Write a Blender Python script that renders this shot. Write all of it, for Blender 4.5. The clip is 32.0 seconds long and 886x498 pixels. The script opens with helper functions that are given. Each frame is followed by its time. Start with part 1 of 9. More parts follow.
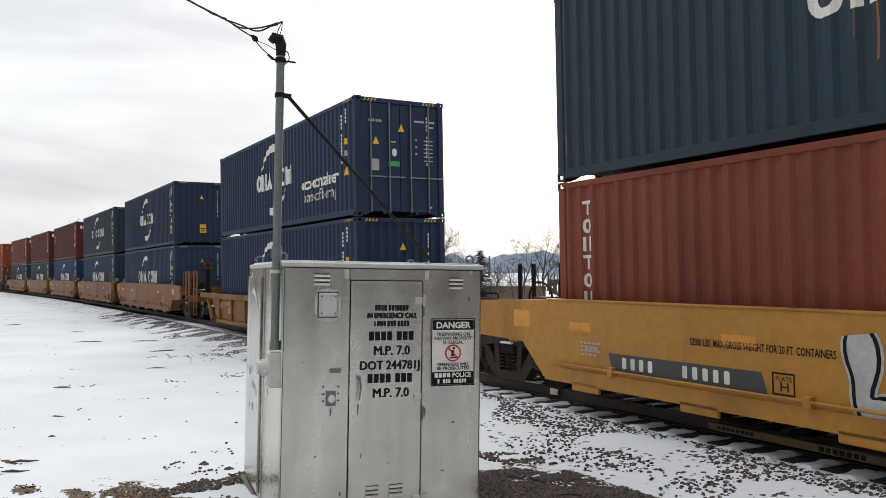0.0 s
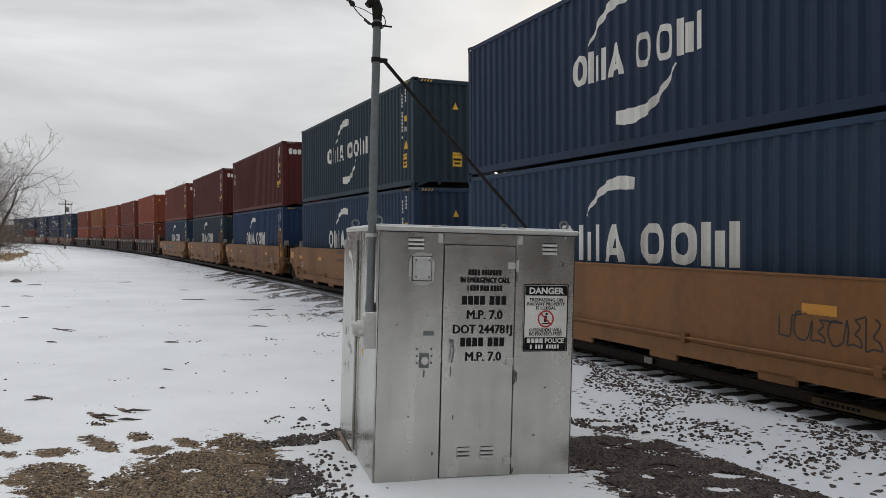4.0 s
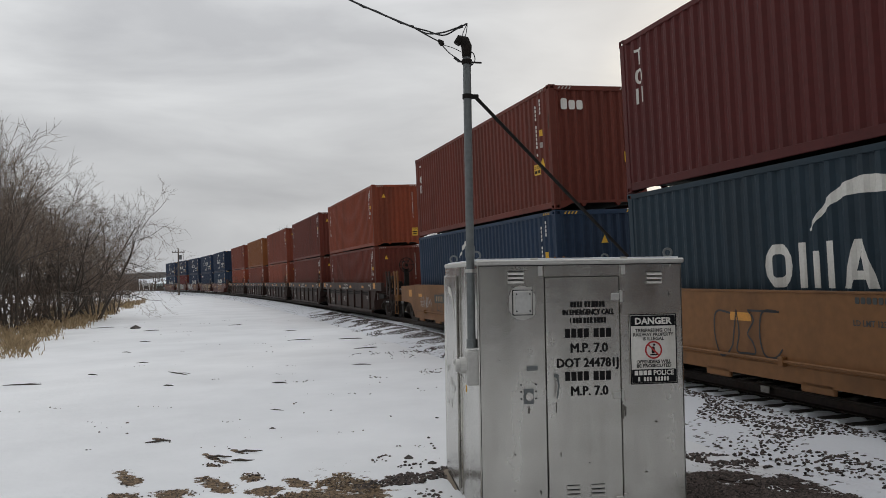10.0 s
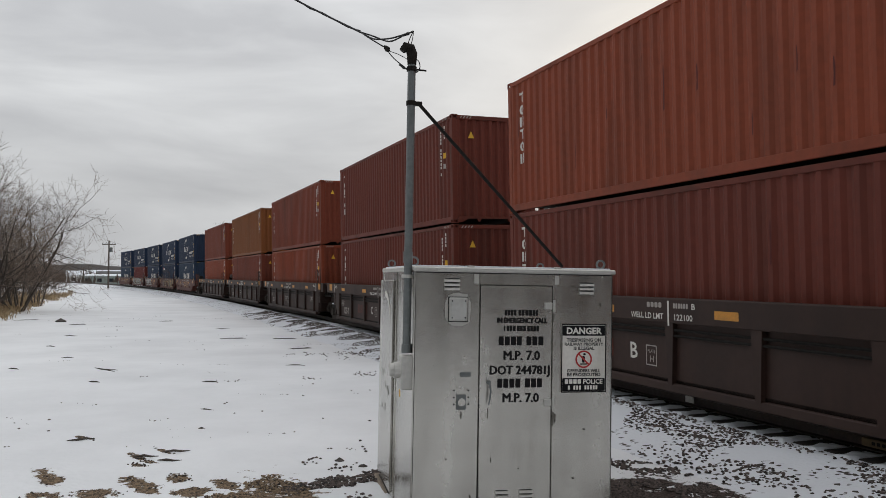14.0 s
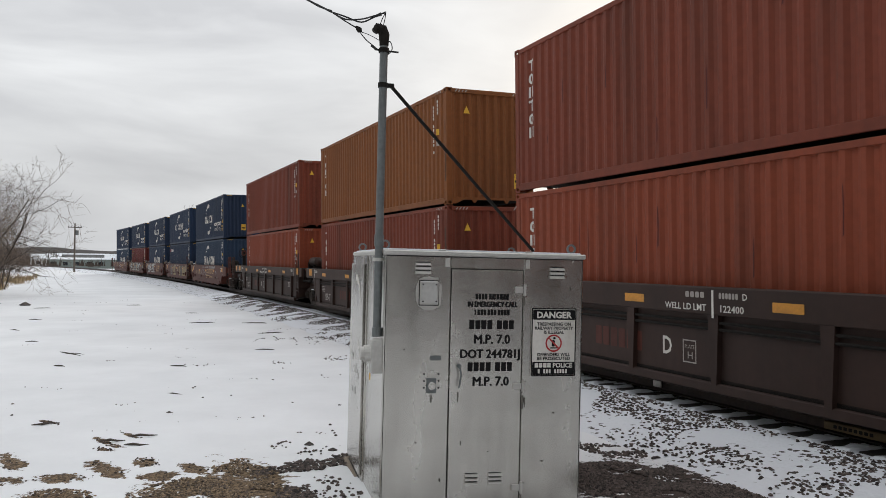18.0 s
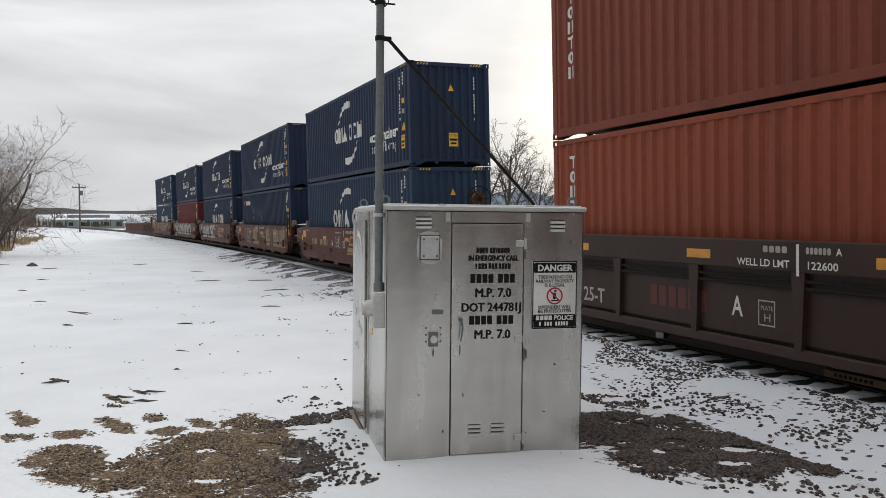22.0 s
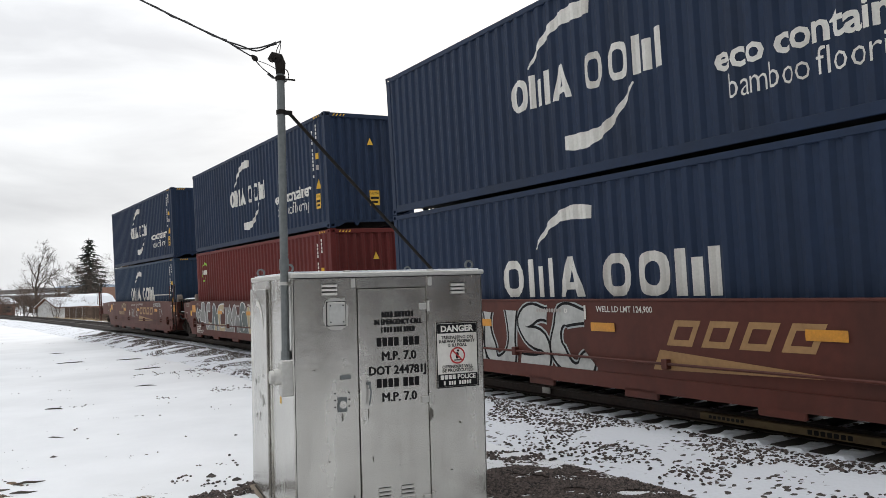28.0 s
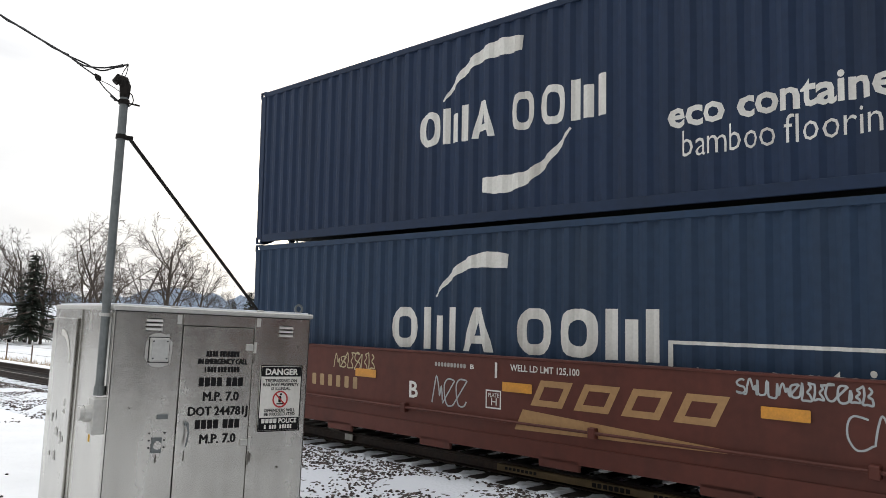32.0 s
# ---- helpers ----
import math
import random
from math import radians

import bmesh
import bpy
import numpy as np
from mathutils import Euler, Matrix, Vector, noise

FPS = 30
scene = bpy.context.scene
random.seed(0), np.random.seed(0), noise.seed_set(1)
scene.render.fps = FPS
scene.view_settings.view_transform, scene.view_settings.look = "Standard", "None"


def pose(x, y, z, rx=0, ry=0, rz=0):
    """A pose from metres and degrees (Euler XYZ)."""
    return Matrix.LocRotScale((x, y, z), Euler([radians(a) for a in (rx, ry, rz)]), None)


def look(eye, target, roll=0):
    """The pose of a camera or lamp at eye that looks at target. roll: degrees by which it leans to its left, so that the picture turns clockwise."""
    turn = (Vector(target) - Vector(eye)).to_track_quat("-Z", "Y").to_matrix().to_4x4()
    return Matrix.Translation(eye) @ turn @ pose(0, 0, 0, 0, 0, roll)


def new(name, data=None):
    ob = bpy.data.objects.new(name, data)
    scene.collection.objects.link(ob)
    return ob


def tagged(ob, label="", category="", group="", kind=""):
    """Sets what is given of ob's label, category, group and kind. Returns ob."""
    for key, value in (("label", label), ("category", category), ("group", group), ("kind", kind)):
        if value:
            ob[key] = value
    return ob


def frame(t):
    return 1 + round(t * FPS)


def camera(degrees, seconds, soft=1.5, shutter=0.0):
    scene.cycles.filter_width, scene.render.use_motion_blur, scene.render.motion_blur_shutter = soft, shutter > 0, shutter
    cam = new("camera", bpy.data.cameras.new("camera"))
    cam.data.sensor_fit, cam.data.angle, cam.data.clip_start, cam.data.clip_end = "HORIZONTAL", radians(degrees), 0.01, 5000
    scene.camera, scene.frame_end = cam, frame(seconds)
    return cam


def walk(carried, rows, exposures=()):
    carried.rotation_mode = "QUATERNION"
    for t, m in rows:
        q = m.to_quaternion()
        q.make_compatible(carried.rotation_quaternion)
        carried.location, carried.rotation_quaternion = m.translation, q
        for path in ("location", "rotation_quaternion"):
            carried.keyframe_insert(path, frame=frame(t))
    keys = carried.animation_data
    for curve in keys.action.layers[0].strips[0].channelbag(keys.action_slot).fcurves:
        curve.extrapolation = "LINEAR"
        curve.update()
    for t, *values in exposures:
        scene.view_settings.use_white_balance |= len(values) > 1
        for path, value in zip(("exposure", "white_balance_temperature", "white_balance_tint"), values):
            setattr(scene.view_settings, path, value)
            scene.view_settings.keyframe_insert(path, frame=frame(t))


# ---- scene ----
cam = camera(58.11, 32.0, soft=0.8)


def held(t, x, y, z, yaw, pitch, roll):
    """A row of the hand-held camera: seconds, metres, degrees."""
    return t, pose(x, y, z, 90 + pitch, 0, yaw) @ pose(0, 0, 0, 0, 0, roll)


PATH = [
    held(0, 0.352, 0.233, 1.956, 4.83, 1.99, -0.01),
    held(0.5, 0.354, 0.248, 1.967, 6.58, 1.89, -0.62),
    held(1, 0.346, 0.233, 1.974, 7.17, 1.77, -0.56),
    held(1.5, 0.345, 0.238, 1.963, 6.67, 1.84, -0.01),
    held(2, 0.339, 0.226, 1.950, 6.66, 0.98, 0.22),
    held(2.5, 0.347, 0.214, 1.969, 8.45, 0.26, 0.12),
    held(3, 0.328, 0.267, 1.966, 9.17, -0.24, 0.11),
    held(3.5, 0.342, 0.250, 1.959, 10.31, -0.50, 0.30),
    held(5.5, 0.316, 0.221, 1.974, 14.69, -0.22, -0.00),
    held(6, 0.328, 0.234, 1.981, 16.24, 0.80, -1.86),
    held(6.5, 0.308, 0.285, 1.981, 18.40, 0.83, -2.78),
    held(7, 0.288, 0.351, 1.995, 20.21, 0.74, -2.56),
    held(7.5, 0.286, 0.329, 2.001, 21.15, 0.82, -2.31),
    held(8, 0.303, 0.295, 1.993, 20.72, 0.77, -1.91),
    held(8.5, 0.293, 0.306, 2.001, 20.18, 1.02, -1.97),
    held(9, 0.306, 0.294, 1.995, 19.97, 1.51, -1.75),
    held(9.5, 0.304, 0.289, 1.996, 19.02, 1.74, -1.97),
    held(10, 0.317, 0.281, 1.976, 18.40, 1.83, -1.71),
    held(10.5, 0.307, 0.310, 2.001, 17.96, 1.79, -2.31),
    held(11, 0.310, 0.306, 1.987, 17.21, 1.73, -2.45),
    held(11.5, 0.305, 0.314, 2.005, 16.65, 1.61, -2.65),
    held(12, 0.336, 0.259, 2.002, 16.37, 1.60, -2.29),
    held(12.5, 0.377, 0.183, 1.994, 16.02, 1.52, -2.07),
    held(13, 0.370, 0.200, 2.002, 15.62, 1.59, -1.85),
    held(13.5, 0.345, 0.220, 2.000, 14.76, 1.80, -0.80),
    held(14, 0.342, 0.225, 1.999, 14.03, 1.98, 0.22),
    held(14.5, 0.334, 0.224, 1.985, 13.30, 1.95, 1.08),
    held(15, 0.336, 0.203, 1.982, 12.55, 1.96, 1.65),
    held(15.5, 0.336, 0.208, 1.982, 11.47, 2.08, 1.39),
    held(17.5, 0.349, 0.245, 1.989, 11.07, 1.45, 0.67),
    held(18, 0.340, 0.249, 1.981, 11.98, 0.96, 0.56),
    held(18.5, 0.334, 0.269, 1.982, 12.70, 0.58, 0.00),
    held(19, 0.329, 0.241, 1.985, 13.24, 0.33, -0.66),
    held(19.5, 0.334, 0.224, 1.993, 13.56, -0.08, -1.56),
    held(20, 0.332, 0.235, 1.981, 13.31, -0.73, -1.30),
    held(20.5, 0.326, 0.240, 1.979, 12.67, -0.98, 0.48),
    held(21, 0.327, 0.256, 1.980, 11.61, -0.96, 0.58),
    held(21.5, 0.355, 0.252, 1.972, 11.23, -1.32, 0.36),
    held(22, 0.381, 0.250, 1.974, 12.33, -2.25, -0.23),
    held(22.5, 0.330, 0.213, 1.943, 13.17, -2.64, -1.34),
    held(23, 0.133, 0.282, 1.960, 10.13, -2.81, -2.52),
    held(23.5, 0.075, 0.244, 1.940, 7.33, -3.65, 1.44),
    held(24, 0.119, 0.109, 1.960, 5.54, -1.77, 1.77),
    held(24.5, 0.158, 0.132, 1.973, 1.96, 0.40, -0.83),
    held(25, 0.165, -0.019, 1.976, 1.51, 1.17, -1.65),
    held(25.5, 0.158, -0.056, 1.971, 4.53, 1.51, -2.33),
    held(26, 0.200, -0.103, 1.952, 4.80, 2.24, -2.16),
    held(26.5, 0.171, -0.033, 1.958, 3.36, 2.00, -2.16),
    held(28.5, 0.042, -0.038, 1.959, 2.77, 2.41, -2.29),
    held(29, -0.191, -0.020, 1.965, -1.07, 1.33, 0.83),
    held(29.5, -0.169, -0.154, 1.977, -4.10, 0.61, 1.89),
    held(30, -0.196, -0.346, 1.984, -0.69, -0.69, 0.15),
    held(30.5, -0.284, -0.213, 1.998, 0.16, 0.59, 0.75),
    held(31, -0.310, -0.202, 2.008, -0.80, 2.30, 1.56),
    held(31.5, -0.310, -0.334, 2.027, -5.21, 4.26, 2.04),
    held(32, -0.279, -0.239, 2.004, -11.78, 5.44, 1.82),
]
EXPOSURES = [(0.0, 0.42), (1.0, -0.1), (2.0, 0.28), (3.0, -0.08), (4.5, 0.0), (6.0, -0.08), (7.0, -0.25), (10.0, -0.22), (12.0, -0.22), (13.0, -0.42), (14.0, -0.15), (15.0, -0.02), (17.5, 0.10), (20.0, 0.05), (22.0, 0.15), (23.0, -0.3), (24.0, 0.34), (25.0, 0.46), (26.5, 0.44), (29.0, 0.46), (30.0, 0.58), (31.0, 0.48), (32.0, 0.5)]
walk(cam, PATH, EXPOSURES)


# ---- sky and sun: a high overcast, brightest low ahead ----
SUN_YAW, SUN_UP = -5.0, 17.0
world = bpy.data.worlds.new("overcast_sky")
scene.world = world
world.use_nodes = True
wn, wl = world.node_tree.nodes, world.node_tree.links
wn.clear()


def wnode(kind, **values):
    node = wn.new(kind)
    for key, value in values.items():
        node.inputs[key.replace("_", " ")].default_value = value
    return node


sky = wn.new("ShaderNodeTexSky")
sky.sky_type, sky.sun_disc = "NISHITA", False
sky.sun_elevation, sky.sun_rotation = radians(SUN_UP), radians(-SUN_YAW)
sky.dust_density, sky.air_density, sky.ozone_density = 4.0, 1.2, 1.0
coord = wn.new("ShaderNodeTexCoord")
stretch = wn.new("ShaderNodeMapping")
stretch.inputs["Scale"].default_value = (1.5, 1.5, 6.0)
wl.new(coord.outputs["Generated"], stretch.inputs["Vector"])
cloud = wnode("ShaderNodeTexNoise", Scale=1.9, Detail=7.0, Roughness=0.50, Distortion=0.35)
wl.new(stretch.outputs["Vector"], cloud.inputs["Vector"])
deck = wn.new("ShaderNodeValToRGB")
deck.color_ramp.elements[0].position, deck.color_ramp.elements[0].color = 0.33, (0.735, 0.75, 0.78, 1)
deck.color_ramp.elements[1].position, deck.color_ramp.elements[1].color = 0.64, (1.05, 1.07, 1.09, 1)
wl.new(cloud.outputs["Fac"], deck.inputs["Fac"])
# an overcast sky brightens towards the zenith
height = wn.new("ShaderNodeSeparateXYZ")
rise = wn.new("ShaderNodeMapRange")
rise.inputs["From Min"].default_value, rise.inputs["From Max"].default_value = 0.10, 1.0
rise.inputs["To Min"].default_value, rise.inputs["To Max"].default_value = 0.82, 1.80
overcast = wn.new("ShaderNodeVectorMath")
overcast.operation = "SCALE"
# and is duller away from the sun
lee = wn.new("ShaderNodeMapRange")
lee.interpolation_type = "SMOOTHSTEP"
lee.inputs["From Min"].default_value, lee.inputs["From Max"].default_value = -0.9, 0.55
lee.inputs["To Min"].default_value, lee.inputs["To Max"].default_value = 0.36, 1.04
product = wn.new("ShaderNodeMath")
product.operation = "MULTIPLY"
wl.new(rise.outputs["Result"], product.inputs[0])
wl.new(lee.outputs["Result"], product.inputs[1])
wl.new(product.outputs[0], overcast.inputs["Scale"])
wl.new(deck.outputs["Color"], overcast.inputs[0])
# the thin, bright part of the deck before the sun
toward = wn.new("ShaderNodeVectorMath")
toward.operation = "DOT_PRODUCT"
unit = wn.new("ShaderNodeVectorMath")
unit.operation = "NORMALIZE"
wl.new(coord.outputs["Generated"], unit.inputs[0])
wl.new(unit.outputs["Vector"], height.inputs[0])
wl.new(height.outputs["Z"], rise.inputs["Value"])
wl.new(toward.outputs["Value"], lee.inputs["Value"])
wl.new(unit.outputs["Vector"], toward.inputs[0])
toward.inputs[1].default_value = (-math.sin(radians(SUN_YAW)) * math.cos(radians(9)), math.cos(radians(SUN_YAW)) * math.cos(radians(9)), math.sin(radians(9)))
glow = wn.new("ShaderNodeMapRange")
glow.interpolation_type = "SMOOTHSTEP"
glow.inputs["From Min"].default_value, glow.inputs["From Max"].default_value = 0.90, 1.0
glow.inputs["To Min"].default_value, glow.inputs["To Max"].default_value = 0.0, 0.55
wl.new(toward.outputs["Value"], glow.inputs["Value"])
thin = wn.new("ShaderNodeMix")
thin.data_type = "RGBA"
wl.new(glow.outputs["Result"], thin.inputs["Factor"])
wl.new(overcast.outputs["Vector"], thin.inputs[6])
thin.inputs[7].default_value = (1.13, 1.105, 1.06, 1)
# the break in the deck where the sun nearly shows, ragged by the cloud
core = wn.new("ShaderNodeMapRange")
core.interpolation_type = "SMOOTHSTEP"
core.inputs["From Min"].default_value, core.inputs["From Max"].default_value = 0.972, 0.998
wl.new(toward.outputs["Value"], core.inputs["Value"])
ragged = wn.new("ShaderNodeMapRange")
ragged.inputs["From Min"].default_value, ragged.inputs["From Max"].default_value = 0.38, 0.56
ragged.inputs["To Min"].default_value, ragged.inputs["To Max"].default_value = 0.25, 0.95
wl.new(cloud.outputs["Fac"], ragged.inputs["Value"])
opening = wn.new("ShaderNodeMath")
opening.operation = "MULTIPLY"
wl.new(core.outputs["Result"], opening.inputs[0])
wl.new(ragged.outputs["Result"], opening.inputs[1])
bright = wn.new("ShaderNodeMix")
bright.data_type = "RGBA"
wl.new(opening.outputs[0], bright.inputs["Factor"])
wl.new(thin.outputs[2], bright.inputs[6])
bright.inputs[7].default_value = (1.95, 1.80, 1.48, 1)
through_deck = wn.new("ShaderNodeMix")
through_deck.data_type = "RGBA"
through_deck.inputs["Factor"].default_value = 0.96
dim = wn.new("ShaderNodeVectorMath")
dim.operation = "SCALE"
dim.inputs["Scale"].default_value = 0.06
wl.new(sky.outputs["Color"], dim.inputs[0])
wl.new(dim.outputs["Vector"], through_deck.inputs[6])
wl.new(bright.outputs[2], through_deck.inputs[7])
background = wnode("ShaderNodeBackground", Strength=0.80)
wl.new(through_deck.outputs[2], background.inputs["Color"])
wl.new(background.outputs["Background"], wn.new("ShaderNodeOutputWorld").inputs["Surface"])

sun = new("sun", bpy.data.lights.new("sun", "SUN"))
sun.data.energy, sun.data.angle, sun.data.color = 0.9, radians(25), (1.0, 0.95, 0.87)
sun.matrix_world = look((0, 0, 0), (math.sin(radians(SUN_YAW)) * math.cos(radians(SUN_UP)), -math.cos(radians(SUN_YAW)) * math.cos(radians(SUN_UP)), -math.sin(radians(SUN_UP))))


# ---- materials ----
def material(name, colour, rough=0.6, metal=0.0, vary=0.12, grain=18.0, stain=1.4, stain_colour=None, stain_amount=0.3, bump=0.15, per_object=0.0, streak=False, specular=0.5):
    """A surface with fine grain, broad stains and relief; the sizes are per metre."""
    m = bpy.data.materials.new(name)
    m.use_nodes = True
    n, l = m.node_tree.nodes, m.node_tree.links
    b = n["Principled BSDF"]
    b.inputs["Roughness"].default_value, b.inputs["Metallic"].default_value = rough, metal
    b.inputs["Specular IOR Level"].default_value = specular
    tc = n.new("ShaderNodeTexCoord")
    mp = n.new("ShaderNodeMapping")
    if streak:
        mp.inputs["Scale"].default_value = (1.0, 1.0, 0.16)
    l.new(tc.outputs["Object"], mp.inputs["Vector"])
    fine = n.new("ShaderNodeTexNoise")
    fine.inputs["Scale"].default_value, fine.inputs["Detail"].default_value = grain, 5.0
    l.new(tc.outputs["Object"], fine.inputs["Vector"])
    broad = n.new("ShaderNodeTexNoise")
    broad.inputs["Scale"].default_value, broad.inputs["Detail"].default_value, broad.inputs["Roughness"].default_value = stain, 7.0, 0.62
    l.new(mp.outputs["Vector"], broad.inputs["Vector"])
    if per_object:
        info = n.new("ShaderNodeObjectInfo")
        shift = n.new("ShaderNodeVectorMath")
        shift.operation = "SCALE"
        shift.inputs[0].default_value = (37.0, 91.0, 53.0)
        l.new(info.outputs["Random"], shift.inputs["Scale"])
        l.new(shift.outputs["Vector"], mp.inputs["Location"])
    ramp = n.new("ShaderNodeMapRange")
    ramp.inputs["From Min"].default_value, ramp.inputs["From Max"].default_value = 0.3, 0.7
    ramp.inputs["To Min"].default_value, ramp.inputs["To Max"].default_value = 1.0 - vary, 1.0 + vary
    l.new(fine.outputs["Fac"], ramp.inputs["Value"])
    patch = n.new("ShaderNodeMapRange")
    patch.inputs["From Min"].default_value, patch.inputs["From Max"].default_value = 0.47, 0.72
    patch.inputs["To Max"].default_value = stain_amount
    l.new(broad.outputs["Fac"], patch.inputs["Value"])
    mix = n.new("ShaderNodeMix")
    mix.data_type = "RGBA"
    mix.inputs[6].default_value = (*colour, 1)
    mix.inputs[7].default_value = (*(stain_colour or [c * 0.55 for c in colour]), 1)
    l.new(patch.outputs["Result"], mix.inputs["Factor"])
    tone = n.new("ShaderNodeVectorMath")
    tone.operation = "SCALE"
    l.new(mix.outputs[2], tone.inputs[0])
    l.new(ramp.outputs["Result"], tone.inputs["Scale"])
    last = tone.outputs["Vector"]
    if per_object:
        each = n.new("ShaderNodeMapRange")
        each.inputs["To Min"].default_value, each.inputs["To Max"].default_value = 1.0 - per_object, 1.0 + per_object
        l.new(info.outputs["Random"], each.inputs["Value"])
        own = n.new("ShaderNodeVectorMath")
        own.operation = "SCALE"
        l.new(last, own.inputs[0])
        l.new(each.outputs["Result"], own.inputs["Scale"])
        last = own.outputs["Vector"]
    l.new(last, b.inputs["Base Color"])
    gloss = n.new("ShaderNodeMapRange")
    gloss.inputs["To Min"].default_value, gloss.inputs["To Max"].default_value = max(0.05, rough - 0.12), min(1.0, rough + 0.12)
    l.new(broad.outputs["Fac"], gloss.inputs["Value"])
    l.new(gloss.outputs["Result"], b.inputs["Roughness"])
    if bump:
        relief = n.new("ShaderNodeBump")
        relief.inputs["Strength"].default_value, relief.inputs["Distance"].default_value = bump, 0.02
        l.new(fine.outputs["Fac"], relief.inputs["Height"])
        l.new(relief.outputs["Normal"], b.inputs["Normal"])
    return m


def paint(name, colour, dirt=(0.10, 0.075, 0.06), amount=0.35, rough=0.6):
    return material(name, colour, rough, 0.0, 0.09, 9.0, 0.9, [c * 0.6 for c in dirt], amount, 0.05, 0.06, True, 0.30)


NAVY = paint("navy_paint", (0.0106, 0.0245, 0.0587), (0.03, 0.035, 0.045))
STEEL_BLUE = paint("faded_blue_paint", (0.0171, 0.0380, 0.0771), (0.05, 0.06, 0.07))
SLATE_BLUE = paint("slate_blue_paint", (0.0162, 0.0334, 0.0483), (0.05, 0.045, 0.04))
BRIGHT_BLUE = paint("bright_blue_paint", (0.0099, 0.0341, 0.0935), (0.04, 0.05, 0.06))
MAROON = paint("maroon_paint", (0.0840, 0.0115, 0.0100), (0.07, 0.03, 0.025))
RUST_RED = paint("rust_red_paint", (0.1380, 0.0280, 0.0160), (0.07, 0.03, 0.02), 0.55)
ORANGE_RED = paint("orange_red_paint", (0.2400, 0.0506, 0.0209), (0.11, 0.045, 0.03), 0.55)
BRICK_RED = paint("brick_red_paint", (0.1920, 0.0414, 0.0198), (0.09, 0.038, 0.025), 0.55)
AMBER = paint("amber_brown_paint", (0.2139, 0.0694, 0.0164), (0.16, 0.07, 0.03))
CRIMSON = paint("crimson_paint", (0.1265, 0.0149, 0.0121), (0.09, 0.03, 0.025))
CAR_YELLOW = paint("car_yellow_paint", (0.4019, 0.1888, 0.0351), (0.16, 0.08, 0.03), 0.5)
CAR_RUSTY = paint("rusty_car_yellow_paint", (0.230, 0.095, 0.022), (0.10, 0.05, 0.025), 0.7)
CAR_ORANGE = paint("car_tan_paint", (0.2108, 0.0961, 0.0341), (0.12, 0.065, 0.035), 0.55)
CAR_BROWN = paint("car_dark_brown_paint", (0.0420, 0.0218, 0.0165), (0.028, 0.021, 0.018), 0.5)
CAR_OXIDE = paint("car_oxide_red_paint", (0.0955, 0.0267, 0.0179), (0.05, 0.026, 0.020), 0.5)
IRON = material("grimy_iron", (0.016, 0.014, 0.0125), 0.75, 0.2, 0.3, 14.0, 2.0, (0.026, 0.020, 0.016), 0.5, 0.2, specular=0.2)
TRUCK_IRON = material("brown_grimed_iron", (0.034, 0.026, 0.021), 0.8, 0.0, 0.3, 14.0, 2.0, (0.055, 0.042, 0.033), 0.5, 0.2, specular=0.25)
TREAD = material("polished_wheel_steel", (0.30, 0.29, 0.28), 0.35, 0.9, 0.1, 20.0, 2.0, None, 0.3, 0.0)
RAIL_STEEL = material("rail_steel", (0.055, 0.042, 0.035), 0.6, 0.4, 0.25, 16.0, 3.0, (0.09, 0.05, 0.035), 0.5, 0.15)
RAIL_HEAD = material("worn_rail_head", (0.22, 0.21, 0.20), 0.4, 0.8, 0.1, 16.0, 3.0, (0.12, 0.09, 0.07), 0.5, 0.05)
WHITE = material("white_marking", (0.72, 0.70, 0.65), 0.6, 0.0, 0.06, 30.0, 2.2, (0.36, 0.32, 0.27), 0.55, 0.0, 0.0, True)
BLACK = material("black_marking", (0.009, 0.009, 0.010), 0.7, 0.0, 0.1, 40.0, 4.0, (0.03, 0.03, 0.03), 0.3, 0.0, specular=0.15)
YELLOW = material("yellow_label", (0.75, 0.43, 0.03), 0.55, 0.0, 0.06, 40.0, 6.0, (0.35, 0.22, 0.05), 0.4, 0.0)
REFLECTOR = material("amber_reflector", (0.62, 0.27, 0.03), 0.5, 0.0, 0.1, 40.0, 4.0, (0.25, 0.12, 0.04), 0.5, 0.0)
RED_SIGN = material("red_sign_ink", (0.45, 0.03, 0.03), 0.55, 0.0, 0.05)
LIME = material("lime_sticker", (0.25, 0.55, 0.04), 0.5, 0.0, 0.05)
GREEN = material("green_sticker", (0.03, 0.33, 0.10), 0.5, 0.0, 0.05)
GREY_TEXT = material("faded_grey_marking", (0.40, 0.36, 0.33), 0.7, 0.0, 0.1, 30.0, 3.0, None, 0.4, 0.0)
GUIDE_PAINT = material("dirty_tan_guide", (0.21, 0.175, 0.145), 0.7, 0.0, 0.15, 20.0, 3.0, (0.10, 0.08, 0.065), 0.6, 0.05)
SNOW_CAP = material("snow", (0.80, 0.83, 0.87), 0.75, 0.0, 0.05, 14.0, 1.2, (0.68, 0.70, 0.73), 0.4, 0.5)
TIE_WOOD = material("creosoted_timber", (0.024, 0.020, 0.017), 0.85, 0.0, 0.3, 12.0, 3.0, (0.05, 0.042, 0.035), 0.5, 0.3, 0.2)
STONE = material("ballast_stone", (0.055, 0.048, 0.044), 0.9, 0.0, 0.35, 8.0, 3.0, (0.17, 0.14, 0.12), 0.6, 0.3)
GALVANISED = material("galvanised_pipe", (0.18, 0.195, 0.195), 0.55, 0.5, 0.12, 25.0, 3.0, (0.14, 0.15, 0.15), 0.5, 0.08)
CABLE = material("black_cable", (0.016, 0.016, 0.017), 0.6, 0.0, 0.1)


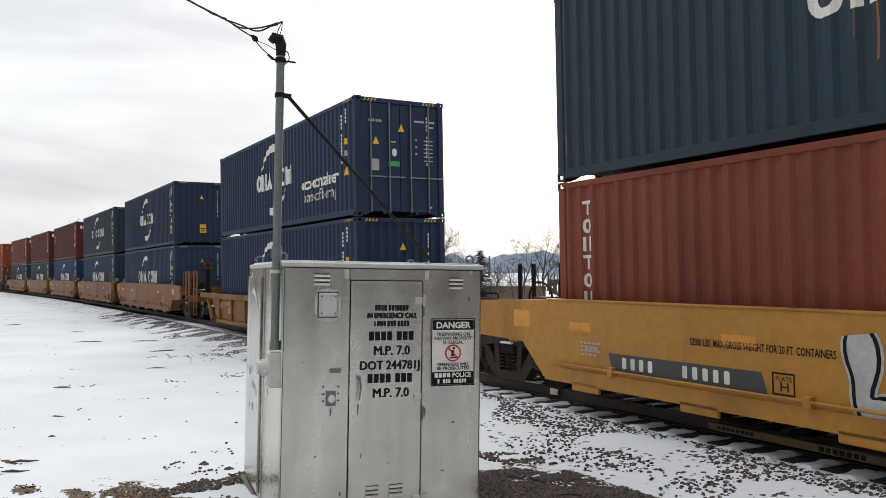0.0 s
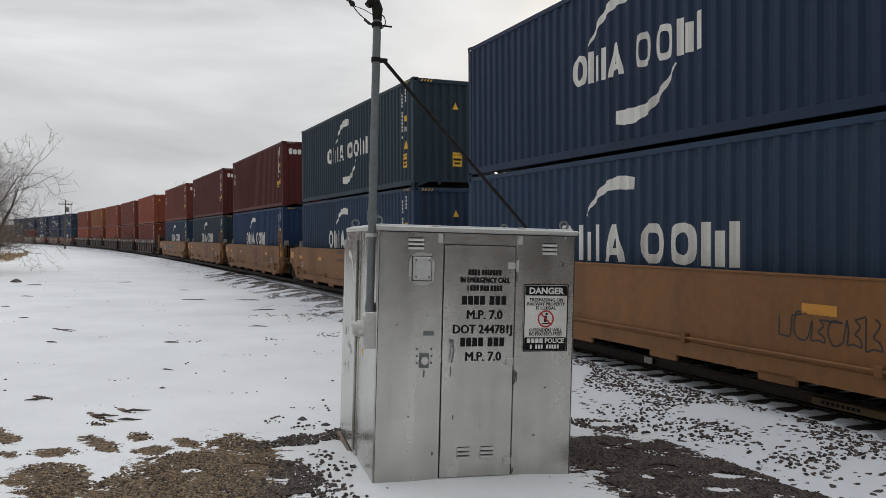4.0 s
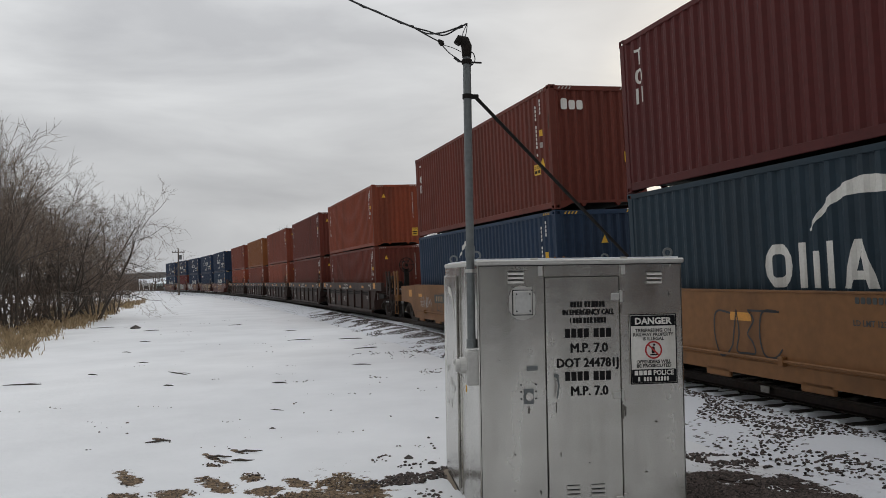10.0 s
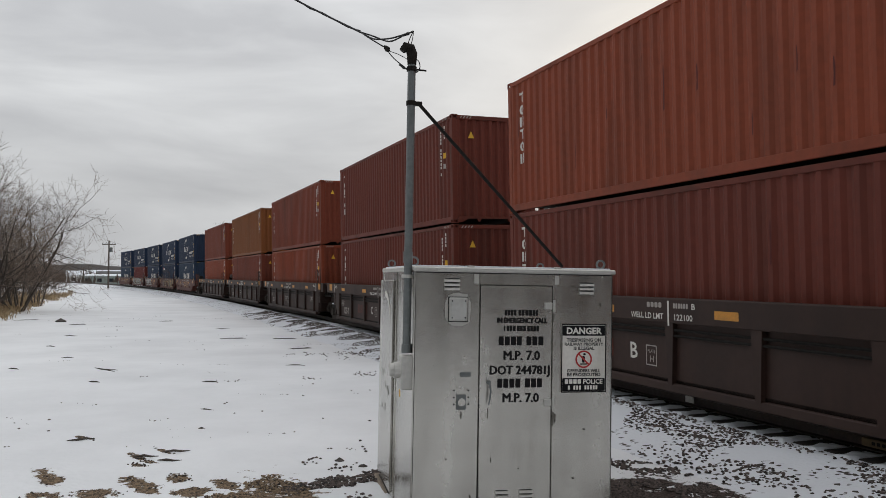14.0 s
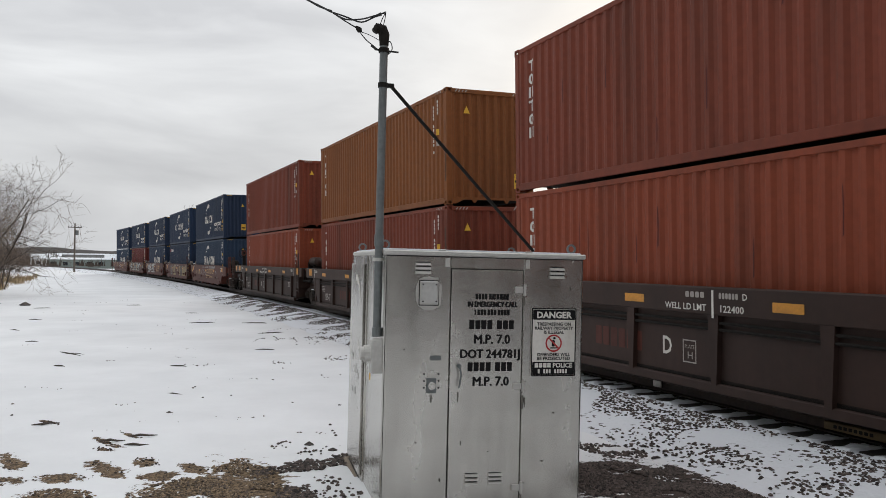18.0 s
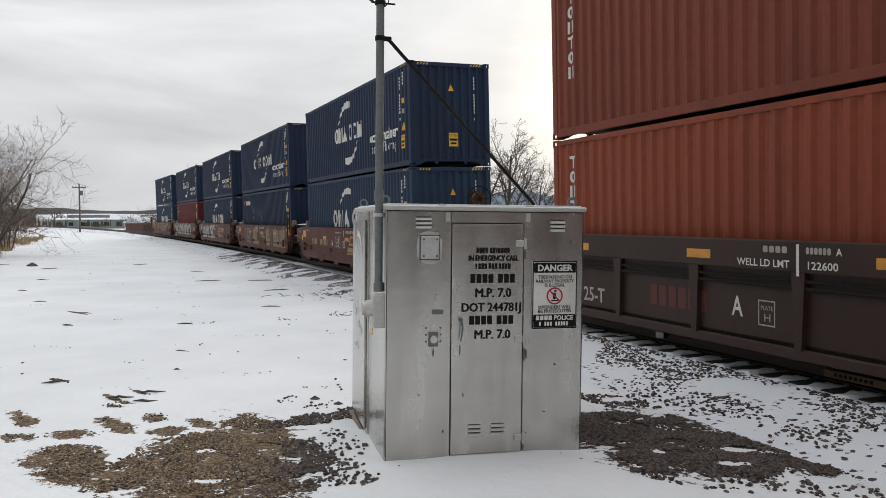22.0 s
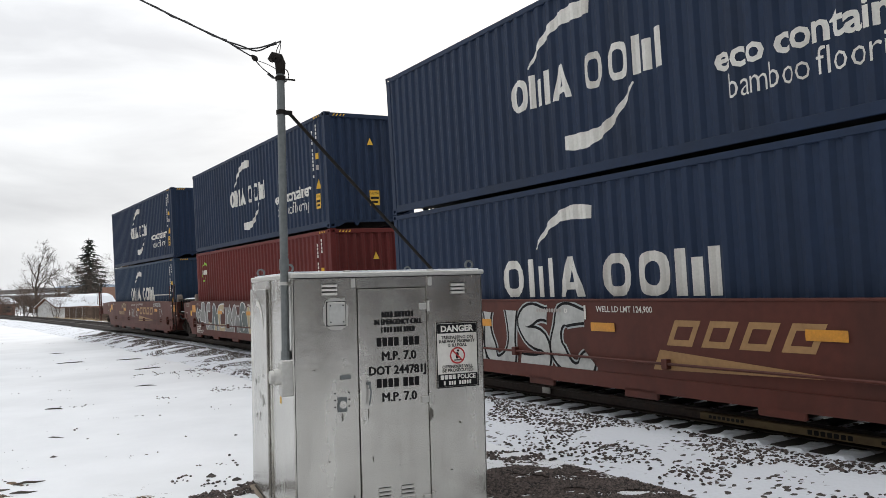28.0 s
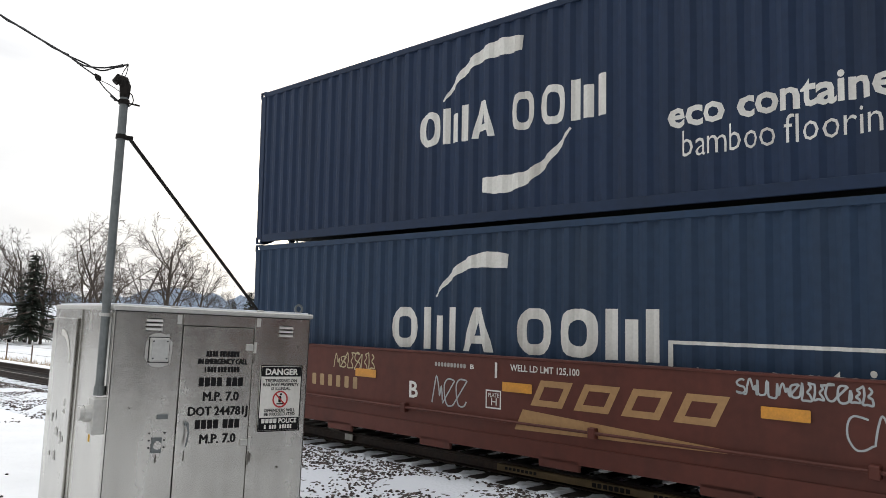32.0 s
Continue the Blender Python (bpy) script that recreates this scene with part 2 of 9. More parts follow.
def broken_stone(name, low, high):
    """Crushed stone, each piece of its own tone."""
    m = material(name, low, 0.9, 0.0, 0.3, 40.0, 8.0, None, 0.4, 0.2)
    n, l = m.node_tree.nodes, m.node_tree.links
    b = n["Principled BSDF"]
    grain = b.inputs["Base Color"].links[0].from_socket
    own = n.new("ShaderNodeNewGeometry")
    pick = n.new("ShaderNodeValToRGB")
    pick.color_ramp.elements[0].color, pick.color_ramp.elements[1].color = (0.5, 0.5, 0.5, 1), (*[h / max(0.001, q) for h, q in zip(high, low)], 1)
    l.new(own.outputs["Random Per Island"], pick.inputs["Fac"])
    tone = n.new("ShaderNodeVectorMath")
    tone.operation = "MULTIPLY"
    l.new(grain, tone.inputs[0])
    l.new(pick.outputs["Color"], tone.inputs[1])
    l.new(tone.outputs["Vector"], b.inputs["Base Color"])
    return m


LOOSE_STONE = broken_stone("crushed_dark_stone", (0.036, 0.029, 0.026), (0.145, 0.112, 0.098))
TAN_STONE = broken_stone("tan_gravel_stone", (0.11, 0.075, 0.045), (0.34, 0.245, 0.155))


# ---- mesh tools ----
class Shape:
    """Collects vertices and faces of one mesh."""

    def __init__(self):
        self.v, self.f = [], []

    def add(self, verts, faces):
        k = len(self.v)
        self.v += [tuple(p) for p in verts]
        self.f += [tuple(k + i for i in face) for face in faces]
        return self

    def box(self, x0, x1, y0, y1, z0, z1, m=None):
        c = [(x, y, z) for x in (x0, x1) for y in (y0, y1) for z in (z0, z1)]
        if m is not None:
            c = [m @ Vector(p) for p in c]
        return self.add(c, [(0, 1, 3, 2), (4, 6, 7, 5), (0, 4, 5, 1), (2, 3, 7, 6), (0, 2, 6, 4), (1, 5, 7, 3)])

    def block(self, x0, x1, y0, y1, z0, z1, e=0.01, m=None):
        """A box with chamfered edges."""
        hx, hy, hz = (x1 - x0) / 2, (y1 - y0) / 2, (z1 - z0) / 2
        mid = Vector(((x0 + x1) / 2, (y0 + y1) / 2, (z0 + z1) / 2))
        e = min(e, hx * 0.49, hy * 0.49, hz * 0.49)
        pts, at = [], {}
        for sx in (-1, 1):
            for sy in (-1, 1):
                for sz in (-1, 1):
                    for ax in range(3):
                        p = [sx * (hx - e), sy * (hy - e), sz * (hz - e)]
                        p[ax] += (sx, sy, sz)[ax] * e
                        at[sx, sy, sz, ax] = len(pts)
                        pts.append(mid + Vector(p))
        faces = []
        for ax in range(3):
            o = [i for i in range(3) if i != ax]
            for s in (-1, 1):
                ring = []
                for a, b in ((-1, -1), (1, -1), (1, 1), (-1, 1)):
                    k = [0, 0, 0]
                    k[ax], k[o[0]], k[o[1]] = s, a, b
                    ring.append(at[k[0], k[1], k[2], ax])
                faces.append(ring)
            for a in (-1, 1):
                for b in (-1, 1):
                    k, j = [0, 0, 0], [0, 0, 0]
                    k[ax], j[ax] = -1, 1
                    k[o[0]] = j[o[0]] = a
                    k[o[1]] = j[o[1]] = b
                    faces.append([at[(*k, o[0])], at[(*j, o[0])], at[(*j, o[1])], at[(*k, o[1])]])
        for sx in (-1, 1):
            for sy in (-1, 1):
                for sz in (-1, 1):
                    faces.append([at[sx, sy, sz, i] for i in range(3)])
        if m is not None:
            pts = [m @ p for p in pts]
        return self.add(pts, faces)

    def prism(self, outline, y0, y1, m=None):
        """An outline in x and z, drawn out along y."""
        n = len(outline)
        v = [Vector((x, y, z)) for y in (y0, y1) for x, z in outline]
        if m is not None:
            v = [m @ p for p in v]
        sides = [(i, (i + 1) % n, n + (i + 1) % n, n + i) for i in range(n)]
        return self.add(v, [tuple(range(n)), tuple(range(2 * n - 1, n - 1, -1)), *sides])

    def tube(self, path, radii, sides=6, cap=True):
        path = [Vector(p) for p in path]
        if not isinstance(radii, (list, tuple)):
            radii = [radii] * len(path)
        rings, k = [], len(self.v)
        ahead = (path[1] - path[0]).normalized()
        across = ahead.orthogonal().normalized()
        for i, p in enumerate(path):
            ahead = (path[min(i + 1, len(path) - 1)] - path[max(i - 1, 0)]).normalized()
            across = (across - ahead * across.dot(ahead)).normalized()
            up = ahead.cross(across)
            for j in range(sides):
                a = 2 * math.pi * j / sides
                self.v.append(tuple(p + radii[i] * (math.cos(a) * across + math.sin(a) * up)))
        for i in range(len(path) - 1):
            for j in range(sides):
                a, b = k + i * sides + j, k + i * sides + (j + 1) % sides
                self.f.append((a, b, b + sides, a + sides))
        if cap and sides > 2:
            self.f.append(tuple(k + j for j in reversed(range(sides))))
            self.f.append(tuple(k + (len(path) - 1) * sides + j for j in range(sides)))
        return self

    def disc(self, centre, axis, radius, width, sides=20, inner=0.0):
        """A drum or a ring round an axis."""
        axis = Vector(axis).normalized()
        a = axis.orthogonal().normalized()
        b = axis.cross(a)
        c = Vector(centre)
        ring = lambda r, h: [c + axis * h + r * (math.cos(t) * a + math.sin(t) * b) for t in [2 * math.pi * i / sides for i in range(sides)]]  # noqa: E731
        n = sides
        if inner:
            v = ring(radius, -width / 2) + ring(radius, width / 2) + ring(inner, -width / 2) + ring(inner, width / 2)
            f = []
            for i in range(n):
                j = (i + 1) % n
                f += [(i, j, n + j, n + i), (2 * n + j, 2 * n + i, 3 * n + i, 3 * n + j), (n + i, n + j, 3 * n + j, 3 * n + i), (j, i, 2 * n + i, 2 * n + j)]
            return self.add(v, f)
        v = ring(radius, -width / 2) + ring(radius, width / 2)
        return self.add(v, [tuple(reversed(range(n))), tuple(range(n, 2 * n)), *[(i, (i + 1) % n, n + (i + 1) % n, n + i) for i in range(n)]])

    def mesh(self, name, smooth=False):
        me = bpy.data.meshes.new(name)
        me.from_pydata(self.v, [], self.f)
        me.update()
        if smooth:
            me.shade_smooth()
        return me


def tidy(me):
    bm = bmesh.new()
    bm.from_mesh(me)
    bmesh.ops.recalc_face_normals(bm, faces=bm.faces)
    bm.to_mesh(me)
    bm.free()
    return me


def part(name, me, mat, parent, label="", at=None, smooth=False):
    """One mesh object under a thing or a part. A mesh may be shared: the material sits on the object."""
    if isinstance(me, Shape):
        me = tidy(me.mesh(name, smooth))
    if not me.materials:
        me.materials.append(None)
    ob = new(name, me)
    ob.material_slots[0].link = "OBJECT"
    ob.material_slots[0].material = mat
    ob.parent = parent
    if at is not None:
        ob.matrix_basis = at
    return tagged(ob, label)


def thing(name, label, category, group="", m=None, kind=""):
    ob = new(name)
    ob.empty_display_size = 0.2
    if m is not None:
        ob.matrix_basis = m
    return tagged(ob, label, category, group, kind)


KEPT = {}


def kept(key, make):
    """A mesh that is made once and then shared."""
    if key not in KEPT:
        made = make()
        KEPT[key] = tidy(made.mesh(str(key))) if isinstance(made, Shape) else made
    return KEPT[key]


def letters(text, size, wide=1.0, spacing=1.0, bold=0.0):
    """A flat mesh of a text in x and z, seen from -y, its left end and foot at the origin."""
    cu = bpy.data.curves.new("text", "FONT")
    cu.body, cu.size, cu.space_character, cu.offset = text, size, spacing, bold
    cu.resolution_u = 2
    ob = bpy.data.objects.new("text", cu)
    desk = bpy.data.scenes.new("lettering_desk")
    desk.collection.objects.link(ob)
    layer = desk.view_layers[0]
    layer.update()
    me = bpy.data.meshes.new_from_object(ob.evaluated_get(layer.depsgraph))
    bpy.data.objects.remove(ob)
    bpy.data.scenes.remove(desk)
    me.materials.clear()
    me.transform(Matrix.Diagonal((wide, 1, 1, 1)))
    me.transform(Matrix.Rotation(radians(90), 4, "X"))
    return me


def text_width(me):
    xs = [v.co.x for v in me.vertices]
    return max(xs) - min(xs) if xs else 0.0


# ---- the track: a gentle curve; s runs the way the train goes, 0 abreast of the cabinet ----
RAIL_TOP = 0.15
CURVE_S = (-415.6, -302.2, -214.1, -138.5, -75.6, -25.2, 25.2, 75.6)
CURVE_K = (-0.001018, -0.001017, -0.001010, -0.001337, -0.001073, -0.001001, -0.001599, -0.001599)
GRID_S = np.arange(-520.0, 320.1, 0.5)
_k = np.interp(GRID_S, CURVE_S, CURVE_K)
_zero = int(np.argmin(np.abs(GRID_S)))
_turn = np.concatenate([[0], np.cumsum((_k[1:] + _k[:-1]) / 2 * 0.5)])
TRACK_A = _turn - _turn[_zero] + radians(-55.654)
_x = np.concatenate([[0], np.cumsum((np.cos(TRACK_A)[1:] + np.cos(TRACK_A)[:-1]) / 2 * 0.5)])
_y = np.concatenate([[0], np.cumsum((np.sin(TRACK_A)[1:] + np.sin(TRACK_A)[:-1]) / 2 * 0.5)])
TRACK_X, TRACK_Y = _x - _x[_zero] + 0.7683, _y - _y[_zero] + 15.3107


def on_track(s, side=0.0):
    """Place and heading at s; side: metres to the left of the way of travel (away from the camera)."""
    x, y, a = (float(np.interp(s, GRID_S, g)) for g in (TRACK_X, TRACK_Y, TRACK_A))
    return x - side * math.sin(a), y + side * math.cos(a), a


def track_side(x, y):
    """s and side of places on the ground."""
    x, y = np.asarray(x, float), np.asarray(y, float)
    best = np.empty(x.shape, int)
    cx, cy = TRACK_X[::8], TRACK_Y[::8]
    for i in range(0, len(x), 4000):
        best[i : i + 4000] = np.argmin((x[i : i + 4000, None] - cx) ** 2 + (y[i : i + 4000, None] - cy) ** 2, 1) * 8
    a = TRACK_A[best]
    dx, dy = x - TRACK_X[best], y - TRACK_Y[best]
    return GRID_S[best] + dx * np.cos(a) + dy * np.sin(a), -dx * np.sin(a) + dy * np.cos(a)


def ground_z(x, y):
    s, side = track_side(x, y)
    d = np.abs(side)
    z = -0.27 - 0.06 * np.clip((d - 8) / 12, 0, 1)
    z += 0.10 * np.exp(-(((x + 0.8) / 1.9) ** 2 + ((y - 6.9) / 1.6) ** 2))
    z -= 0.25 * np.clip((3.0 - d) / 1.2, 0, 1)
    z -= 0.95 * np.clip((side - 4.0) / 5.0, 0, 1)
    return z


def noise_at(x, y, size, seed=0.0):
    return np.array([noise.noise((px / size, py / size, seed)) for px, py in zip(x, y)])


def make_ground():
    rings = list(np.arange(0.5, 4.0, 0.5)) + list(4.0 * 1.032 ** np.arange(0, 76)) + list(44.0 * 1.13 ** np.arange(0, 39))
    n = 300
    a = np.arange(n) * 2 * math.pi / n
    x = np.concatenate([[0.0]] + [r * np.cos(a) for r in rings])
    y = np.concatenate([[2.0]] + [2.0 + r * np.sin(a) for r in rings])
    z = ground_z(x, y)
    r = np.hypot(x, y - 2)
    near = r < 60
    z[near] += 0.020 * noise_at(x[near], y[near], 1.3) + 0.012 * noise_at(x[near], y[near], 0.35, 4.0)
    faces = [(0, 1 + j, 1 + (j + 1) % n) for j in range(n)]
    for i in range(len(rings) - 1):
        b, c = 1 + i * n, 1 + (i + 1) * n
        faces += [(b + j, c + j, c + (j + 1) % n, b + (j + 1) % n) for j in range(n)]
    me = bpy.data.meshes.new("ground")
    me.from_pydata(list(zip(x.tolist(), y.tolist(), z.tolist())), [], faces)
    me.shade_smooth()
    ob = new("ground", me)
    me.materials.append(SNOW_GROUND)
    return tagged(ob, "snow-covered flat ground with bare gravel patches", "ground", kind="structure")


def snow_ground():
    """Snow, worn through to brown gravel before and beside the cabinet and to dry soil far off."""
    m = bpy.data.materials.new("snow_and_gravel")
    m.use_nodes = True
    n, l = m.node_tree.nodes, m.node_tree.links
    b = n["Principled BSDF"]
    b.inputs["Specular IOR Level"].default_value = 0.25
    tc = n.new("ShaderNodeTexCoord")
    at = tc.outputs["Object"]

    def noise_node(scale, detail=5.0, rough=0.55):
        t = n.new("ShaderNodeTexNoise")
        t.inputs["Scale"].default_value, t.inputs["Detail"].default_value, t.inputs["Roughness"].default_value = scale, detail, rough
        l.new(at, t.inputs["Vector"])
        return t.outputs["Fac"]

    def sums(op, a, b_):
        s = n.new("ShaderNodeMath")
        s.operation = op
        for k, v in ((0, a), (1, b_)):
            if isinstance(v, (int, float)):
                s.inputs[k].default_value = v
            else:
                l.new(v, s.inputs[k])
        return s.outputs[0]

    def spot(x, y, rx, ry, turn):
        mp = n.new("ShaderNodeMapping")
        mp.vector_type = "TEXTURE"
        mp.inputs["Location"].default_value, mp.inputs["Rotation"].default_value, mp.inputs["Scale"].default_value = (x, y, 0), (0, 0, radians(turn)), (rx, ry, 1000)
        l.new(at, mp.inputs["Vector"])
        length = n.new("ShaderNodeVectorMath")
        length.operation = "LENGTH"
        l.new(mp.outputs["Vector"], length.inputs[0])
        return sums("SUBTRACT", 1.0, length.outputs["Value"])

    bare = None
    for row in GRAVEL_SPOTS:
        one = spot(*row)
        bare = one if bare is None else sums("MAXIMUM", bare, one)
    bare = sums("MINIMUM", bare, 0.40)
    for row in SNOW_SPOTS:
        bare = sums("SUBTRACT", bare, sums("MULTIPLY", sums("MAXIMUM", spot(*row), 0.0), 1.0))
    edge = sums("MULTIPLY", sums("SUBTRACT", noise_node(2.9, 8.0, 0.75), 0.52), 2.3)
    edge2 = sums("MULTIPLY", sums("SUBTRACT", noise_node(10.0, 6.0, 0.7), 0.5), 2.4)
    bare = sums("ADD", sums("ADD", bare, edge), edge2)
    cut = n.new("ShaderNodeMapRange")
    cut.inputs["From Min"].default_value, cut.inputs["From Max"].default_value = 0.0, 0.06
    l.new(bare, cut.inputs["Value"])
    stones = n.new("ShaderNodeTexVoronoi")
    stones.inputs["Scale"].default_value = 46.0
    l.new(at, stones.inputs["Vector"])
    gravel = n.new("ShaderNodeValToRGB")
    gravel.color_ramp.elements[0].color, gravel.color_ramp.elements[1].color = (0.045, 0.030, 0.018, 1), (0.27, 0.185, 0.11, 1)
    split = n.new("ShaderNodeSeparateColor")
    l.new(stones.outputs["Color"], split.inputs["Color"])
    l.new(split.outputs[0], gravel.inputs["Fac"])
    snow = n.new("ShaderNodeValToRGB")
    snow.color_ramp.elements[0].position, snow.color_ramp.elements[0].color = 0.3, (0.735, 0.745, 0.76, 1)
    snow.color_ramp.elements[1].position, snow.color_ramp.elements[1].color = 0.65, (0.845, 0.855, 0.87, 1)
    l.new(noise_node(0.35, 9.0, 0.6), snow.inputs["Fac"])
    mix = n.new("ShaderNodeMix")
    mix.data_type = "RGBA"
    l.new(cut.outputs["Result"], mix.inputs["Factor"])
    l.new(snow.outputs["Color"], mix.inputs[6])
    # towards the track the gravel gives way to dark ballast stone
    place = n.new("ShaderNodeSeparateXYZ")
    l.new(at, place.inputs[0])
    turn_dark = n.new("ShaderNodeMapRange")
    turn_dark.inputs["From Min"].default_value, turn_dark.inputs["From Max"].default_value = -2.75, -2.05
    l.new(place.outputs["X"], turn_dark.inputs["Value"])
    dark = n.new("ShaderNodeValToRGB")
    dark.color_ramp.elements[0].color, dark.color_ramp.elements[1].color = (0.022, 0.016, 0.014, 1), (0.115, 0.084, 0.071, 1)
    l.new(split.outputs[0], dark.inputs["Fac"])
    kind = n.new("ShaderNodeMix")
    kind.data_type = "RGBA"
    l.new(turn_dark.outputs["Result"], kind.inputs["Factor"])
    l.new(gravel.outputs["Color"], kind.inputs[6])
    l.new(dark.outputs["Color"], kind.inputs[7])
    l.new(kind.outputs[2], mix.inputs[7])
    l.new(mix.outputs[2], b.inputs["Base Color"])
    b.inputs["Roughness"].default_value = 0.8
    depth = n.new("ShaderNodeMix")
    l.new(cut.outputs["Result"], depth.inputs["Factor"])
    l.new(sums("MULTIPLY", noise_node(9.0, 6.0), 0.6), depth.inputs[2])
    l.new(sums("SUBTRACT", sums("MULTIPLY", stones.outputs["Distance"], -0.8), 0.6), depth.inputs[3])
    relief = n.new("ShaderNodeBump")
    relief.inputs["Strength"].default_value, relief.inputs["Distance"].default_value = 0.55, 0.05
    l.new(depth.outputs[0], relief.inputs["Height"])
    l.new(relief.outputs["Normal"], b.inputs["Normal"])
    return m


# bare places: centre, half length, half width, turn; first the tan gravel, then the dark stones, then the trodden marks
GRAVEL_SPOTS = [(-3.30, 6.95, 0.78, 1.02, 22), (-3.16, 7.62, 1.12, 0.42, -55), (-3.99, 6.40, 0.72, 0.42, -10), (-4.68, 6.75, 0.36, 0.50, 57), (-2.75, 6.2, 0.7, 0.8, 5), (-3.7, 7.62, 0.38, 0.34, 45),
                (0.62, 8.62, 1.05, 0.86, -46), (1.62, 8.36, 1.05, 0.56, -27), (1.05, 7.75, 0.75, 0.56, 2),
                (-4.96, 7.89, 0.46, 0.14, -34), (-4.68, 8.22, 0.20, 0.11, -42), (-6.18, 7.97, 0.48, 0.12, -37), (-5.67, 7.29, 0.20, 0.15, -17), (-5.21, 7.52, 0.28, 0.18, -4), (-4.03, 8.1, 0.32, 0.12, -38), (-4.23, 7.76, 0.20, 0.18, 20),
                (-5.84, 9.12, 0.24, 0.06, -37), (-5.54, 8.72, 0.15, 0.06, -22), (-5.53, 8.92, 0.16, 0.06, -26), (-5.69, 9.48, 0.2, 0.05, -30), (-7.3, 9.97, 0.26, 0.05, -26), (2.52, 7.83, 0.26, 0.10, 24), (1.75, 9.35, 0.22, 0.10, -30)]
STONY = 9
# stones strewn thickly on the snow: centre, half length, half width, turn, count
STREWN = [(0.37, 10.1, 0.5, 0.32, -31, 500), (0.93, 7.18, 0.4, 0.26, -21, 260), (-2.75, 8.72, 0.80, 0.26, 46, 950), (-2.42, 7.0, 0.80, 0.26, -62, 1000), (-1.95, 6.6, 0.5, 0.35, 10, 320), (2.3, 7.9, 0.7, 0.22, 10, 260), (1.9, 7.35, 0.8, 0.4, 0, 200)]
# snow that lies on in the middle of the bare places
SNOW_SPOTS = [(1.75, 8.25, 0.30, 0.10, -20), (0.75, 8.0, 0.20, 0.08, -50), (1.45, 7.75, 0.32, 0.10, 5), (2.1, 8.2, 0.22, 0.10, -10), (0.6, 9.2, 0.18, 0.09, 40), (0.96, 8.89, 0.26, 0.17, -33), (1.31, 8.24, 0.36, 0.18, 1), (-4.30, 6.98, 0.50, 0.13, 112), (-4.86, 7.27, 0.24, 0.11, 2), (-3.5, 7.2, 0.20, 0.09, 20), (0.45, 8.2, 0.22, 0.09, 30), (-3.0, 6.35, 0.25, 0.10, 10)]
SNOW_GROUND = snow_ground()
make_ground()


# the avenue that crosses the line behind the camera
ASPHALT = material("worn_wet_asphalt", (0.042, 0.041, 0.040), 0.7, 0.0, 0.2, 30.0, 0.5, (0.075, 0.072, 0.07), 0.5, 0.2)


def avenue():
    """A crowned carriageway, laid across the way that the cabinet faces."""
    sh, prof = Shape(), [(-5.2, -0.10), (-5.0, 0.0), (-2.5, 0.06), (0.0, 0.09), (2.5, 0.06), (5.0, 0.0), (5.2, -0.10)]
    stops = [-120 + 4.0 * k for k in range(32)]
    for u in stops:
        for w, z in prof:
            sh.v.append((6.2 + 0.903 * u + 0.43 * w, -8.4 + 0.43 * u - 0.903 * w, -0.31 + z))
    n = len(prof)
    for i in range(len(stops) - 1):
        for j in range(n - 1):
            sh.f.append((i * n + j, i * n + j + 1, (i + 1) * n + j + 1, (i + 1) * n + j))
    me = tidy(sh.mesh("road"))
    me.materials.append(ASPHALT)
    tagged(new("road", me), "dark worn asphalt road cleared of snow", "road", kind="structure")


avenue()


def sweep(profile, s0, s1, step, name, mat, label, closed=True):
    """A profile of (side, z) drawn along the track."""
    sh, n = Shape(), len(profile)
    stops = np.arange(s0, s1 + step / 2, step)
    for s in stops:
        x, y, a = on_track(s)
        sh.v += [(x - d * math.sin(a), y + d * math.cos(a), z) for d, z in profile]
    for i in range(len(stops) - 1):
        for j in range(n if closed else n - 1):
            k = (j + 1) % n
            sh.f.append((i * n + j, i * n + k, (i + 1) * n + k, (i + 1) * n + j))
    me = tidy(sh.mesh(name))
    me.materials.append(mat)
    return new(name, me)


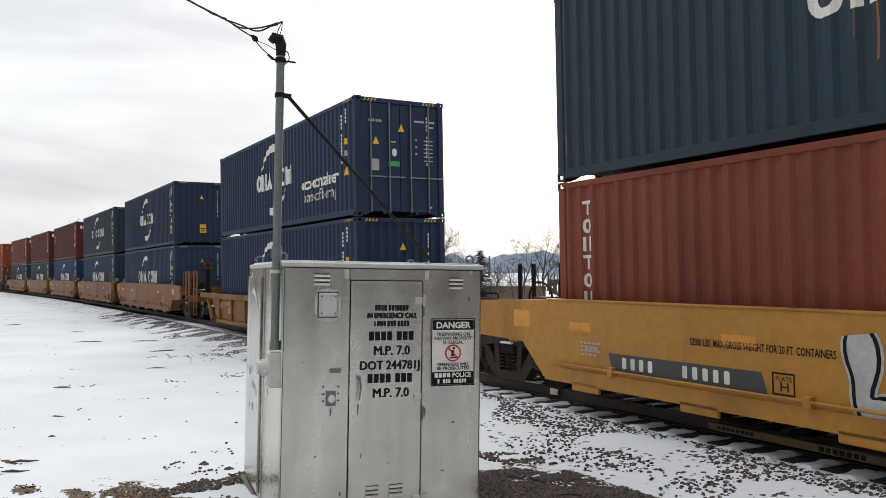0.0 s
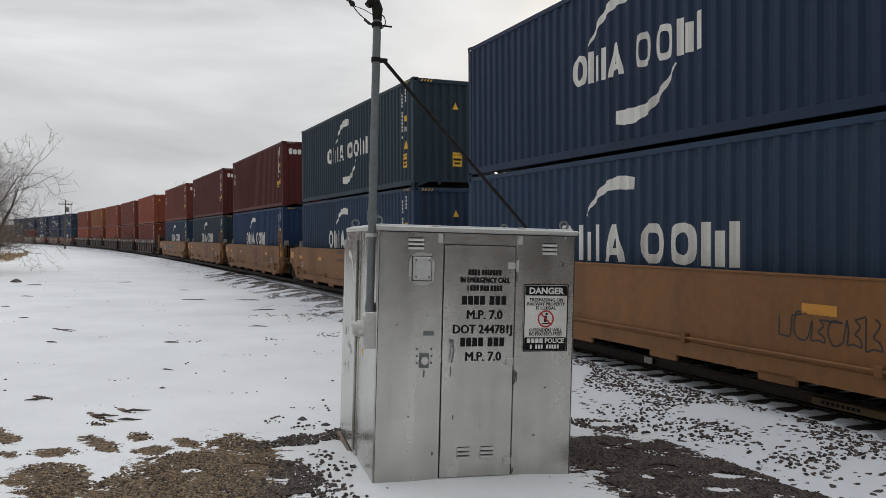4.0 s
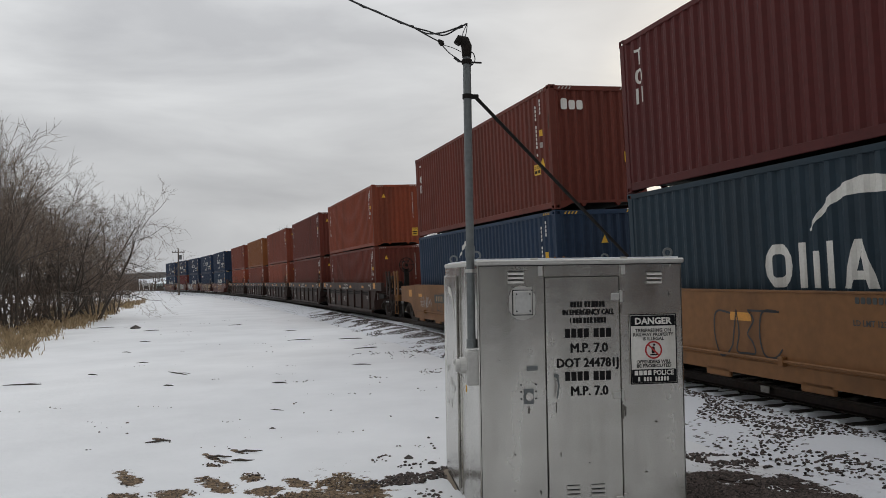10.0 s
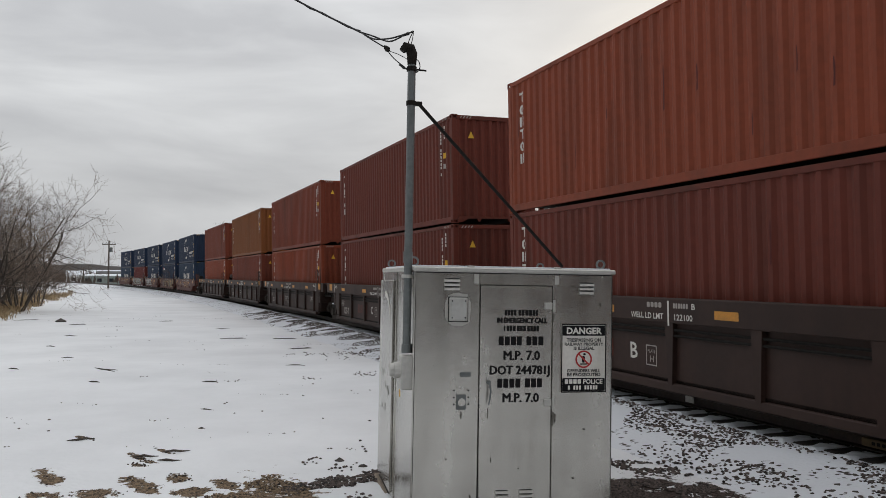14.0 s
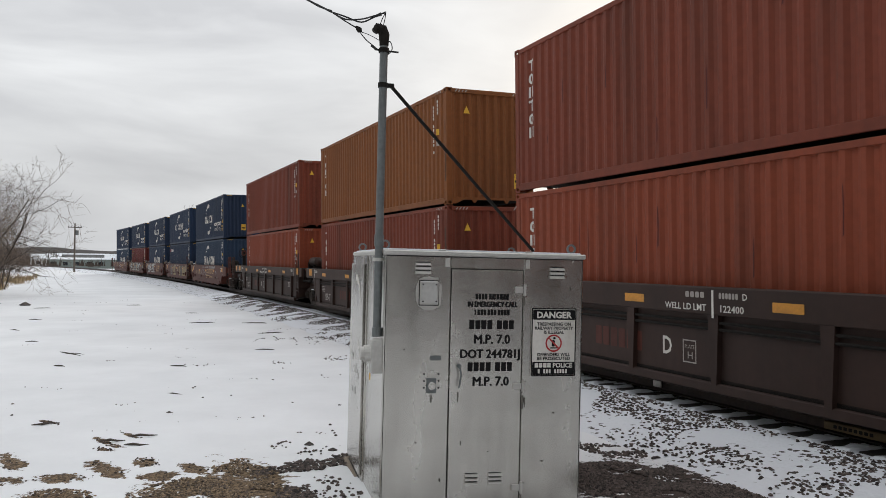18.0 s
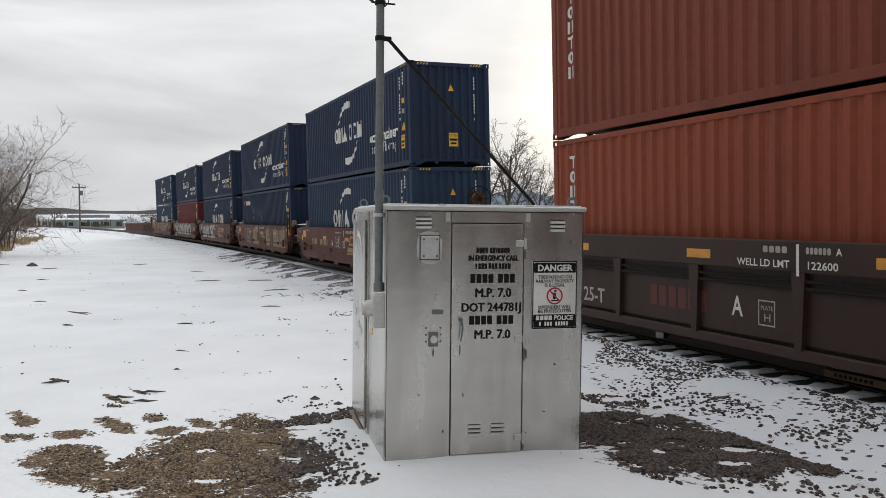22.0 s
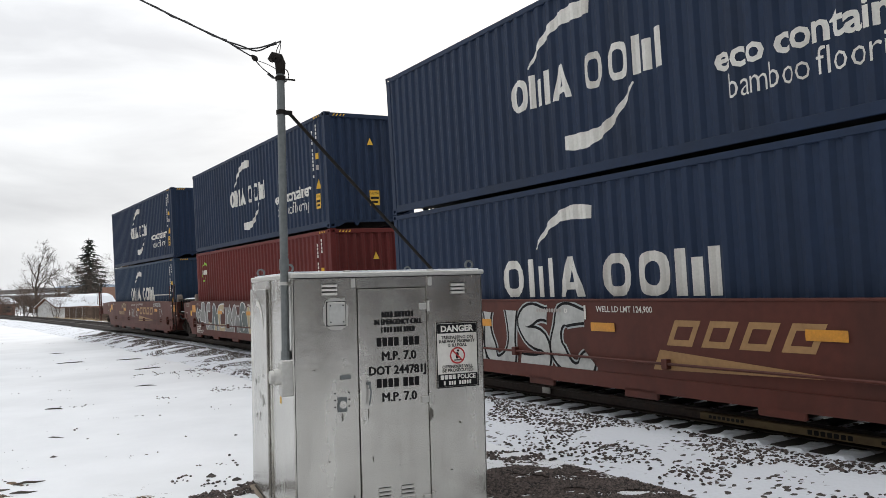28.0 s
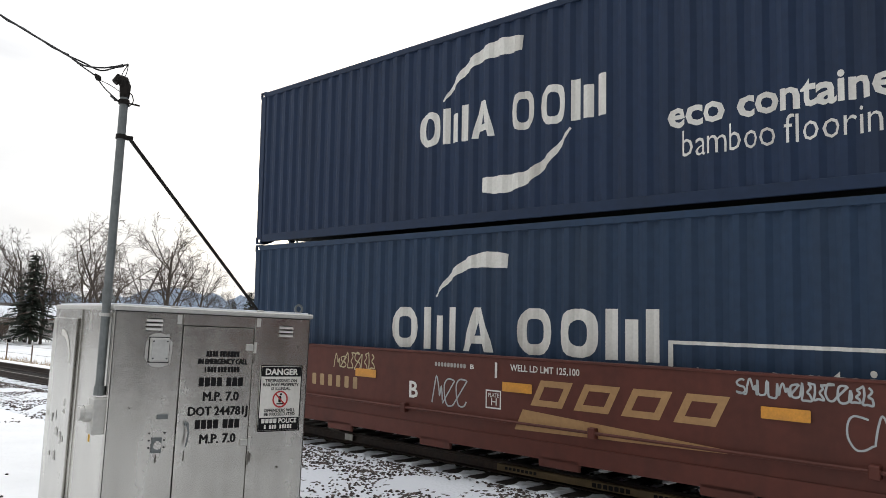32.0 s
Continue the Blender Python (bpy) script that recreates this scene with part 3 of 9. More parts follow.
def ballast_material():
    """Ballast under broken snow: stones stand dark out of the white."""
    m = bpy.data.materials.new("snowy_ballast")
    m.use_nodes = True
    n, l = m.node_tree.nodes, m.node_tree.links
    b = n["Principled BSDF"]
    b.inputs["Roughness"].default_value = 0.85
    b.inputs["Specular IOR Level"].default_value = 0.25
    tc = n.new("ShaderNodeTexCoord")
    v = n.new("ShaderNodeTexVoronoi")
    v.inputs["Scale"].default_value = 19.0
    l.new(tc.outputs["Object"], v.inputs["Vector"])
    broad = n.new("ShaderNodeTexNoise")
    broad.inputs["Scale"].default_value, broad.inputs["Detail"].default_value = 0.9, 6.0
    l.new(tc.outputs["Object"], broad.inputs["Vector"])
    split = n.new("ShaderNodeSeparateColor")
    l.new(v.outputs["Color"], split.inputs["Color"])
    add = n.new("ShaderNodeMath")
    add.operation = "MULTIPLY_ADD"
    add.inputs[1].default_value = 1.6
    l.new(broad.outputs["Fac"], add.inputs[0])
    l.new(split.outputs[0], add.inputs[2])
    cut = n.new("ShaderNodeMapRange")
    cut.inputs["From Min"].default_value, cut.inputs["From Max"].default_value = 1.74, 1.78
    l.new(add.outputs[0], cut.inputs["Value"])
    mix = n.new("ShaderNodeMix")
    mix.data_type = "RGBA"
    mix.inputs[6].default_value, mix.inputs[7].default_value = (0.77, 0.79, 0.83, 1), (0.075, 0.064, 0.056, 1)
    l.new(cut.outputs["Result"], mix.inputs["Factor"])
    l.new(mix.outputs[2], b.inputs["Base Color"])
    relief = n.new("ShaderNodeBump")
    relief.inputs["Strength"].default_value, relief.inputs["Distance"].default_value = 0.22, 0.04
    l.new(v.outputs["Distance"], relief.inputs["Height"])
    l.new(relief.outputs["Normal"], b.inputs["Normal"])
    return m


BALLAST = ballast_material()
bed = sweep([(-3.6, -0.55), (-3.3, -0.33), (-2.5, -0.20), (-1.75, -0.085), (-1.42, -0.050), (-0.90, -0.048), (-0.80, -0.085), (0.80, -0.085), (0.90, -0.05), (1.40, -0.050), (1.75, -0.085), (2.5, -0.20), (3.3, -0.33), (3.6, -0.55)], -480, 110, 2.0, "ballast_bed", BALLAST, "", False)
tagged(bed, "raised ballast bed of dark stones under broken snow", "ballast", kind="structure")


def rail_profile(side):
    w, f = 0.037, 0.07
    pts = [(-f, -0.03), (f, -0.03), (f, -0.015), (0.012, 0.0), (0.010, 0.105), (w, 0.118), (w, 0.143), (w - 0.012, 0.15), (-w + 0.012, 0.15), (-w, 0.143), (-w, 0.118), (-0.010, 0.105), (-0.012, 0.0), (-f, -0.015)]
    return [(side + d, z) for d, z in pts]


for side, word in ((-0.755, "near"), (0.755, "far")):
    rail = sweep(rail_profile(side), -480, 110, 1.0, "rail", RAIL_STEEL, "")
    tagged(rail, "dark rusty steel rail spiked to timber ties", "rail", "rails of the track", "structure")


def make_ties():
    """Timber ties, each under its own cap of snow; past the near stretch they are joined."""
    rng = random.Random(11)
    wood = Shape().block(-0.115, 0.115, -1.30, 1.30, -0.19, -0.035, 0.012)
    me = kept("tie", lambda: wood)
    patches = []
    for k in range(5):
        def patch():
            # a thin ragged remnant of snow on the wood
            sh, n = Shape(), 11
            x0, y0 = 0.05 * math.sin(k * 2.1), -1.16 + 0.07 * k
            ring = [(x0 + (0.05 + 0.03 * noise.noise((k, i * 0.9, 1))) * math.cos(2 * math.pi * i / n), y0 + (0.13 + 0.08 * noise.noise((k, i * 0.9, 7))) * math.sin(2 * math.pi * i / n)) for i in range(n)]
            return sh.add([(x, y, -0.036) for x, y in ring] + [(x0 + 0.75 * (x - x0), y0 + 0.75 * (y - y0), -0.022) for x, y in ring], [tuple(range(n, 2 * n)), *[(i, (i + 1) % n, n + (i + 1) % n, n + i) for i in range(n)]])
        patches.append(kept("tie_snow%d" % k, patch))
    mounds = []
    for k in range(4):
        def mound():
            # snow that fills the crib between two ties, just over their tops
            sh, nx, ny = Shape(), 5, 9
            for i in range(nx + 1):
                for j in range(ny + 1):
                    x, y = -0.155 + 0.31 * i / nx, -1.43 + 0.56 * j / ny
                    edge = min(i, nx - i, j, ny - j)
                    wob = 0.030 * noise.noise((k * 7 + 3, y * 5, i * 2.1))
                    sh.v.append((x + wob, y + 0.05 * noise.noise((k * 5.3, x * 7, 1)), -0.075 if edge == 0 else -0.020 + 0.022 * noise.noise((x * 7, y * 7, k))))
            for i in range(nx):
                for j in range(ny):
                    a = i * (ny + 1) + j
                    sh.f.append((a, a + 1, a + ny + 2, a + ny + 1))
            return sh
        mounds.append(kept("crib_snow%d" % k, mound))
    track = thing("track_ties", "creosoted timber ties half buried in snowy ballast", "railway ties", kind="structure")
    far_wood = Shape()
    s = -110.0
    while s < 60:
        x, y, a = on_track(s)
        m = pose(x, y, 0, 0, 0, math.degrees(a) + rng.uniform(-1.5, 1.5))
        if -32 < s < 14:
            t = part("tie", me, TIE_WOOD, track, "", m)
            part("crib_snow", mounds[rng.randrange(4)], SNOW_CAP, t, "", pose(0.255, 0, 0))
            if rng.random() < 0.2:
                part("snow_cap", patches[rng.randrange(5)], SNOW_CAP, t)
        else:
            far_wood.block(-0.115, 0.115, -1.30, 1.30, -0.19, -0.035, 0.012, m)
        s += 0.51 + rng.uniform(-0.03, 0.03)
    tagged(part("far_ties", far_wood, TIE_WOOD, track), kind="stuff")


make_ties()


# ---- the train: 17 double-stack units; each is a rigid frame on the curve ----
UNIT_S = (205.02, 185.06, 165.21, 149.56, 133.92, 118.38, 102.83, 82.84, 67.19, 51.48, 35.67, 19.91, 0.0, -15.51, -31.18, -46.70, -62.15)
CANT = 1.13
MOVING = []


def travelled(t):
    return -196.454 + 8.28624 * t - 0.00109345 * t * t


def unit_pose(s, half=7.77):
    """The frame of a car that rides on two points of the track, half a wheelbase off each way."""
    x0, y0, _ = on_track(s - half)
    x1, y1, _ = on_track(s + half)
    return pose((x0 + x1) / 2, (y0 + y1) / 2, RAIL_TOP, CANT, 0, math.degrees(math.atan2(y1 - y0, x1 - x0)))


def rides(ob, s, local=None, half=7.77):
    MOVING.append((ob, s, local or Matrix(), half))
    ob.matrix_basis = unit_pose(s + travelled(0), half) @ (local or Matrix())
    return ob


def corrugated(length, z0, z1, pitch, deep, wall=0.0):
    """A wall in x and z, its outer face at y = 0, with trapezoid troughs that go in by deep (+y)."""
    n = max(1, round(length / pitch))
    p = length / n
    xs, ys = [], []
    for i in range(n):
        x = -length / 2 + i * p
        xs += [x, x + 0.26 * p, x + 0.50 * p, x + 0.76 * p]
        ys += [0.0, 0.0, deep, deep]
    xs.append(length / 2)
    ys.append(0.0)
    sh, k = Shape(), len(xs)
    sh.v = [(x, y, z) for z in (z0, z1) for x, y in zip(xs, ys)]
    sh.f = [(i, i + 1, k + i + 1, k + i) for i in range(k - 1)]
    return sh


L2, W2, H = 6.096, 1.219, 2.896


def container(s, level, mat, label, marks=(), doors_lead=False, height=H, group="containers on the train"):
    """A 40-foot box; x the way of travel, -y the side towards the camera, z up from its floor."""
    box = thing("shipping_container", label, "container", group)
    h = height
    part("side_panel", kept(("side", h), lambda: corrugated(2 * L2 - 0.36, 0.16, h - 0.10, 0.278, 0.036)), mat, box, at=pose(0, -W2 + 0.012, 0))
    part("side_panel", kept(("side", h), lambda: None), mat, box, at=pose(0, W2 - 0.012, 0, 0, 0, 180))
    end_at = pose(L2 - 0.03, 0, 0, 0, 0, 90)
    back_at = pose(-L2 + 0.03, 0, 0, 0, 0, -90)
    plain, gated = (back_at, end_at) if doors_lead else (end_at, back_at)
    part("end_panel", kept(("end", h), lambda: corrugated(2 * W2 - 0.30, 0.16, h - 0.12, 0.25, 0.045)), mat, box, at=plain)
    part("roof", kept("roof", lambda: Shape().box(-L2 + 0.05, L2 - 0.05, -W2 + 0.05, W2 - 0.05, -0.06, -0.02)), mat, box, at=pose(0, 0, h))
    part("floor", kept("floor", lambda: Shape().box(-L2 + 0.1, L2 - 0.1, -W2 + 0.06, W2 - 0.06, 0.12, 0.16)), IRON, box)
    for sx in (-1, 1):
        for sy in (-1, 1):
            part("corner_post", kept(("post", h), lambda: Shape().block(-0.08, 0.08, -0.075, 0.075, 0.1, h - 0.1, 0.012)), mat, box, at=pose(sx * (L2 - 0.085), sy * (W2 - 0.078), 0))
            for z in (0.0, h - 0.118):
                part("corner_casting", kept("casting", corner_casting), mat, box, at=pose(sx * (L2 - 0.089), sy * (W2 - 0.081), z))
        part("end_beam", kept("end_beam", lambda: Shape().block(-0.05, 0.05, -W2 + 0.16, W2 - 0.16, 0, 0.11, 0.01)), mat, box, at=pose(sx * (L2 - 0.06), 0, h - 0.125))
        part("end_beam", kept("low_beam", low_beam), mat, box, at=pose(sx * (L2 - 0.06), 0, 0))
    for sy in (-1, 1):
        part("top_rail", kept("top_rail", lambda: Shape().block(-L2 + 0.17, L2 - 0.17, -0.03, 0.03, -0.09, 0.0, 0.008)), mat, box, at=pose(0, sy * (W2 - 0.032), h - 0.012))
        part("bottom_rail", kept("bottom_rail", lambda: Shape().block(-L2 + 0.17, L2 - 0.17, -0.028, 0.028, 0.0, 0.14, 0.008)), mat, box, at=pose(0, sy * (W2 - 0.034), 0.035))
    for sy in (-1, 1):
        part("door", kept(("door", h), lambda: Shape().block(-0.54, 0.54, 0.0, 0.05, 0.16, h - 0.13, 0.01)), mat, box, at=gated @ pose(sy * 0.545, 0.012, 0))
        for dx in (-0.26, 0.24):
            bar = part("locking_bar", kept(("bar", h), lambda: Shape().tube([(0, 0, 0.1), (0, 0, h - 0.1)], 0.019, 8)), GALVANISED, box, at=gated @ pose(sy * 0.545 + dx, -0.02, 0))
            if doors_lead:
                part("bar_handle", kept("bar_handle", lambda: Shape().block(-0.05, 0.42, -0.02, 0.0, 0.95, 0.985, 0.005)), GALVANISED, bar)
    for mark in marks:
        mark(box, h, end_at, mat)
    base = 0.365 + level * (H + 0.022)
    return rides(box, s, pose(0, 0, base))


def corner_casting():
    """A casting with its slots as dark recesses: four walls and lids round a hollow."""
    sh = Shape()
    for z0, z1 in ((0.0, 0.028), (0.09, 0.118)):
        sh.box(-0.089, 0.089, -0.081, 0.081, z0, z1)
    for x in (-0.089, 0.055):
        for y in (-0.081, 0.047):
            sh.box(x, x + 0.034, y, y + 0.034, 0.028, 0.09)
    sh.box(-0.02, 0.02, -0.02, 0.02, 0.028, 0.09)
    return sh


def low_beam():
    """The lower end beam, arched up between two gussets over the tunnel recess."""
    w = W2 - 0.16
    outline = [(-w, 0.03), (-w + 0.10, 0.03), (-w + 0.30, 0.13), (w - 0.30, 0.13), (w - 0.10, 0.03), (w, 0.03), (w, 0.19), (-w, 0.19)]
    sh = Shape().prism(outline, -0.04, 0.04, Matrix.Rotation(radians(90), 4, "Z"))
    for y in (-0.45, 0.45):
        sh.prism([(-0.07, 0.13), (0.07, 0.13), (0.02, 0.05), (-0.02, 0.05)], -0.03, 0.03, pose(0, y, 0) @ Matrix.Rotation(radians(90), 4, "Z"))
    return sh


# ---- what is painted and stuck on the boxes ----
SIDE_LEN = 2 * L2 - 0.36
SIDE_N = round(SIDE_LEN / 0.278)


def side_depth(x):
    p = SIDE_LEN / SIDE_N
    u = ((x + SIDE_LEN / 2) / p) % 1.0
    return 0.036 * float(np.interp(u, (0.0, 0.26, 0.50, 0.76, 1.0), (0.0, 0.0, 1.0, 1.0, 0.0)))


def conform(me):
    """Paint follows the corrugation: cut a flat mesh at each bend and press it on."""
    bm = bmesh.new()
    bm.from_mesh(me)
    xs = [v.co.x for v in bm.verts]
    p = SIDE_LEN / SIDE_N
    for i in range(SIDE_N):
        for u in (0.0, 0.26, 0.50, 0.76):
            x = -SIDE_LEN / 2 + (i + u) * p
            if min(xs) < x < max(xs):
                bmesh.ops.bisect_plane(bm, geom=bm.verts[:] + bm.edges[:] + bm.faces[:], plane_co=(x, 0, 0), plane_no=(1, 0, 0))
    for v in bm.verts:
        v.co.y = -W2 + 0.012 + side_depth(v.co.x) - 0.004
    bm.to_mesh(me)
    bm.free()
    return me


def flat(polygons):
    """Flat outlines in x and z as one mesh that faces -y."""
    sh = Shape()
    for poly in polygons:
        sh.add([(x, 0, z) for x, z in poly], [tuple(range(len(poly)))])
    me = sh.mesh("flat")
    bm = bmesh.new()
    bm.from_mesh(me)
    bmesh.ops.remove_doubles(bm, verts=bm.verts[:], dist=0.0002)
    bm.to_mesh(me)
    bm.free()
    return me


def rounded(x0, x1, z0, z1, r=0.06):
    r = min(r, (x1 - x0) / 2.2, (z1 - z0) / 2.2)
    out = []
    for cx, cz, a0 in ((x1 - r, z1 - r, 0), (x0 + r, z1 - r, 90), (x0 + r, z0 + r, 180), (x1 - r, z0 + r, 270)):
        for k in range(4):
            a = radians(a0 + 30 * k)
            out.append((cx + r * math.cos(a), cz + r * math.sin(a)))
    return out


def stroke(points, widths):
    """A brushed line as quads, each width its own."""
    out, pts = [], [Vector((x, z)) for x, z in points]
    left, right = [], []
    for i, p in enumerate(pts):
        d = (pts[min(i + 1, len(pts) - 1)] - pts[max(i - 1, 0)]).normalized()
        n = Vector((-d.y, d.x)) * widths[i] / 2
        left.append(p + n)
        right.append(p - n)
    for i in range(len(pts) - 1):
        out.append([tuple(left[i]), tuple(left[i + 1]), tuple(right[i + 1]), tuple(right[i])])
    return out


def arc(x0, z0, x1, z1, bend, n=9):
    """Points from one place to another with a bulge to the left of the way."""
    a, b = Vector((x0, z0)), Vector((x1, z1))
    d = b - a
    side = Vector((-d.y, d.x))
    return [tuple(a + d * (i / n) + side * bend * math.sin(math.pi * i / n)) for i in range(n + 1)]


def ring_shape(mx, mz, rx, rz, thick, n=18):
    """A closed ring of quads, squarish."""
    def at(k, ax, az):
        t = 2 * math.pi * k / n
        return mx + ax * math.copysign(abs(math.cos(t)) ** 0.75, math.cos(t)), mz + az * math.copysign(abs(math.sin(t)) ** 0.75, math.sin(t))
    return [[at(k, rx, rz), at(k + 1, rx, rz), at(k + 1, rx - thick, rz - thick), at(k, rx - thick, rz - thick)] for k in range(n)]


def letter_blocks(x0, x1, z0, z1, cells, kinds=""):
    """Plain shapes for a brand's letters, a list of outlines for each; a cell of 0 is a gap; o ring, a open triangle, m bars."""
    total = sum(abs(c) if c else 0.45 for c in cells)
    step, x, out, k = (x1 - x0) / total, x0, [], 0
    h = z1 - z0
    for c in cells:
        if c == 0:
            x += 0.45 * step
            continue
        a, b = x + 0.08 * step, x + (c - 0.10) * step
        kind = kinds[k] if k < len(kinds) else "s"
        k += 1
        t = 0.25 * min(b - a, h)
        if kind == "o":
            out.append(ring_shape((a + b) / 2, (z0 + z1) / 2, (b - a) / 2, h / 2, t))
        elif kind == "a":
            m = (a + b) / 2
            out.append([[(a, z0), (a + t, z0), (m + t / 2, z1), (m - t / 2, z1)], [(b - t, z0), (b, z0), (m + t / 2, z1), (m, z1 - 0.35 * h)], [(a + 1.2 * t, z0 + 0.18 * h), (b - 1.2 * t, z0 + 0.18 * h), (b - 1.5 * t, z0 + 0.36 * h), (a + 1.5 * t, z0 + 0.36 * h)]])
        elif kind == "m":
            g = (b - a - 3 * t) / 2
            out.append([[(a + i * (t + g), z0), (a + t + i * (t + g), z0), (a + t + i * (t + g), z1 - (0.2 * h if i == 1 else 0)), (a + i * (t + g), z1 - (0.2 * h if i == 1 else 0))] for i in range(3)])
        else:
            out.append([rounded(a, b, z0, z1, 0.03)])
        x += c * step
    return out


def name_shapes(x, z, size, wide, count):
    """A name set downwards: plain bars, rings and bar pairs in turn."""
    out = []
    for i in range(count):
        a, b, t1 = x - wide / 2, x + wide / 2, z - i * size
        t0, t = t1 - 0.80 * size, 0.05
        kind = i % 3
        if kind == 0:
            out.append([[(a, t1 - t), (b, t1 - t), (b, t1), (a, t1)], [(x - t / 2, t0), (x + t / 2, t0), (x + t / 2, t1 - t), (x - t / 2, t1 - t)]])
        elif kind == 1:
            out.append(ring_shape(x, (t0 + t1) / 2, wide / 2, (t1 - t0) / 2, t, 14))
        else:
            out.append([[(c, t0), (c + t, t0), (c + t, t1), (c, t1)] for c in (a, b - t)])
    return out


def paint_blocks(box, key, polys, mat=None, name="painted_block"):
    """Plain painted blocks, each a part."""
    for k, poly in enumerate(polys):
        part(name, kept(("block", key, k), lambda: conform(flat(poly if isinstance(poly[0], list) else [poly]))), mat or WHITE, box)


def brand_top(eco=True, dx=0.0, half=1.70):
    def mark(box, h, end_at, mat):
        paint_blocks(box, ("top", half), letter_blocks(-half - 0.05, half - 0.07, 1.24, 1.77, (1, 1.15, 1, 0, 1, 1, 1.25), "omaoom"))
        def body():
            polys = []
            polys += stroke(arc(-1.22 + dx, 1.88, 0.25 + dx, 2.45, 0.16), [0.03, 0.06, 0.09, 0.12, 0.15, 0.18, 0.22, 0.25, 0.24, 0.20])
            polys += stroke(arc(1.05 + dx, 1.15, -0.45 + dx, 0.56, 0.16), [0.03, 0.06, 0.09, 0.12, 0.15, 0.18, 0.22, 0.25, 0.24, 0.20])
            return polys
        for k in (0, 1):
            part("painted_swoosh", kept(("swoosh", dx, k), lambda: conform(flat(body()[9 * k : 9 * k + 9]))), WHITE, box, "white painted brush stroke")
        if eco:
            for text, x0, x1, z, size, bold in (("eco", 2.40, 3.07, 0.94, 0.46, 0.012), ("container", 3.22, 4.97, 0.94, 0.46, 0.012), ("bamboo", 2.56, 3.60, 0.58, 0.44, -0.002), ("flooring", 3.72, 4.82, 0.58, 0.44, -0.002)):
                part("painted_word", kept(("word", text), lambda: conform(words(((text, x0, z, size, x1, bold),)))), WHITE, box, "white painted word")
    return mark


def words(rows):
    """Lines of lettering: text, x, z, size, right end, boldness."""
    out = bmesh.new()
    for text, x, z, size, x1, bold in rows:
        me = letters(text, size, bold=bold)
        me.transform(Matrix.Translation((x, 0, z)) @ Matrix.Diagonal(((x1 - x) / max(0.01, text_width(me)), 1, 1, 1)))
        out.from_mesh(me)
        bpy.data.meshes.remove(me)
    me = bpy.data.meshes.new("words")
    out.to_mesh(me)
    out.free()
    return me


def brand_low(frame_too=False, small=False):
    def mark(box, h, end_at, mat):
        def body():
            polys = stroke(arc(-1.33, 1.92, 0.02, 2.40, 0.16), [0.03, 0.05, 0.08, 0.11, 0.14, 0.17, 0.20, 0.22, 0.22, 0.19])
            return conform(flat(polys))
        paint_blocks(box, "low", letter_blocks(-2.30, 2.34, 1.16, 1.77, (1, 1.15, 1, 0, 1, 1, 1.2), "omaoom"))
        part("painted_swoosh", kept("brand_low", body), WHITE, box, "white painted brush stroke")
        if frame_too:
            def outline():
                return conform(flat([[(2.40, 1.38), (5.45, 1.38), (5.45, 1.42), (2.40, 1.42)], [(2.40, 0.9), (2.45, 0.9), (2.45, 1.38), (2.40, 1.38)], [(5.40, 0.9), (5.45, 0.9), (5.45, 1.38), (5.40, 1.38)]]))
            part("painted_frame", kept("eco_frame", outline), WHITE, box)
            for text, x0, x1 in (("eco", 2.62, 3.30), ("container", 3.45, 5.2)):
                part("painted_word", kept(("low_word", text), lambda: conform(words(((text, x0, 0.93, 0.42, x1, 0.012),)))), WHITE, box)
    return mark


def upright_name(count, x=-5.52, z=2.52, size=0.24, wide=0.22):
    """A name set downwards, one plain block a letter."""
    def mark(box, h, end_at, mat):
        paint_blocks(box, ("upright", count, x, z), name_shapes(x, z, size, wide, count))
    return mark


def end_name(count=3):
    def mark(box, h, end_at, mat):
        for i in range(count):
            part("painted_block", kept(("end_name", i), lambda: flat([rounded(-0.92 + 0.2 * i, -0.92 + 0.2 * i + 0.16, 2.32, 2.58 - 0.04 * (i > 0), 0.05)])), WHITE, box, "", end_at @ pose(0, -0.004, 0))
    return mark


def round_logo(box, h, end_at, mat):
    paint_blocks(box, "leaf", [rounded(-5.50 + 0.118 * i, -5.50 + 0.118 * i + 0.10, 2.08, 2.24 + (0.03 if i == 0 else 0), 0.03) for i in range(6)])
    part("leaf_arc", kept("leaf_arc", lambda: conform(flat(stroke(arc(-5.36, 2.36, -4.83, 2.28, 0.34), [0.01, 0.03, 0.05, 0.06, 0.07, 0.08, 0.08, 0.07, 0.06, 0.02]) + stroke(arc(-5.02, 1.98, -5.55, 2.10, 0.34), [0.01, 0.02, 0.04, 0.05, 0.05, 0.05, 0.05, 0.04, 0.03, 0.01])))), LIME, box, "lime green painted arcs")


def short_logo(box, h, end_at, mat):
    paint_blocks(box, "short", [ring_shape(-5.06 + 0.27 * i, 2.35, 0.12, 0.12, 0.06, 14) for i in range(5)])
    part("red_mark", kept("short_red", lambda: conform(flat(stroke(arc(-5.62, 2.26, -5.24, 2.48, 0.2), [0.1] * 10)))), RED_SIGN, box)


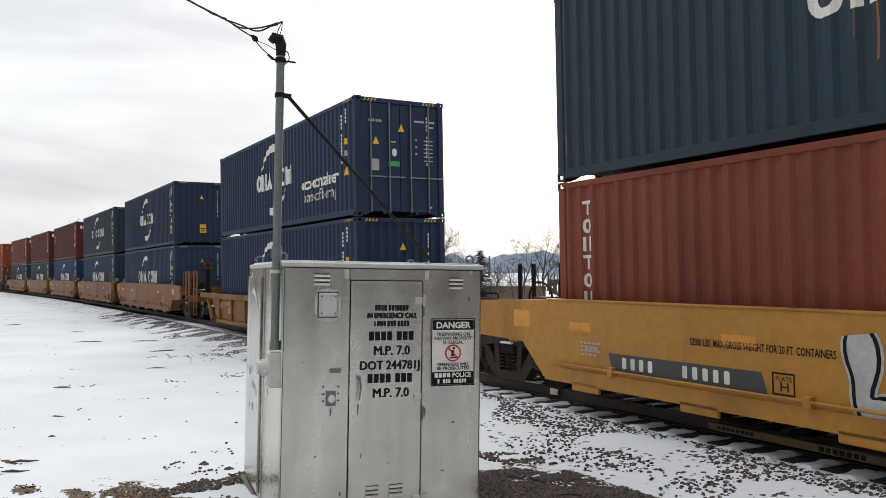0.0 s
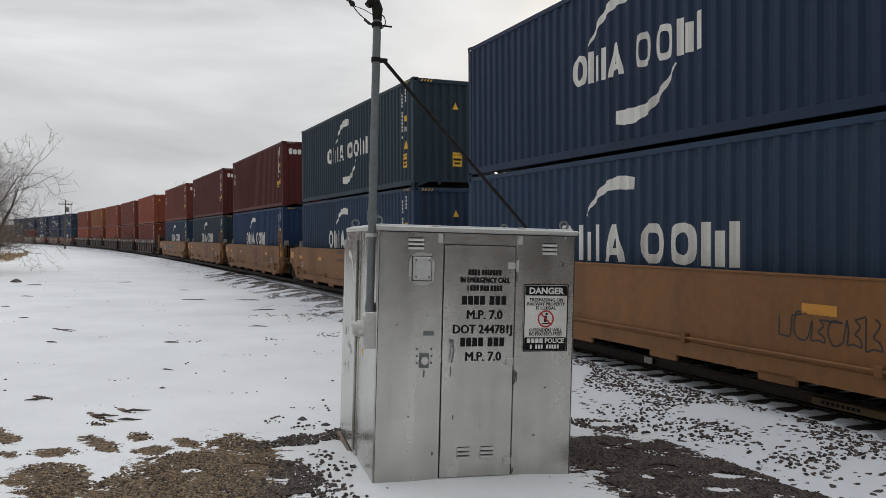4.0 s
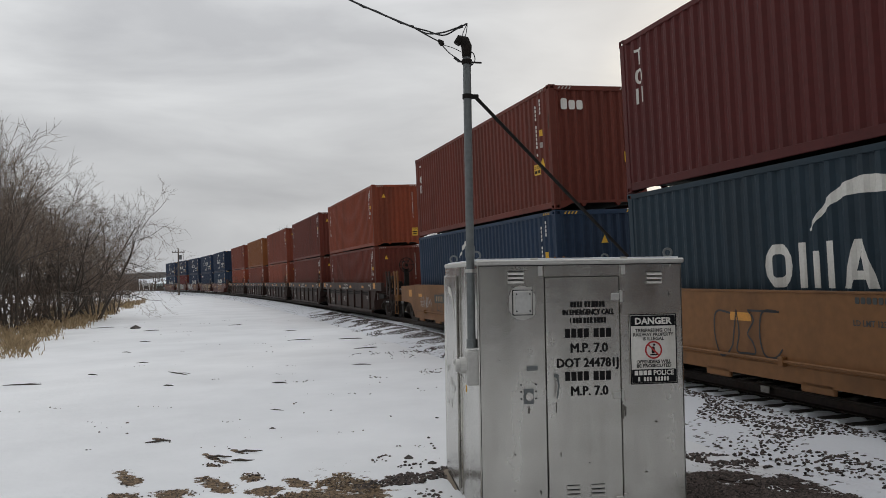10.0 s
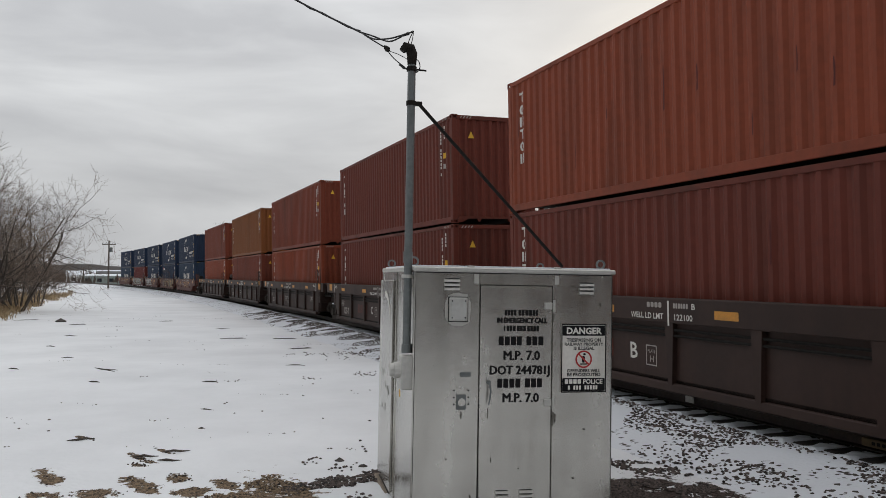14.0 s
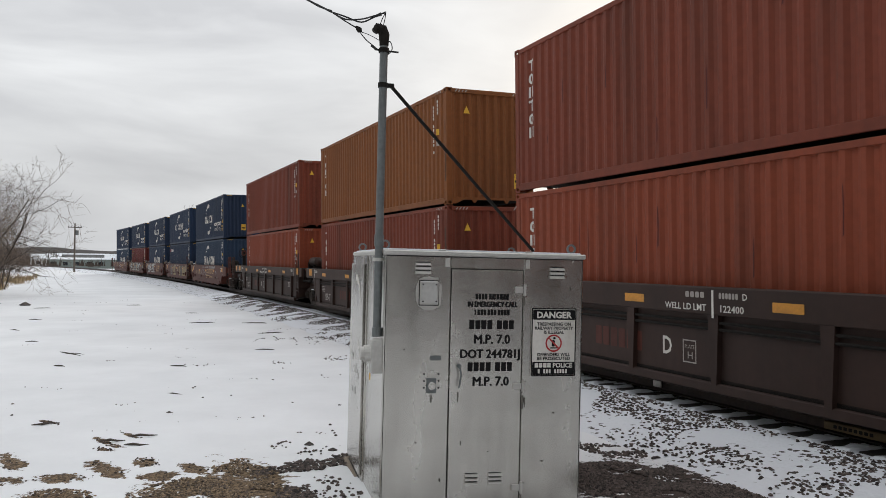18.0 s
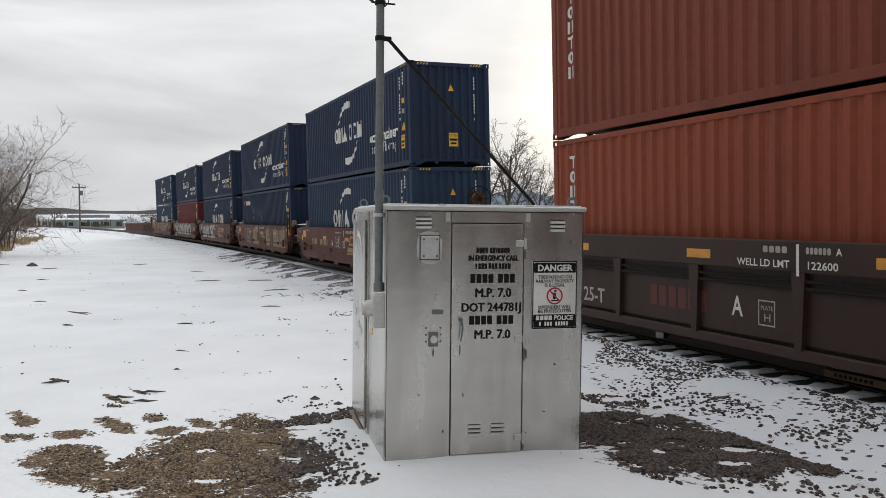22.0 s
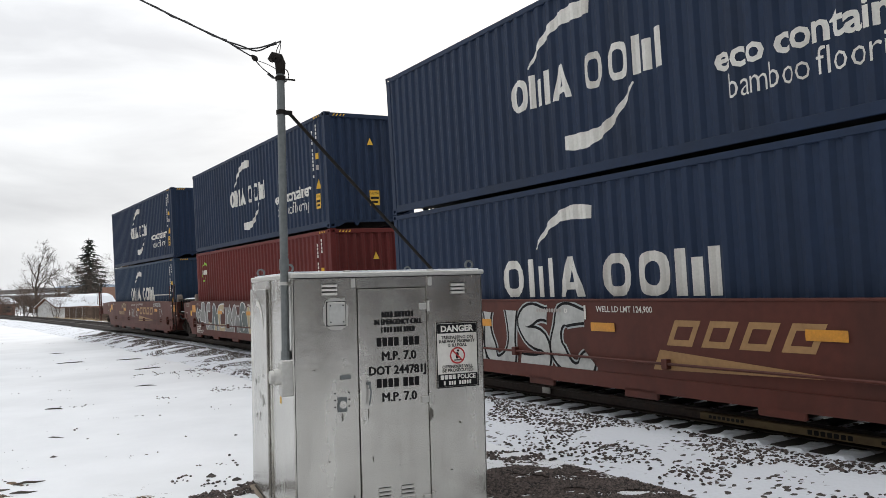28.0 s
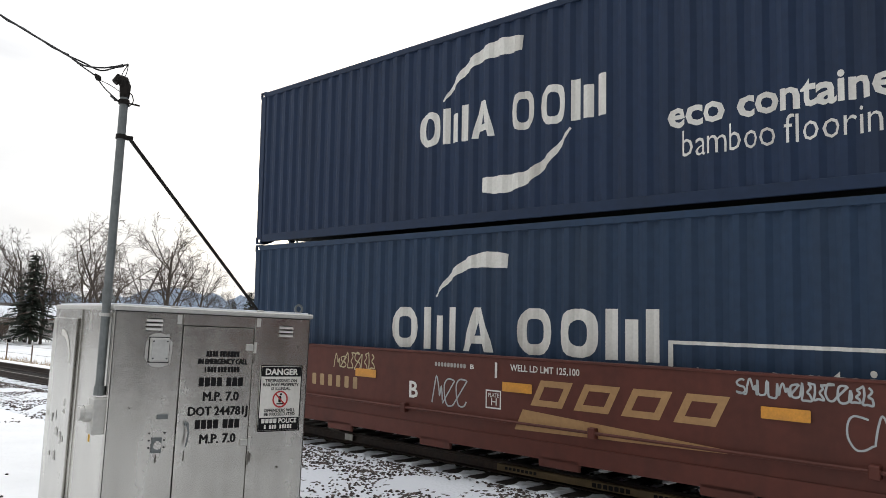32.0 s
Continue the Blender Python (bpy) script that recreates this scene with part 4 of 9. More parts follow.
def plates(caution=True, tri_side=True, style="navy"):
    """Number strips as bars, warning triangles, height labels and corner stripes at the leading end; the styles place them apart."""
    def mark(box, h, end_at, mat):
        def strip(x, z0, count, skip=()):
            return [[(x - 0.017, z0 - i * 0.096 - 0.070), (x + 0.017, z0 - i * 0.096 - 0.070), (x + 0.017, z0 - i * 0.096), (x - 0.017, z0 - i * 0.096)] for i in range(count) if i not in skip]
        stuffed("number_strip", kept(("numbers", h), lambda: conform(flat(strip(5.20, h - 0.33, 13, (4, 11)) + strip(5.47, h - 0.22, 4)))), WHITE, box, "white number strip", None)
        stuffed("number_strip", kept(("end_numbers", h), lambda: flat(strip(0.745, h - 0.38, 13, (4, 11)))), WHITE, box, "white number strip", end_at @ pose(0, -0.004, 0))
        tri = kept("triangle", lambda: flat([[(-0.09, 0), (0.09, 0), (0, 0.19)]]))
        if style != "maroon":
            part("warning_triangle", tri, YELLOW, box, "yellow warning triangle", end_at @ pose(0.03 if style == "navy" else -0.66, -0.004, h - (0.80 if style == "navy" else 0.62)))
        if tri_side:
            part("warning_triangle", kept("triangle_side", lambda: conform(flat([[(5.38, h - 1.86), (5.60, h - 1.86), (5.49, h - 1.62)]]))), YELLOW, box, "yellow warning triangle")
        if caution:
            lab = kept("caution", lambda: flat([rounded(-0.14, 0.14, -0.19, 0.19, 0.01)]))
            wide_lab = kept("caution_wide", lambda: flat([rounded(-0.19, 0.19, -0.13, 0.13, 0.01)]))
            head = kept("caution_words", lambda: words((("CAUTION", -0.13, 0.09, 0.085, 0.13, 0.0),)))
            wide_head = kept("caution_words_wide", lambda: words((("CAUTION", -0.17, 0.02, 0.085, 0.17, 0.002),)))
            low_bar = kept("caution_bars", lambda: flat([[(-0.12, -0.03), (0.12, -0.03), (0.12, 0.03), (-0.12, 0.03)], [(-0.09, -0.13), (0.09, -0.13), (0.09, -0.08), (-0.09, -0.08)]]))
            wide_bar = kept("caution_bars_wide", lambda: flat([[(-0.15, -0.09), (-0.01, -0.09), (-0.01, -0.02), (-0.15, -0.02)], [(0.04, -0.09), (0.16, -0.09), (0.16, -0.02), (0.04, -0.02)]]))
            spots = {"navy": ((end_at @ pose(0.08, -0.006, 0.74), 0), (pose(5.48, -W2 + 0.004, 0.72), 0)), "maroon": ((end_at @ pose(0.86, -0.006, 1.20), 1), (pose(5.22, -W2 + 0.004, 1.02), 1)), "red": ((end_at @ pose(0.80, -0.006, 0.62), 0),)}
            for at, wide in spots[style]:
                lp = part("caution_label", wide_lab if wide else lab, YELLOW, box, "yellow height caution label", at)
                part("label_words", wide_head if wide else head, BLACK, lp, "", pose(0, -0.003, 0))
                stuffed("label_bar", wide_bar if wide else low_bar, BLACK, lp, "", pose(0, -0.003, 0))
        part("small_label", kept("small_label", lambda: conform(flat([rounded(5.42, 5.53, h - 1.10, h - 0.95, 0.01)]))), YELLOW, box)
        part("small_label", kept("small_label_w", lambda: conform(flat([rounded(5.42, 5.52, h - 1.38, h - 1.25, 0.01)]))), GREY_TEXT, box)
        stripe = YELLOW if style == "navy" else GREY_TEXT
        stripes = kept("stripes", lambda: flat([[(x, 0), (x + 0.035, 0), (x + 0.075, 0.06), (x + 0.04, 0.06)] for x in (-0.99, -0.90, -0.81, -0.72, 0.62, 0.71, 0.80, 0.89)]))
        stuffed("hazard_stripes", stripes, stripe, box, "slanted corner stripes", end_at @ pose(0, -0.026, h - 0.10))
        side_stripes = kept("side_stripes", lambda: flat([[(x, 0), (x + 0.035, 0), (x + 0.075, 0.05), (x + 0.04, 0.05)] for x in (5.42, 5.52, 5.62, 5.72)]))
        stuffed("hazard_stripes", side_stripes, stripe, box, "", pose(0, -W2 - 0.006, h - 0.085))
        if style != "navy":
            # bare worn places on the leading corner post
            rng = random.Random(len(MOVING))
            for k in range(5):
                z, l, w = rng.uniform(0.3, h - 0.9), rng.uniform(0.08, 0.5), rng.uniform(0.012, 0.03)
                part("worn_patch", flat([[(-w, z), (w * 0.5, z - 0.02), (w, z + l * 0.5), (w * 0.4, z + l), (-w * 0.8, z + l * 0.8)]]), WORN, box, "", pose(L2 - 0.085 + rng.uniform(-0.03, 0.03), -W2 - 0.0045, 0))
    return mark


WORN = material("worn_rusty_steel", (0.10, 0.060, 0.040), 0.8, 0.0, 0.25, 20.0, 3.0, (0.05, 0.028, 0.02), 0.6, 0.1)


def stuffed(*args):
    return tagged(part(*args), kind="stuff")


def door_plates(box, h, end_at, mat):
    """The stickers of a door end."""
    me = kept("door_bars", lambda: flat([rounded(0.40, 0.68, h - 0.54, h - 0.49, 0.01), rounded(0.80, 0.98, h - 0.54, h - 0.49, 0.01), rounded(0.78, 0.95, h - 0.66, h - 0.62, 0.01),
                                         *[rounded(0.66, 0.92, h - 1.00 - 0.1 * i, h - 0.975 - 0.1 * i, 0.005) for i in range(6)], *[rounded(0.42, 0.48, h - 1.00 - 0.17 * i, h - 0.96 - 0.17 * i, 0.005) for i in range(3)],
                                         *[q[0] for q in letter_blocks(-0.86, -0.50, h - 0.60, h - 0.53, (1, 1, 1, 0, 1, 1, 1))], rounded(-0.26, -0.12, h - 1.08, h - 1.04, 0.02), rounded(0.78, 0.88, 0.22, 0.26, 0.01)]))
    stuffed("door_lettering", me, GREY_TEXT, box, "pale door lettering bars", end_at @ pose(0, 0.002, 0))
    part("warning_triangle", kept("triangle", lambda: None), YELLOW, box, "yellow warning triangle", end_at @ pose(-0.66, 0.002, h - 1.14))
    part("green_sticker", kept("green_sticker", lambda: flat([rounded(-0.33, -0.02, h - 1.66, h - 1.54, 0.01)])), GREEN, box, "green sticker", end_at @ pose(0, 0.002, 0))
    part("grey_plate", kept("grey_plate", lambda: flat([rounded(-0.78, -0.58, h - 1.78, h - 1.50, 0.01)])), GREY_TEXT, box, "grey data plate", end_at @ pose(0, 0.002, 0))
    part("round_sticker", kept("round_sticker", lambda: flat([[(-0.16 + 0.07 * math.cos(k * 0.6), h - 1.32 + 0.10 * math.sin(k * 0.6)) for k in range(10)]])), WHITE, box, "white round sticker", end_at @ pose(0, 0.002, 0))


# ---- trucks and well cars ----
def wheel():
    sh = Shape().disc((0, 0, 0), (0, 1, 0), 0.455, 0.12, 28).disc((0, 0.085, 0), (0, 1, 0), 0.485, 0.035, 28).disc((0, -0.07, 0), (0, 1, 0), 0.17, 0.06, 14)
    for k in range(6):
        a = k * math.pi / 3
        sh.block(-0.03, 0.03, -0.012, 0.012, -0.10, 0.10, 0.005, pose(0.29 * math.cos(a), -0.066, 0.29 * math.sin(a), 0, -math.degrees(a) + 90, 0))
    return sh


def side_frame():
    """A cast truck side: arched top bar, deep V-shaped bottom, columns round the springs and two small windows."""
    sh = Shape()
    sh.prism([(-1.14, 0.58), (-1.05, 0.68), (-0.85, 0.74), (-0.40, 0.80), (0.40, 0.80), (0.85, 0.74), (1.05, 0.68), (1.14, 0.58), (1.14, 0.40), (1.04, 0.40), (1.0, 0.56), (0.78, 0.60), (0.42, 0.66), (-0.42, 0.66), (-0.78, 0.60), (-1.0, 0.56), (-1.04, 0.40), (-1.14, 0.40)], -0.09, 0.09)
    sh.prism([(-0.80, 0.60), (-0.62, 0.60), (-0.36, 0.26), (-0.27, 0.22), (0.27, 0.22), (0.36, 0.26), (0.62, 0.60), (0.80, 0.60), (0.72, 0.36), (0.50, 0.12), (0.40, 0.08), (-0.40, 0.08), (-0.50, 0.12), (-0.72, 0.36)], -0.085, 0.085)
    for s in (-1, 1):
        sh.prism([(s * 0.25, 0.20), (s * 0.36, 0.20), (s * 0.44, 0.70), (s * 0.28, 0.70)], -0.095, 0.095)
        sh.prism([(s * 0.74, 0.66), (s * 1.06, 0.62), (s * 1.08, 0.36), (s * 0.98, 0.30), (s * 0.80, 0.30), (s * 0.72, 0.38)], -0.06, 0.06)
        sh.disc((s * 0.89, -0.05, 0.475), (0, 1, 0), 0.15, 0.20, 16)
        sh.disc((s * 0.89, -0.15, 0.475), (0, 1, 0), 0.10, 0.08, 12)
        for k in range(3):
            a = k * 2.09 + 0.5
            sh.disc((s * 0.89 + 0.055 * math.cos(a), -0.195, 0.475 + 0.055 * math.sin(a)), (0, 1, 0), 0.017, 0.03, 6)
    return sh


def springs():
    sh = Shape()
    for x in (-0.17, 0.0, 0.17):
        for y in (-0.06, 0.06):
            n = 26
            path = [(x + 0.06 * math.cos(i * 1.05), y + 0.055 * math.sin(i * 1.05), 0.235 + 0.26 * i / n) for i in range(n + 1)]
            sh.tube(path, 0.016, 5)
    return sh


def truck(s, shared):
    t = thing("rail_truck", "grimy cast iron freight truck on two axles", "rail truck", "trucks under the train")
    for y in (-1.0, 1.0):
        f = part("side_frame", kept("side_frame", side_frame), TRUCK_IRON, t, at=pose(0, y, 0, 0, 0, 0 if y < 0 else 180))
        part("spring", kept("springs", springs), TRUCK_IRON, f)
    part("bolster", kept("bolster", lambda: Shape().block(-0.22, 0.22, -1.12, 1.12, 0.50, 0.68, 0.03).disc((0, 0, 0.72), (0, 0, 1), 0.3, 0.16, 18)), IRON, t)
    part("snow_patch", kept("bolster_snow", lambda: Shape().block(-0.17, 0.17, -1.15, -0.98, 0.0, 0.035, 0.015)), SNOW_CAP, t, "snow on the bolster end", pose(0, 0, 0.68))
    part("brake_beam", kept("brake_beam", lambda: Shape().block(-0.36, -0.30, -0.8, 0.8, 0.34, 0.42, 0.01).block(0.30, 0.36, -0.8, 0.8, 0.34, 0.42, 0.01)), IRON, t)
    for x in (-0.89, 0.89):
        w = part("axle", kept("axle", lambda: Shape().tube([(0, -1.06, 0), (0, 1.06, 0)], 0.075, 10)), IRON, t, at=pose(x, 0, 0.457))
        for y in (-0.755, 0.755):
            at = pose(0, y, 0, 0, 0, 0 if y < 0 else 180)
            part("wheel", kept("wheel", wheel), IRON, w, "", at)
            part("tread", kept("tread", lambda: Shape().disc((0, 0, 0), (0, 1, 0), 0.458, 0.10, 28, 0.43)), TREAD, w, "bright worn wheel tread", at)
        TURNING.append((w, x))
    return rides(t, s, None, 0.89)


TURNING = []


def ladder(rungs, z0, z1, wide=0.42, lean=0.0, bar=0.016):
    """A side ladder in x and z."""
    sh = Shape()
    for x in (-wide / 2, wide / 2):
        sh.tube([(x, 0, z0), (x, 0, z1)], bar, 6)
    for i in range(rungs):
        z = z0 + 0.02 + (z1 - z0 - 0.06) * i / max(1, rungs - 1)
        sh.tube([(-wide / 2, 0, z), (wide / 2, 0, z)], bar * 0.9, 6)
    return sh


def on_side(me_or_polys, mat, car, label="", name="marking", y=-1.482, at=None):
    me = flat(me_or_polys) if isinstance(me_or_polys, list) else me_or_polys
    return part(name, me, mat, car, label, (at or Matrix()) @ pose(0, y, 0))


def stuff_side(*args):
    return tagged(on_side(*args), kind="stuff")


def snow_lump(x0, x1, y0, y1, z, seed, high=0.05):
    """A ragged low drift on a flat place."""
    sh, n = Shape(), 6
    for i in range(n + 1):
        for k in range(n + 1):
            u, v = i / n, k / n
            edge = min(u, 1 - u, v, 1 - v)
            wob = 0.10 * noise.noise((seed, 4 * u, 3 * v))
            sh.v.append((x0 + (x1 - x0) * (u + wob * (0.5 - abs(v - 0.5)) * 2), y0 + (y1 - y0) * (v + wob * 0.8), z if edge < 0.01 else z + high * (0.55 + 0.6 * noise.noise((x0 + 3 * u, y0 + 3 * v, seed)))))
    for i in range(n):
        for k in range(n):
            a = i * (n + 1) + k
            sh.f.append((a, a + 1, a + n + 2, a + n + 1))
    return sh


def rod(points, r=0.02, sides=6):
    """A pipe or rod bent smoothly through a few places."""
    pts, out = [Vector(p) for p in points], []
    for i in range(len(pts) - 1):
        p0, p1, p2, p3 = (pts[max(0, min(len(pts) - 1, i + k))] for k in (-1, 0, 1, 2))
        for k in range(4):
            t = k / 4
            out.append(0.5 * ((2 * p1) + (p2 - p0) * t + (2 * p0 - 5 * p1 + 4 * p2 - p3) * t * t + (3 * p1 - p0 - 3 * p2 + p3) * t ** 3))
    return Shape().tube(out + [pts[-1]], r, sides)


def grating(x0, x1, y0, y1, z, pitch=0.075):
    """An open steel walkway: a rim and upright slats."""
    sh = Shape()
    for y in (y0, y1 - 0.03):
        sh.box(x0, x1, y, y + 0.03, z - 0.05, z)
    for x in (x0, x1 - 0.03):
        sh.box(x, x + 0.03, y0, y1, z - 0.05, z)
    n = int((x1 - x0) / pitch)
    for k in range(1, n):
        x = x0 + (x1 - x0) * k / n
        sh.box(x - 0.006, x + 0.006, y0 + 0.03, y1 - 0.03, z - 0.035, z - 0.002)
    for y in (y0 + (y1 - y0) / 3, y0 + (y1 - y0) * 2 / 3):
        sh.box(x0, x1, y - 0.008, y + 0.008, z - 0.045, z - 0.003)
    return sh


def coupler_end(car, sgn, mat, brake, z_top):
    """The open end past the well: sills over the truck, platform, steps, grab irons, brake gear and the coupler."""
    m = pose(0, 0, 0, 0, 0, 0 if sgn > 0 else 180)
    near = m if sgn > 0 else m @ Matrix.Diagonal((1, -1, 1, 1))
    part("end_sill", kept("end_sill", lambda: Shape().block(7.0, 9.65, -0.30, 0.30, 0.72, 1.05, 0.02).block(9.35, 9.6, -1.42, 1.42, 0.80, 1.08, 0.02).block(7.0, 7.25, -1.42, 1.42, 0.78, 1.10, 0.02)), mat, car, at=m)
    part("end_platform", kept("end_platform", lambda: grating(8.95, 9.58, -1.40, 1.40, 1.13)), IRON, car, at=m)
    for y in (-0.75, 0.35):
        part("walkway_board", kept("walkway_board", lambda: grating(7.2, 9.0, 0.0, 0.40, 1.25)), IRON, car, at=m @ pose(0, y, 0))
    part("coupler", kept("coupler", lambda: Shape().block(9.5, 10.05, -0.09, 0.09, 0.74, 0.98, 0.03).block(9.9, 10.16, -0.17, 0.20, 0.70, 1.02, 0.05)), IRON, car, at=m)
    part("snow_patch", kept("end_snow", lambda: snow_lump(7.5, 8.5, -0.70, -0.42, 1.25, 1.3, 0.03)), SNOW_CAP, car, "thin snow on the end walkway", m)
    part("snow_patch", kept("end_snow_low", lambda: snow_lump(7.4, 8.1, 0.10, 0.28, 1.05, 5.3, 0.03)), SNOW_CAP, car, "thin snow on the sill", m)
    for y in (-1.42, 1.42):
        for x in (9.02, 9.52):
            # far-side posts get dark iron instead of car paint, their backlit shade in colour
            part("grab_post", kept("grab_post", lambda: Shape().block(-0.055, 0.055, -0.03, 0.03, 0.85, 2.06, 0.01)), mat if y * sgn < 0 else IRON, car, at=m @ pose(x, y, 0))
        part("step_ladder", kept("step_ladder", lambda: ladder(3, 0.28, 1.05, 0.46)), mat, car, at=m @ pose(9.27, y * 1.02, 0))
        for x in (9.02, 9.52):
            part("grab_iron", kept("grab_iron", lambda: Shape().tube([(0, 0, 1.35), (0, -0.09, 1.38), (0, -0.09, 1.98), (0, 0, 2.02)], 0.013, 6)), mat, car, at=m @ pose(x, y * 1.02, 0, 0, 0, 0 if y < 0 else 180))
        part("side_bracket", kept("side_bracket", lambda: Shape().prism([(7.05, 0.80), (8.2, 0.90), (8.2, 1.02), (7.05, 1.10)], -0.05, 0.05)), IRON, car, at=m @ pose(0, y * 0.93, 0))
    part("air_hose", kept("air_hose", lambda: rod([(9.6, 0.35, 0.85), (9.9, 0.36, 0.75), (10.05, 0.3, 0.45), (10.1, 0.2, 0.40)], 0.025, 7)), CABLE, car, at=m)
    part("uncoupling_lever", kept("uncoupling_lever", lambda: rod([(9.66, -1.35, 0.95), (9.68, -1.30, 0.62), (9.70, -0.6, 0.70), (9.75, -0.1, 0.92)], 0.014, 6)), IRON, car, at=near)
    part("brake_cylinder", kept("brake_cylinder", lambda: Shape().disc((7.75, -0.62, 0.90), (1, 0, 0), 0.16, 0.55, 16).tube([(8.0, -0.62, 0.90), (8.6, -0.62, 0.88)], 0.035, 8)), IRON, car, at=near)
    part("brake_pipe", kept("brake_pipe_end", lambda: rod([(7.0, -1.05, 1.0), (7.5, -1.0, 1.14), (8.3, -0.95, 1.16), (9.0, -0.7, 1.02), (9.6, -0.3, 0.88)], 0.022)), IRON, car, at=near)
    part("brake_rod", kept("brake_rod", lambda: rod([(7.1, -0.25, 1.12), (8.0, -0.28, 1.10), (9.0, -0.26, 1.12)], 0.018)), IRON, car, at=near)
    if brake:
        part("brake_stand", kept("brake_stand", lambda: Shape().block(8.52, 8.64, -0.50, -0.30, 1.05, 2.45, 0.02).block(8.40, 8.56, -0.55, -0.25, 2.10, 2.50, 0.04).prism([(7.9, 1.1), (8.0, 1.1), (8.6, 1.9), (8.5, 1.9)], -0.45, -0.38)), IRON, car, "hand brake stand", near)
        wheel = part("brake_wheel", kept("brake_wheel", brake_wheel), IRON, car, "spoked hand brake wheel", near @ pose(8.72, -0.42, 2.30, 0, 0, 90))
        part("brake_gear", kept("brake_gear", lambda: Shape().disc((0, 0.06, 0), (0, 1, 0), 0.17, 0.12, 16)), CAR_OXIDE, wheel)
        part("air_tank", kept("air_tank", air_tank), IRON, car, "grimy cylindrical air reservoir", near @ pose(7.15, -0.72, 1.66, 0, 0, 90))
        for x in (0, 0.6):
            part("tank_saddle", kept("tank_saddle", lambda: Shape().block(6.80, 6.90, -0.90, -0.54, 1.1, 1.52, 0.01)), IRON, car, at=near @ pose(x, 0, 0))
        part("valve", kept("valve", lambda: Shape().block(-0.15, 0.15, -0.12, 0.12, 0, 0.35, 0.04).block(-0.35, -0.1, -0.08, 0.08, 0.1, 0.25, 0.03).disc((0.22, 0, 0.2), (1, 0, 0), 0.10, 0.16, 12)), IRON, car, at=near @ pose(8.0, -0.6, 1.25))
        part("valve_pipe", kept("valve_pipe", lambda: rod([(7.3, -0.8, 1.5), (7.7, -0.95, 1.42), (7.9, -0.9, 1.2), (8.3, -0.8, 1.15)], 0.018)), IRON, car, at=near)
    else:
        for y in (-0.9, 0.9):
            part("guard_rail", kept("guard_rail", lambda: Shape().tube([(7.25, 0, 1.05), (7.25, 0, 1.40), (7.3, 0, 1.42), (8.85, 0, 1.42), (8.9, 0, 1.40), (8.9, 0, 1.05)], 0.02, 6)), IRON, car, at=m @ pose(0, y, 0))
        part("valve", kept("valve_box", lambda: Shape().block(7.4, 7.85, -0.55, -0.15, 1.06, 1.46, 0.05).disc((7.62, -0.62, 1.28), (0, 1, 0), 0.13, 0.14, 14)), IRON, car, at=near)
        part("valve_pipe", kept("valve_hoop", lambda: rod([(7.2, -0.5, 1.2), (7.3, -0.52, 1.62), (7.7, -0.5, 1.72), (8.0, -0.45, 1.5), (8.05, -0.4, 1.1)], 0.018)), IRON, car, at=near)


def air_tank():
    sh = Shape()
    n, path, r = 12, [], []
    for i in range(n + 1):
        u = -1 + 2 * i / n
        path.append((0, u * 0.55, 0))
        r.append(0.19 * (1 - max(0, abs(u) - 0.75) ** 2 / 0.075) ** 0.5 if abs(u) < 0.999 else 0.06)
    return sh.tube(path, r, 14)


def brake_wheel():
    sh, n = Shape(), 22
    ring = [(0.32 * math.cos(2 * math.pi * i / n), 0, 0.32 * math.sin(2 * math.pi * i / n)) for i in range(n + 1)]
    sh.tube(ring, 0.018, 6, False)
    for i in range(6):
        a = i * math.pi / 3
        sh.tube([(0.05 * math.cos(a), 0.01, 0.05 * math.sin(a)), (0.32 * math.cos(a), 0, 0.32 * math.sin(a))], 0.014, 5)
    return sh.disc((0, 0.02, 0), (0, 1, 0), 0.07, 0.08, 12)


def end_ladder():
    """Two flat rails and round rungs, with a narrower stirrup below."""
    sh = Shape()
    for x in (-0.22, 0.22):
        sh.block(x - 0.03, x + 0.03, -0.014, 0.014, 0.52, 2.18, 0.006)
    for z in (0.62, 0.95, 1.28):
        sh.tube([(-0.22, -0.012, z), (0.22, -0.012, z)], 0.014, 6)
    return sh.tube([(-0.22, 0, 0.55), (-0.14, 0, 0.26), (0.14, 0, 0.26), (0.22, 0, 0.55)], 0.015, 6)


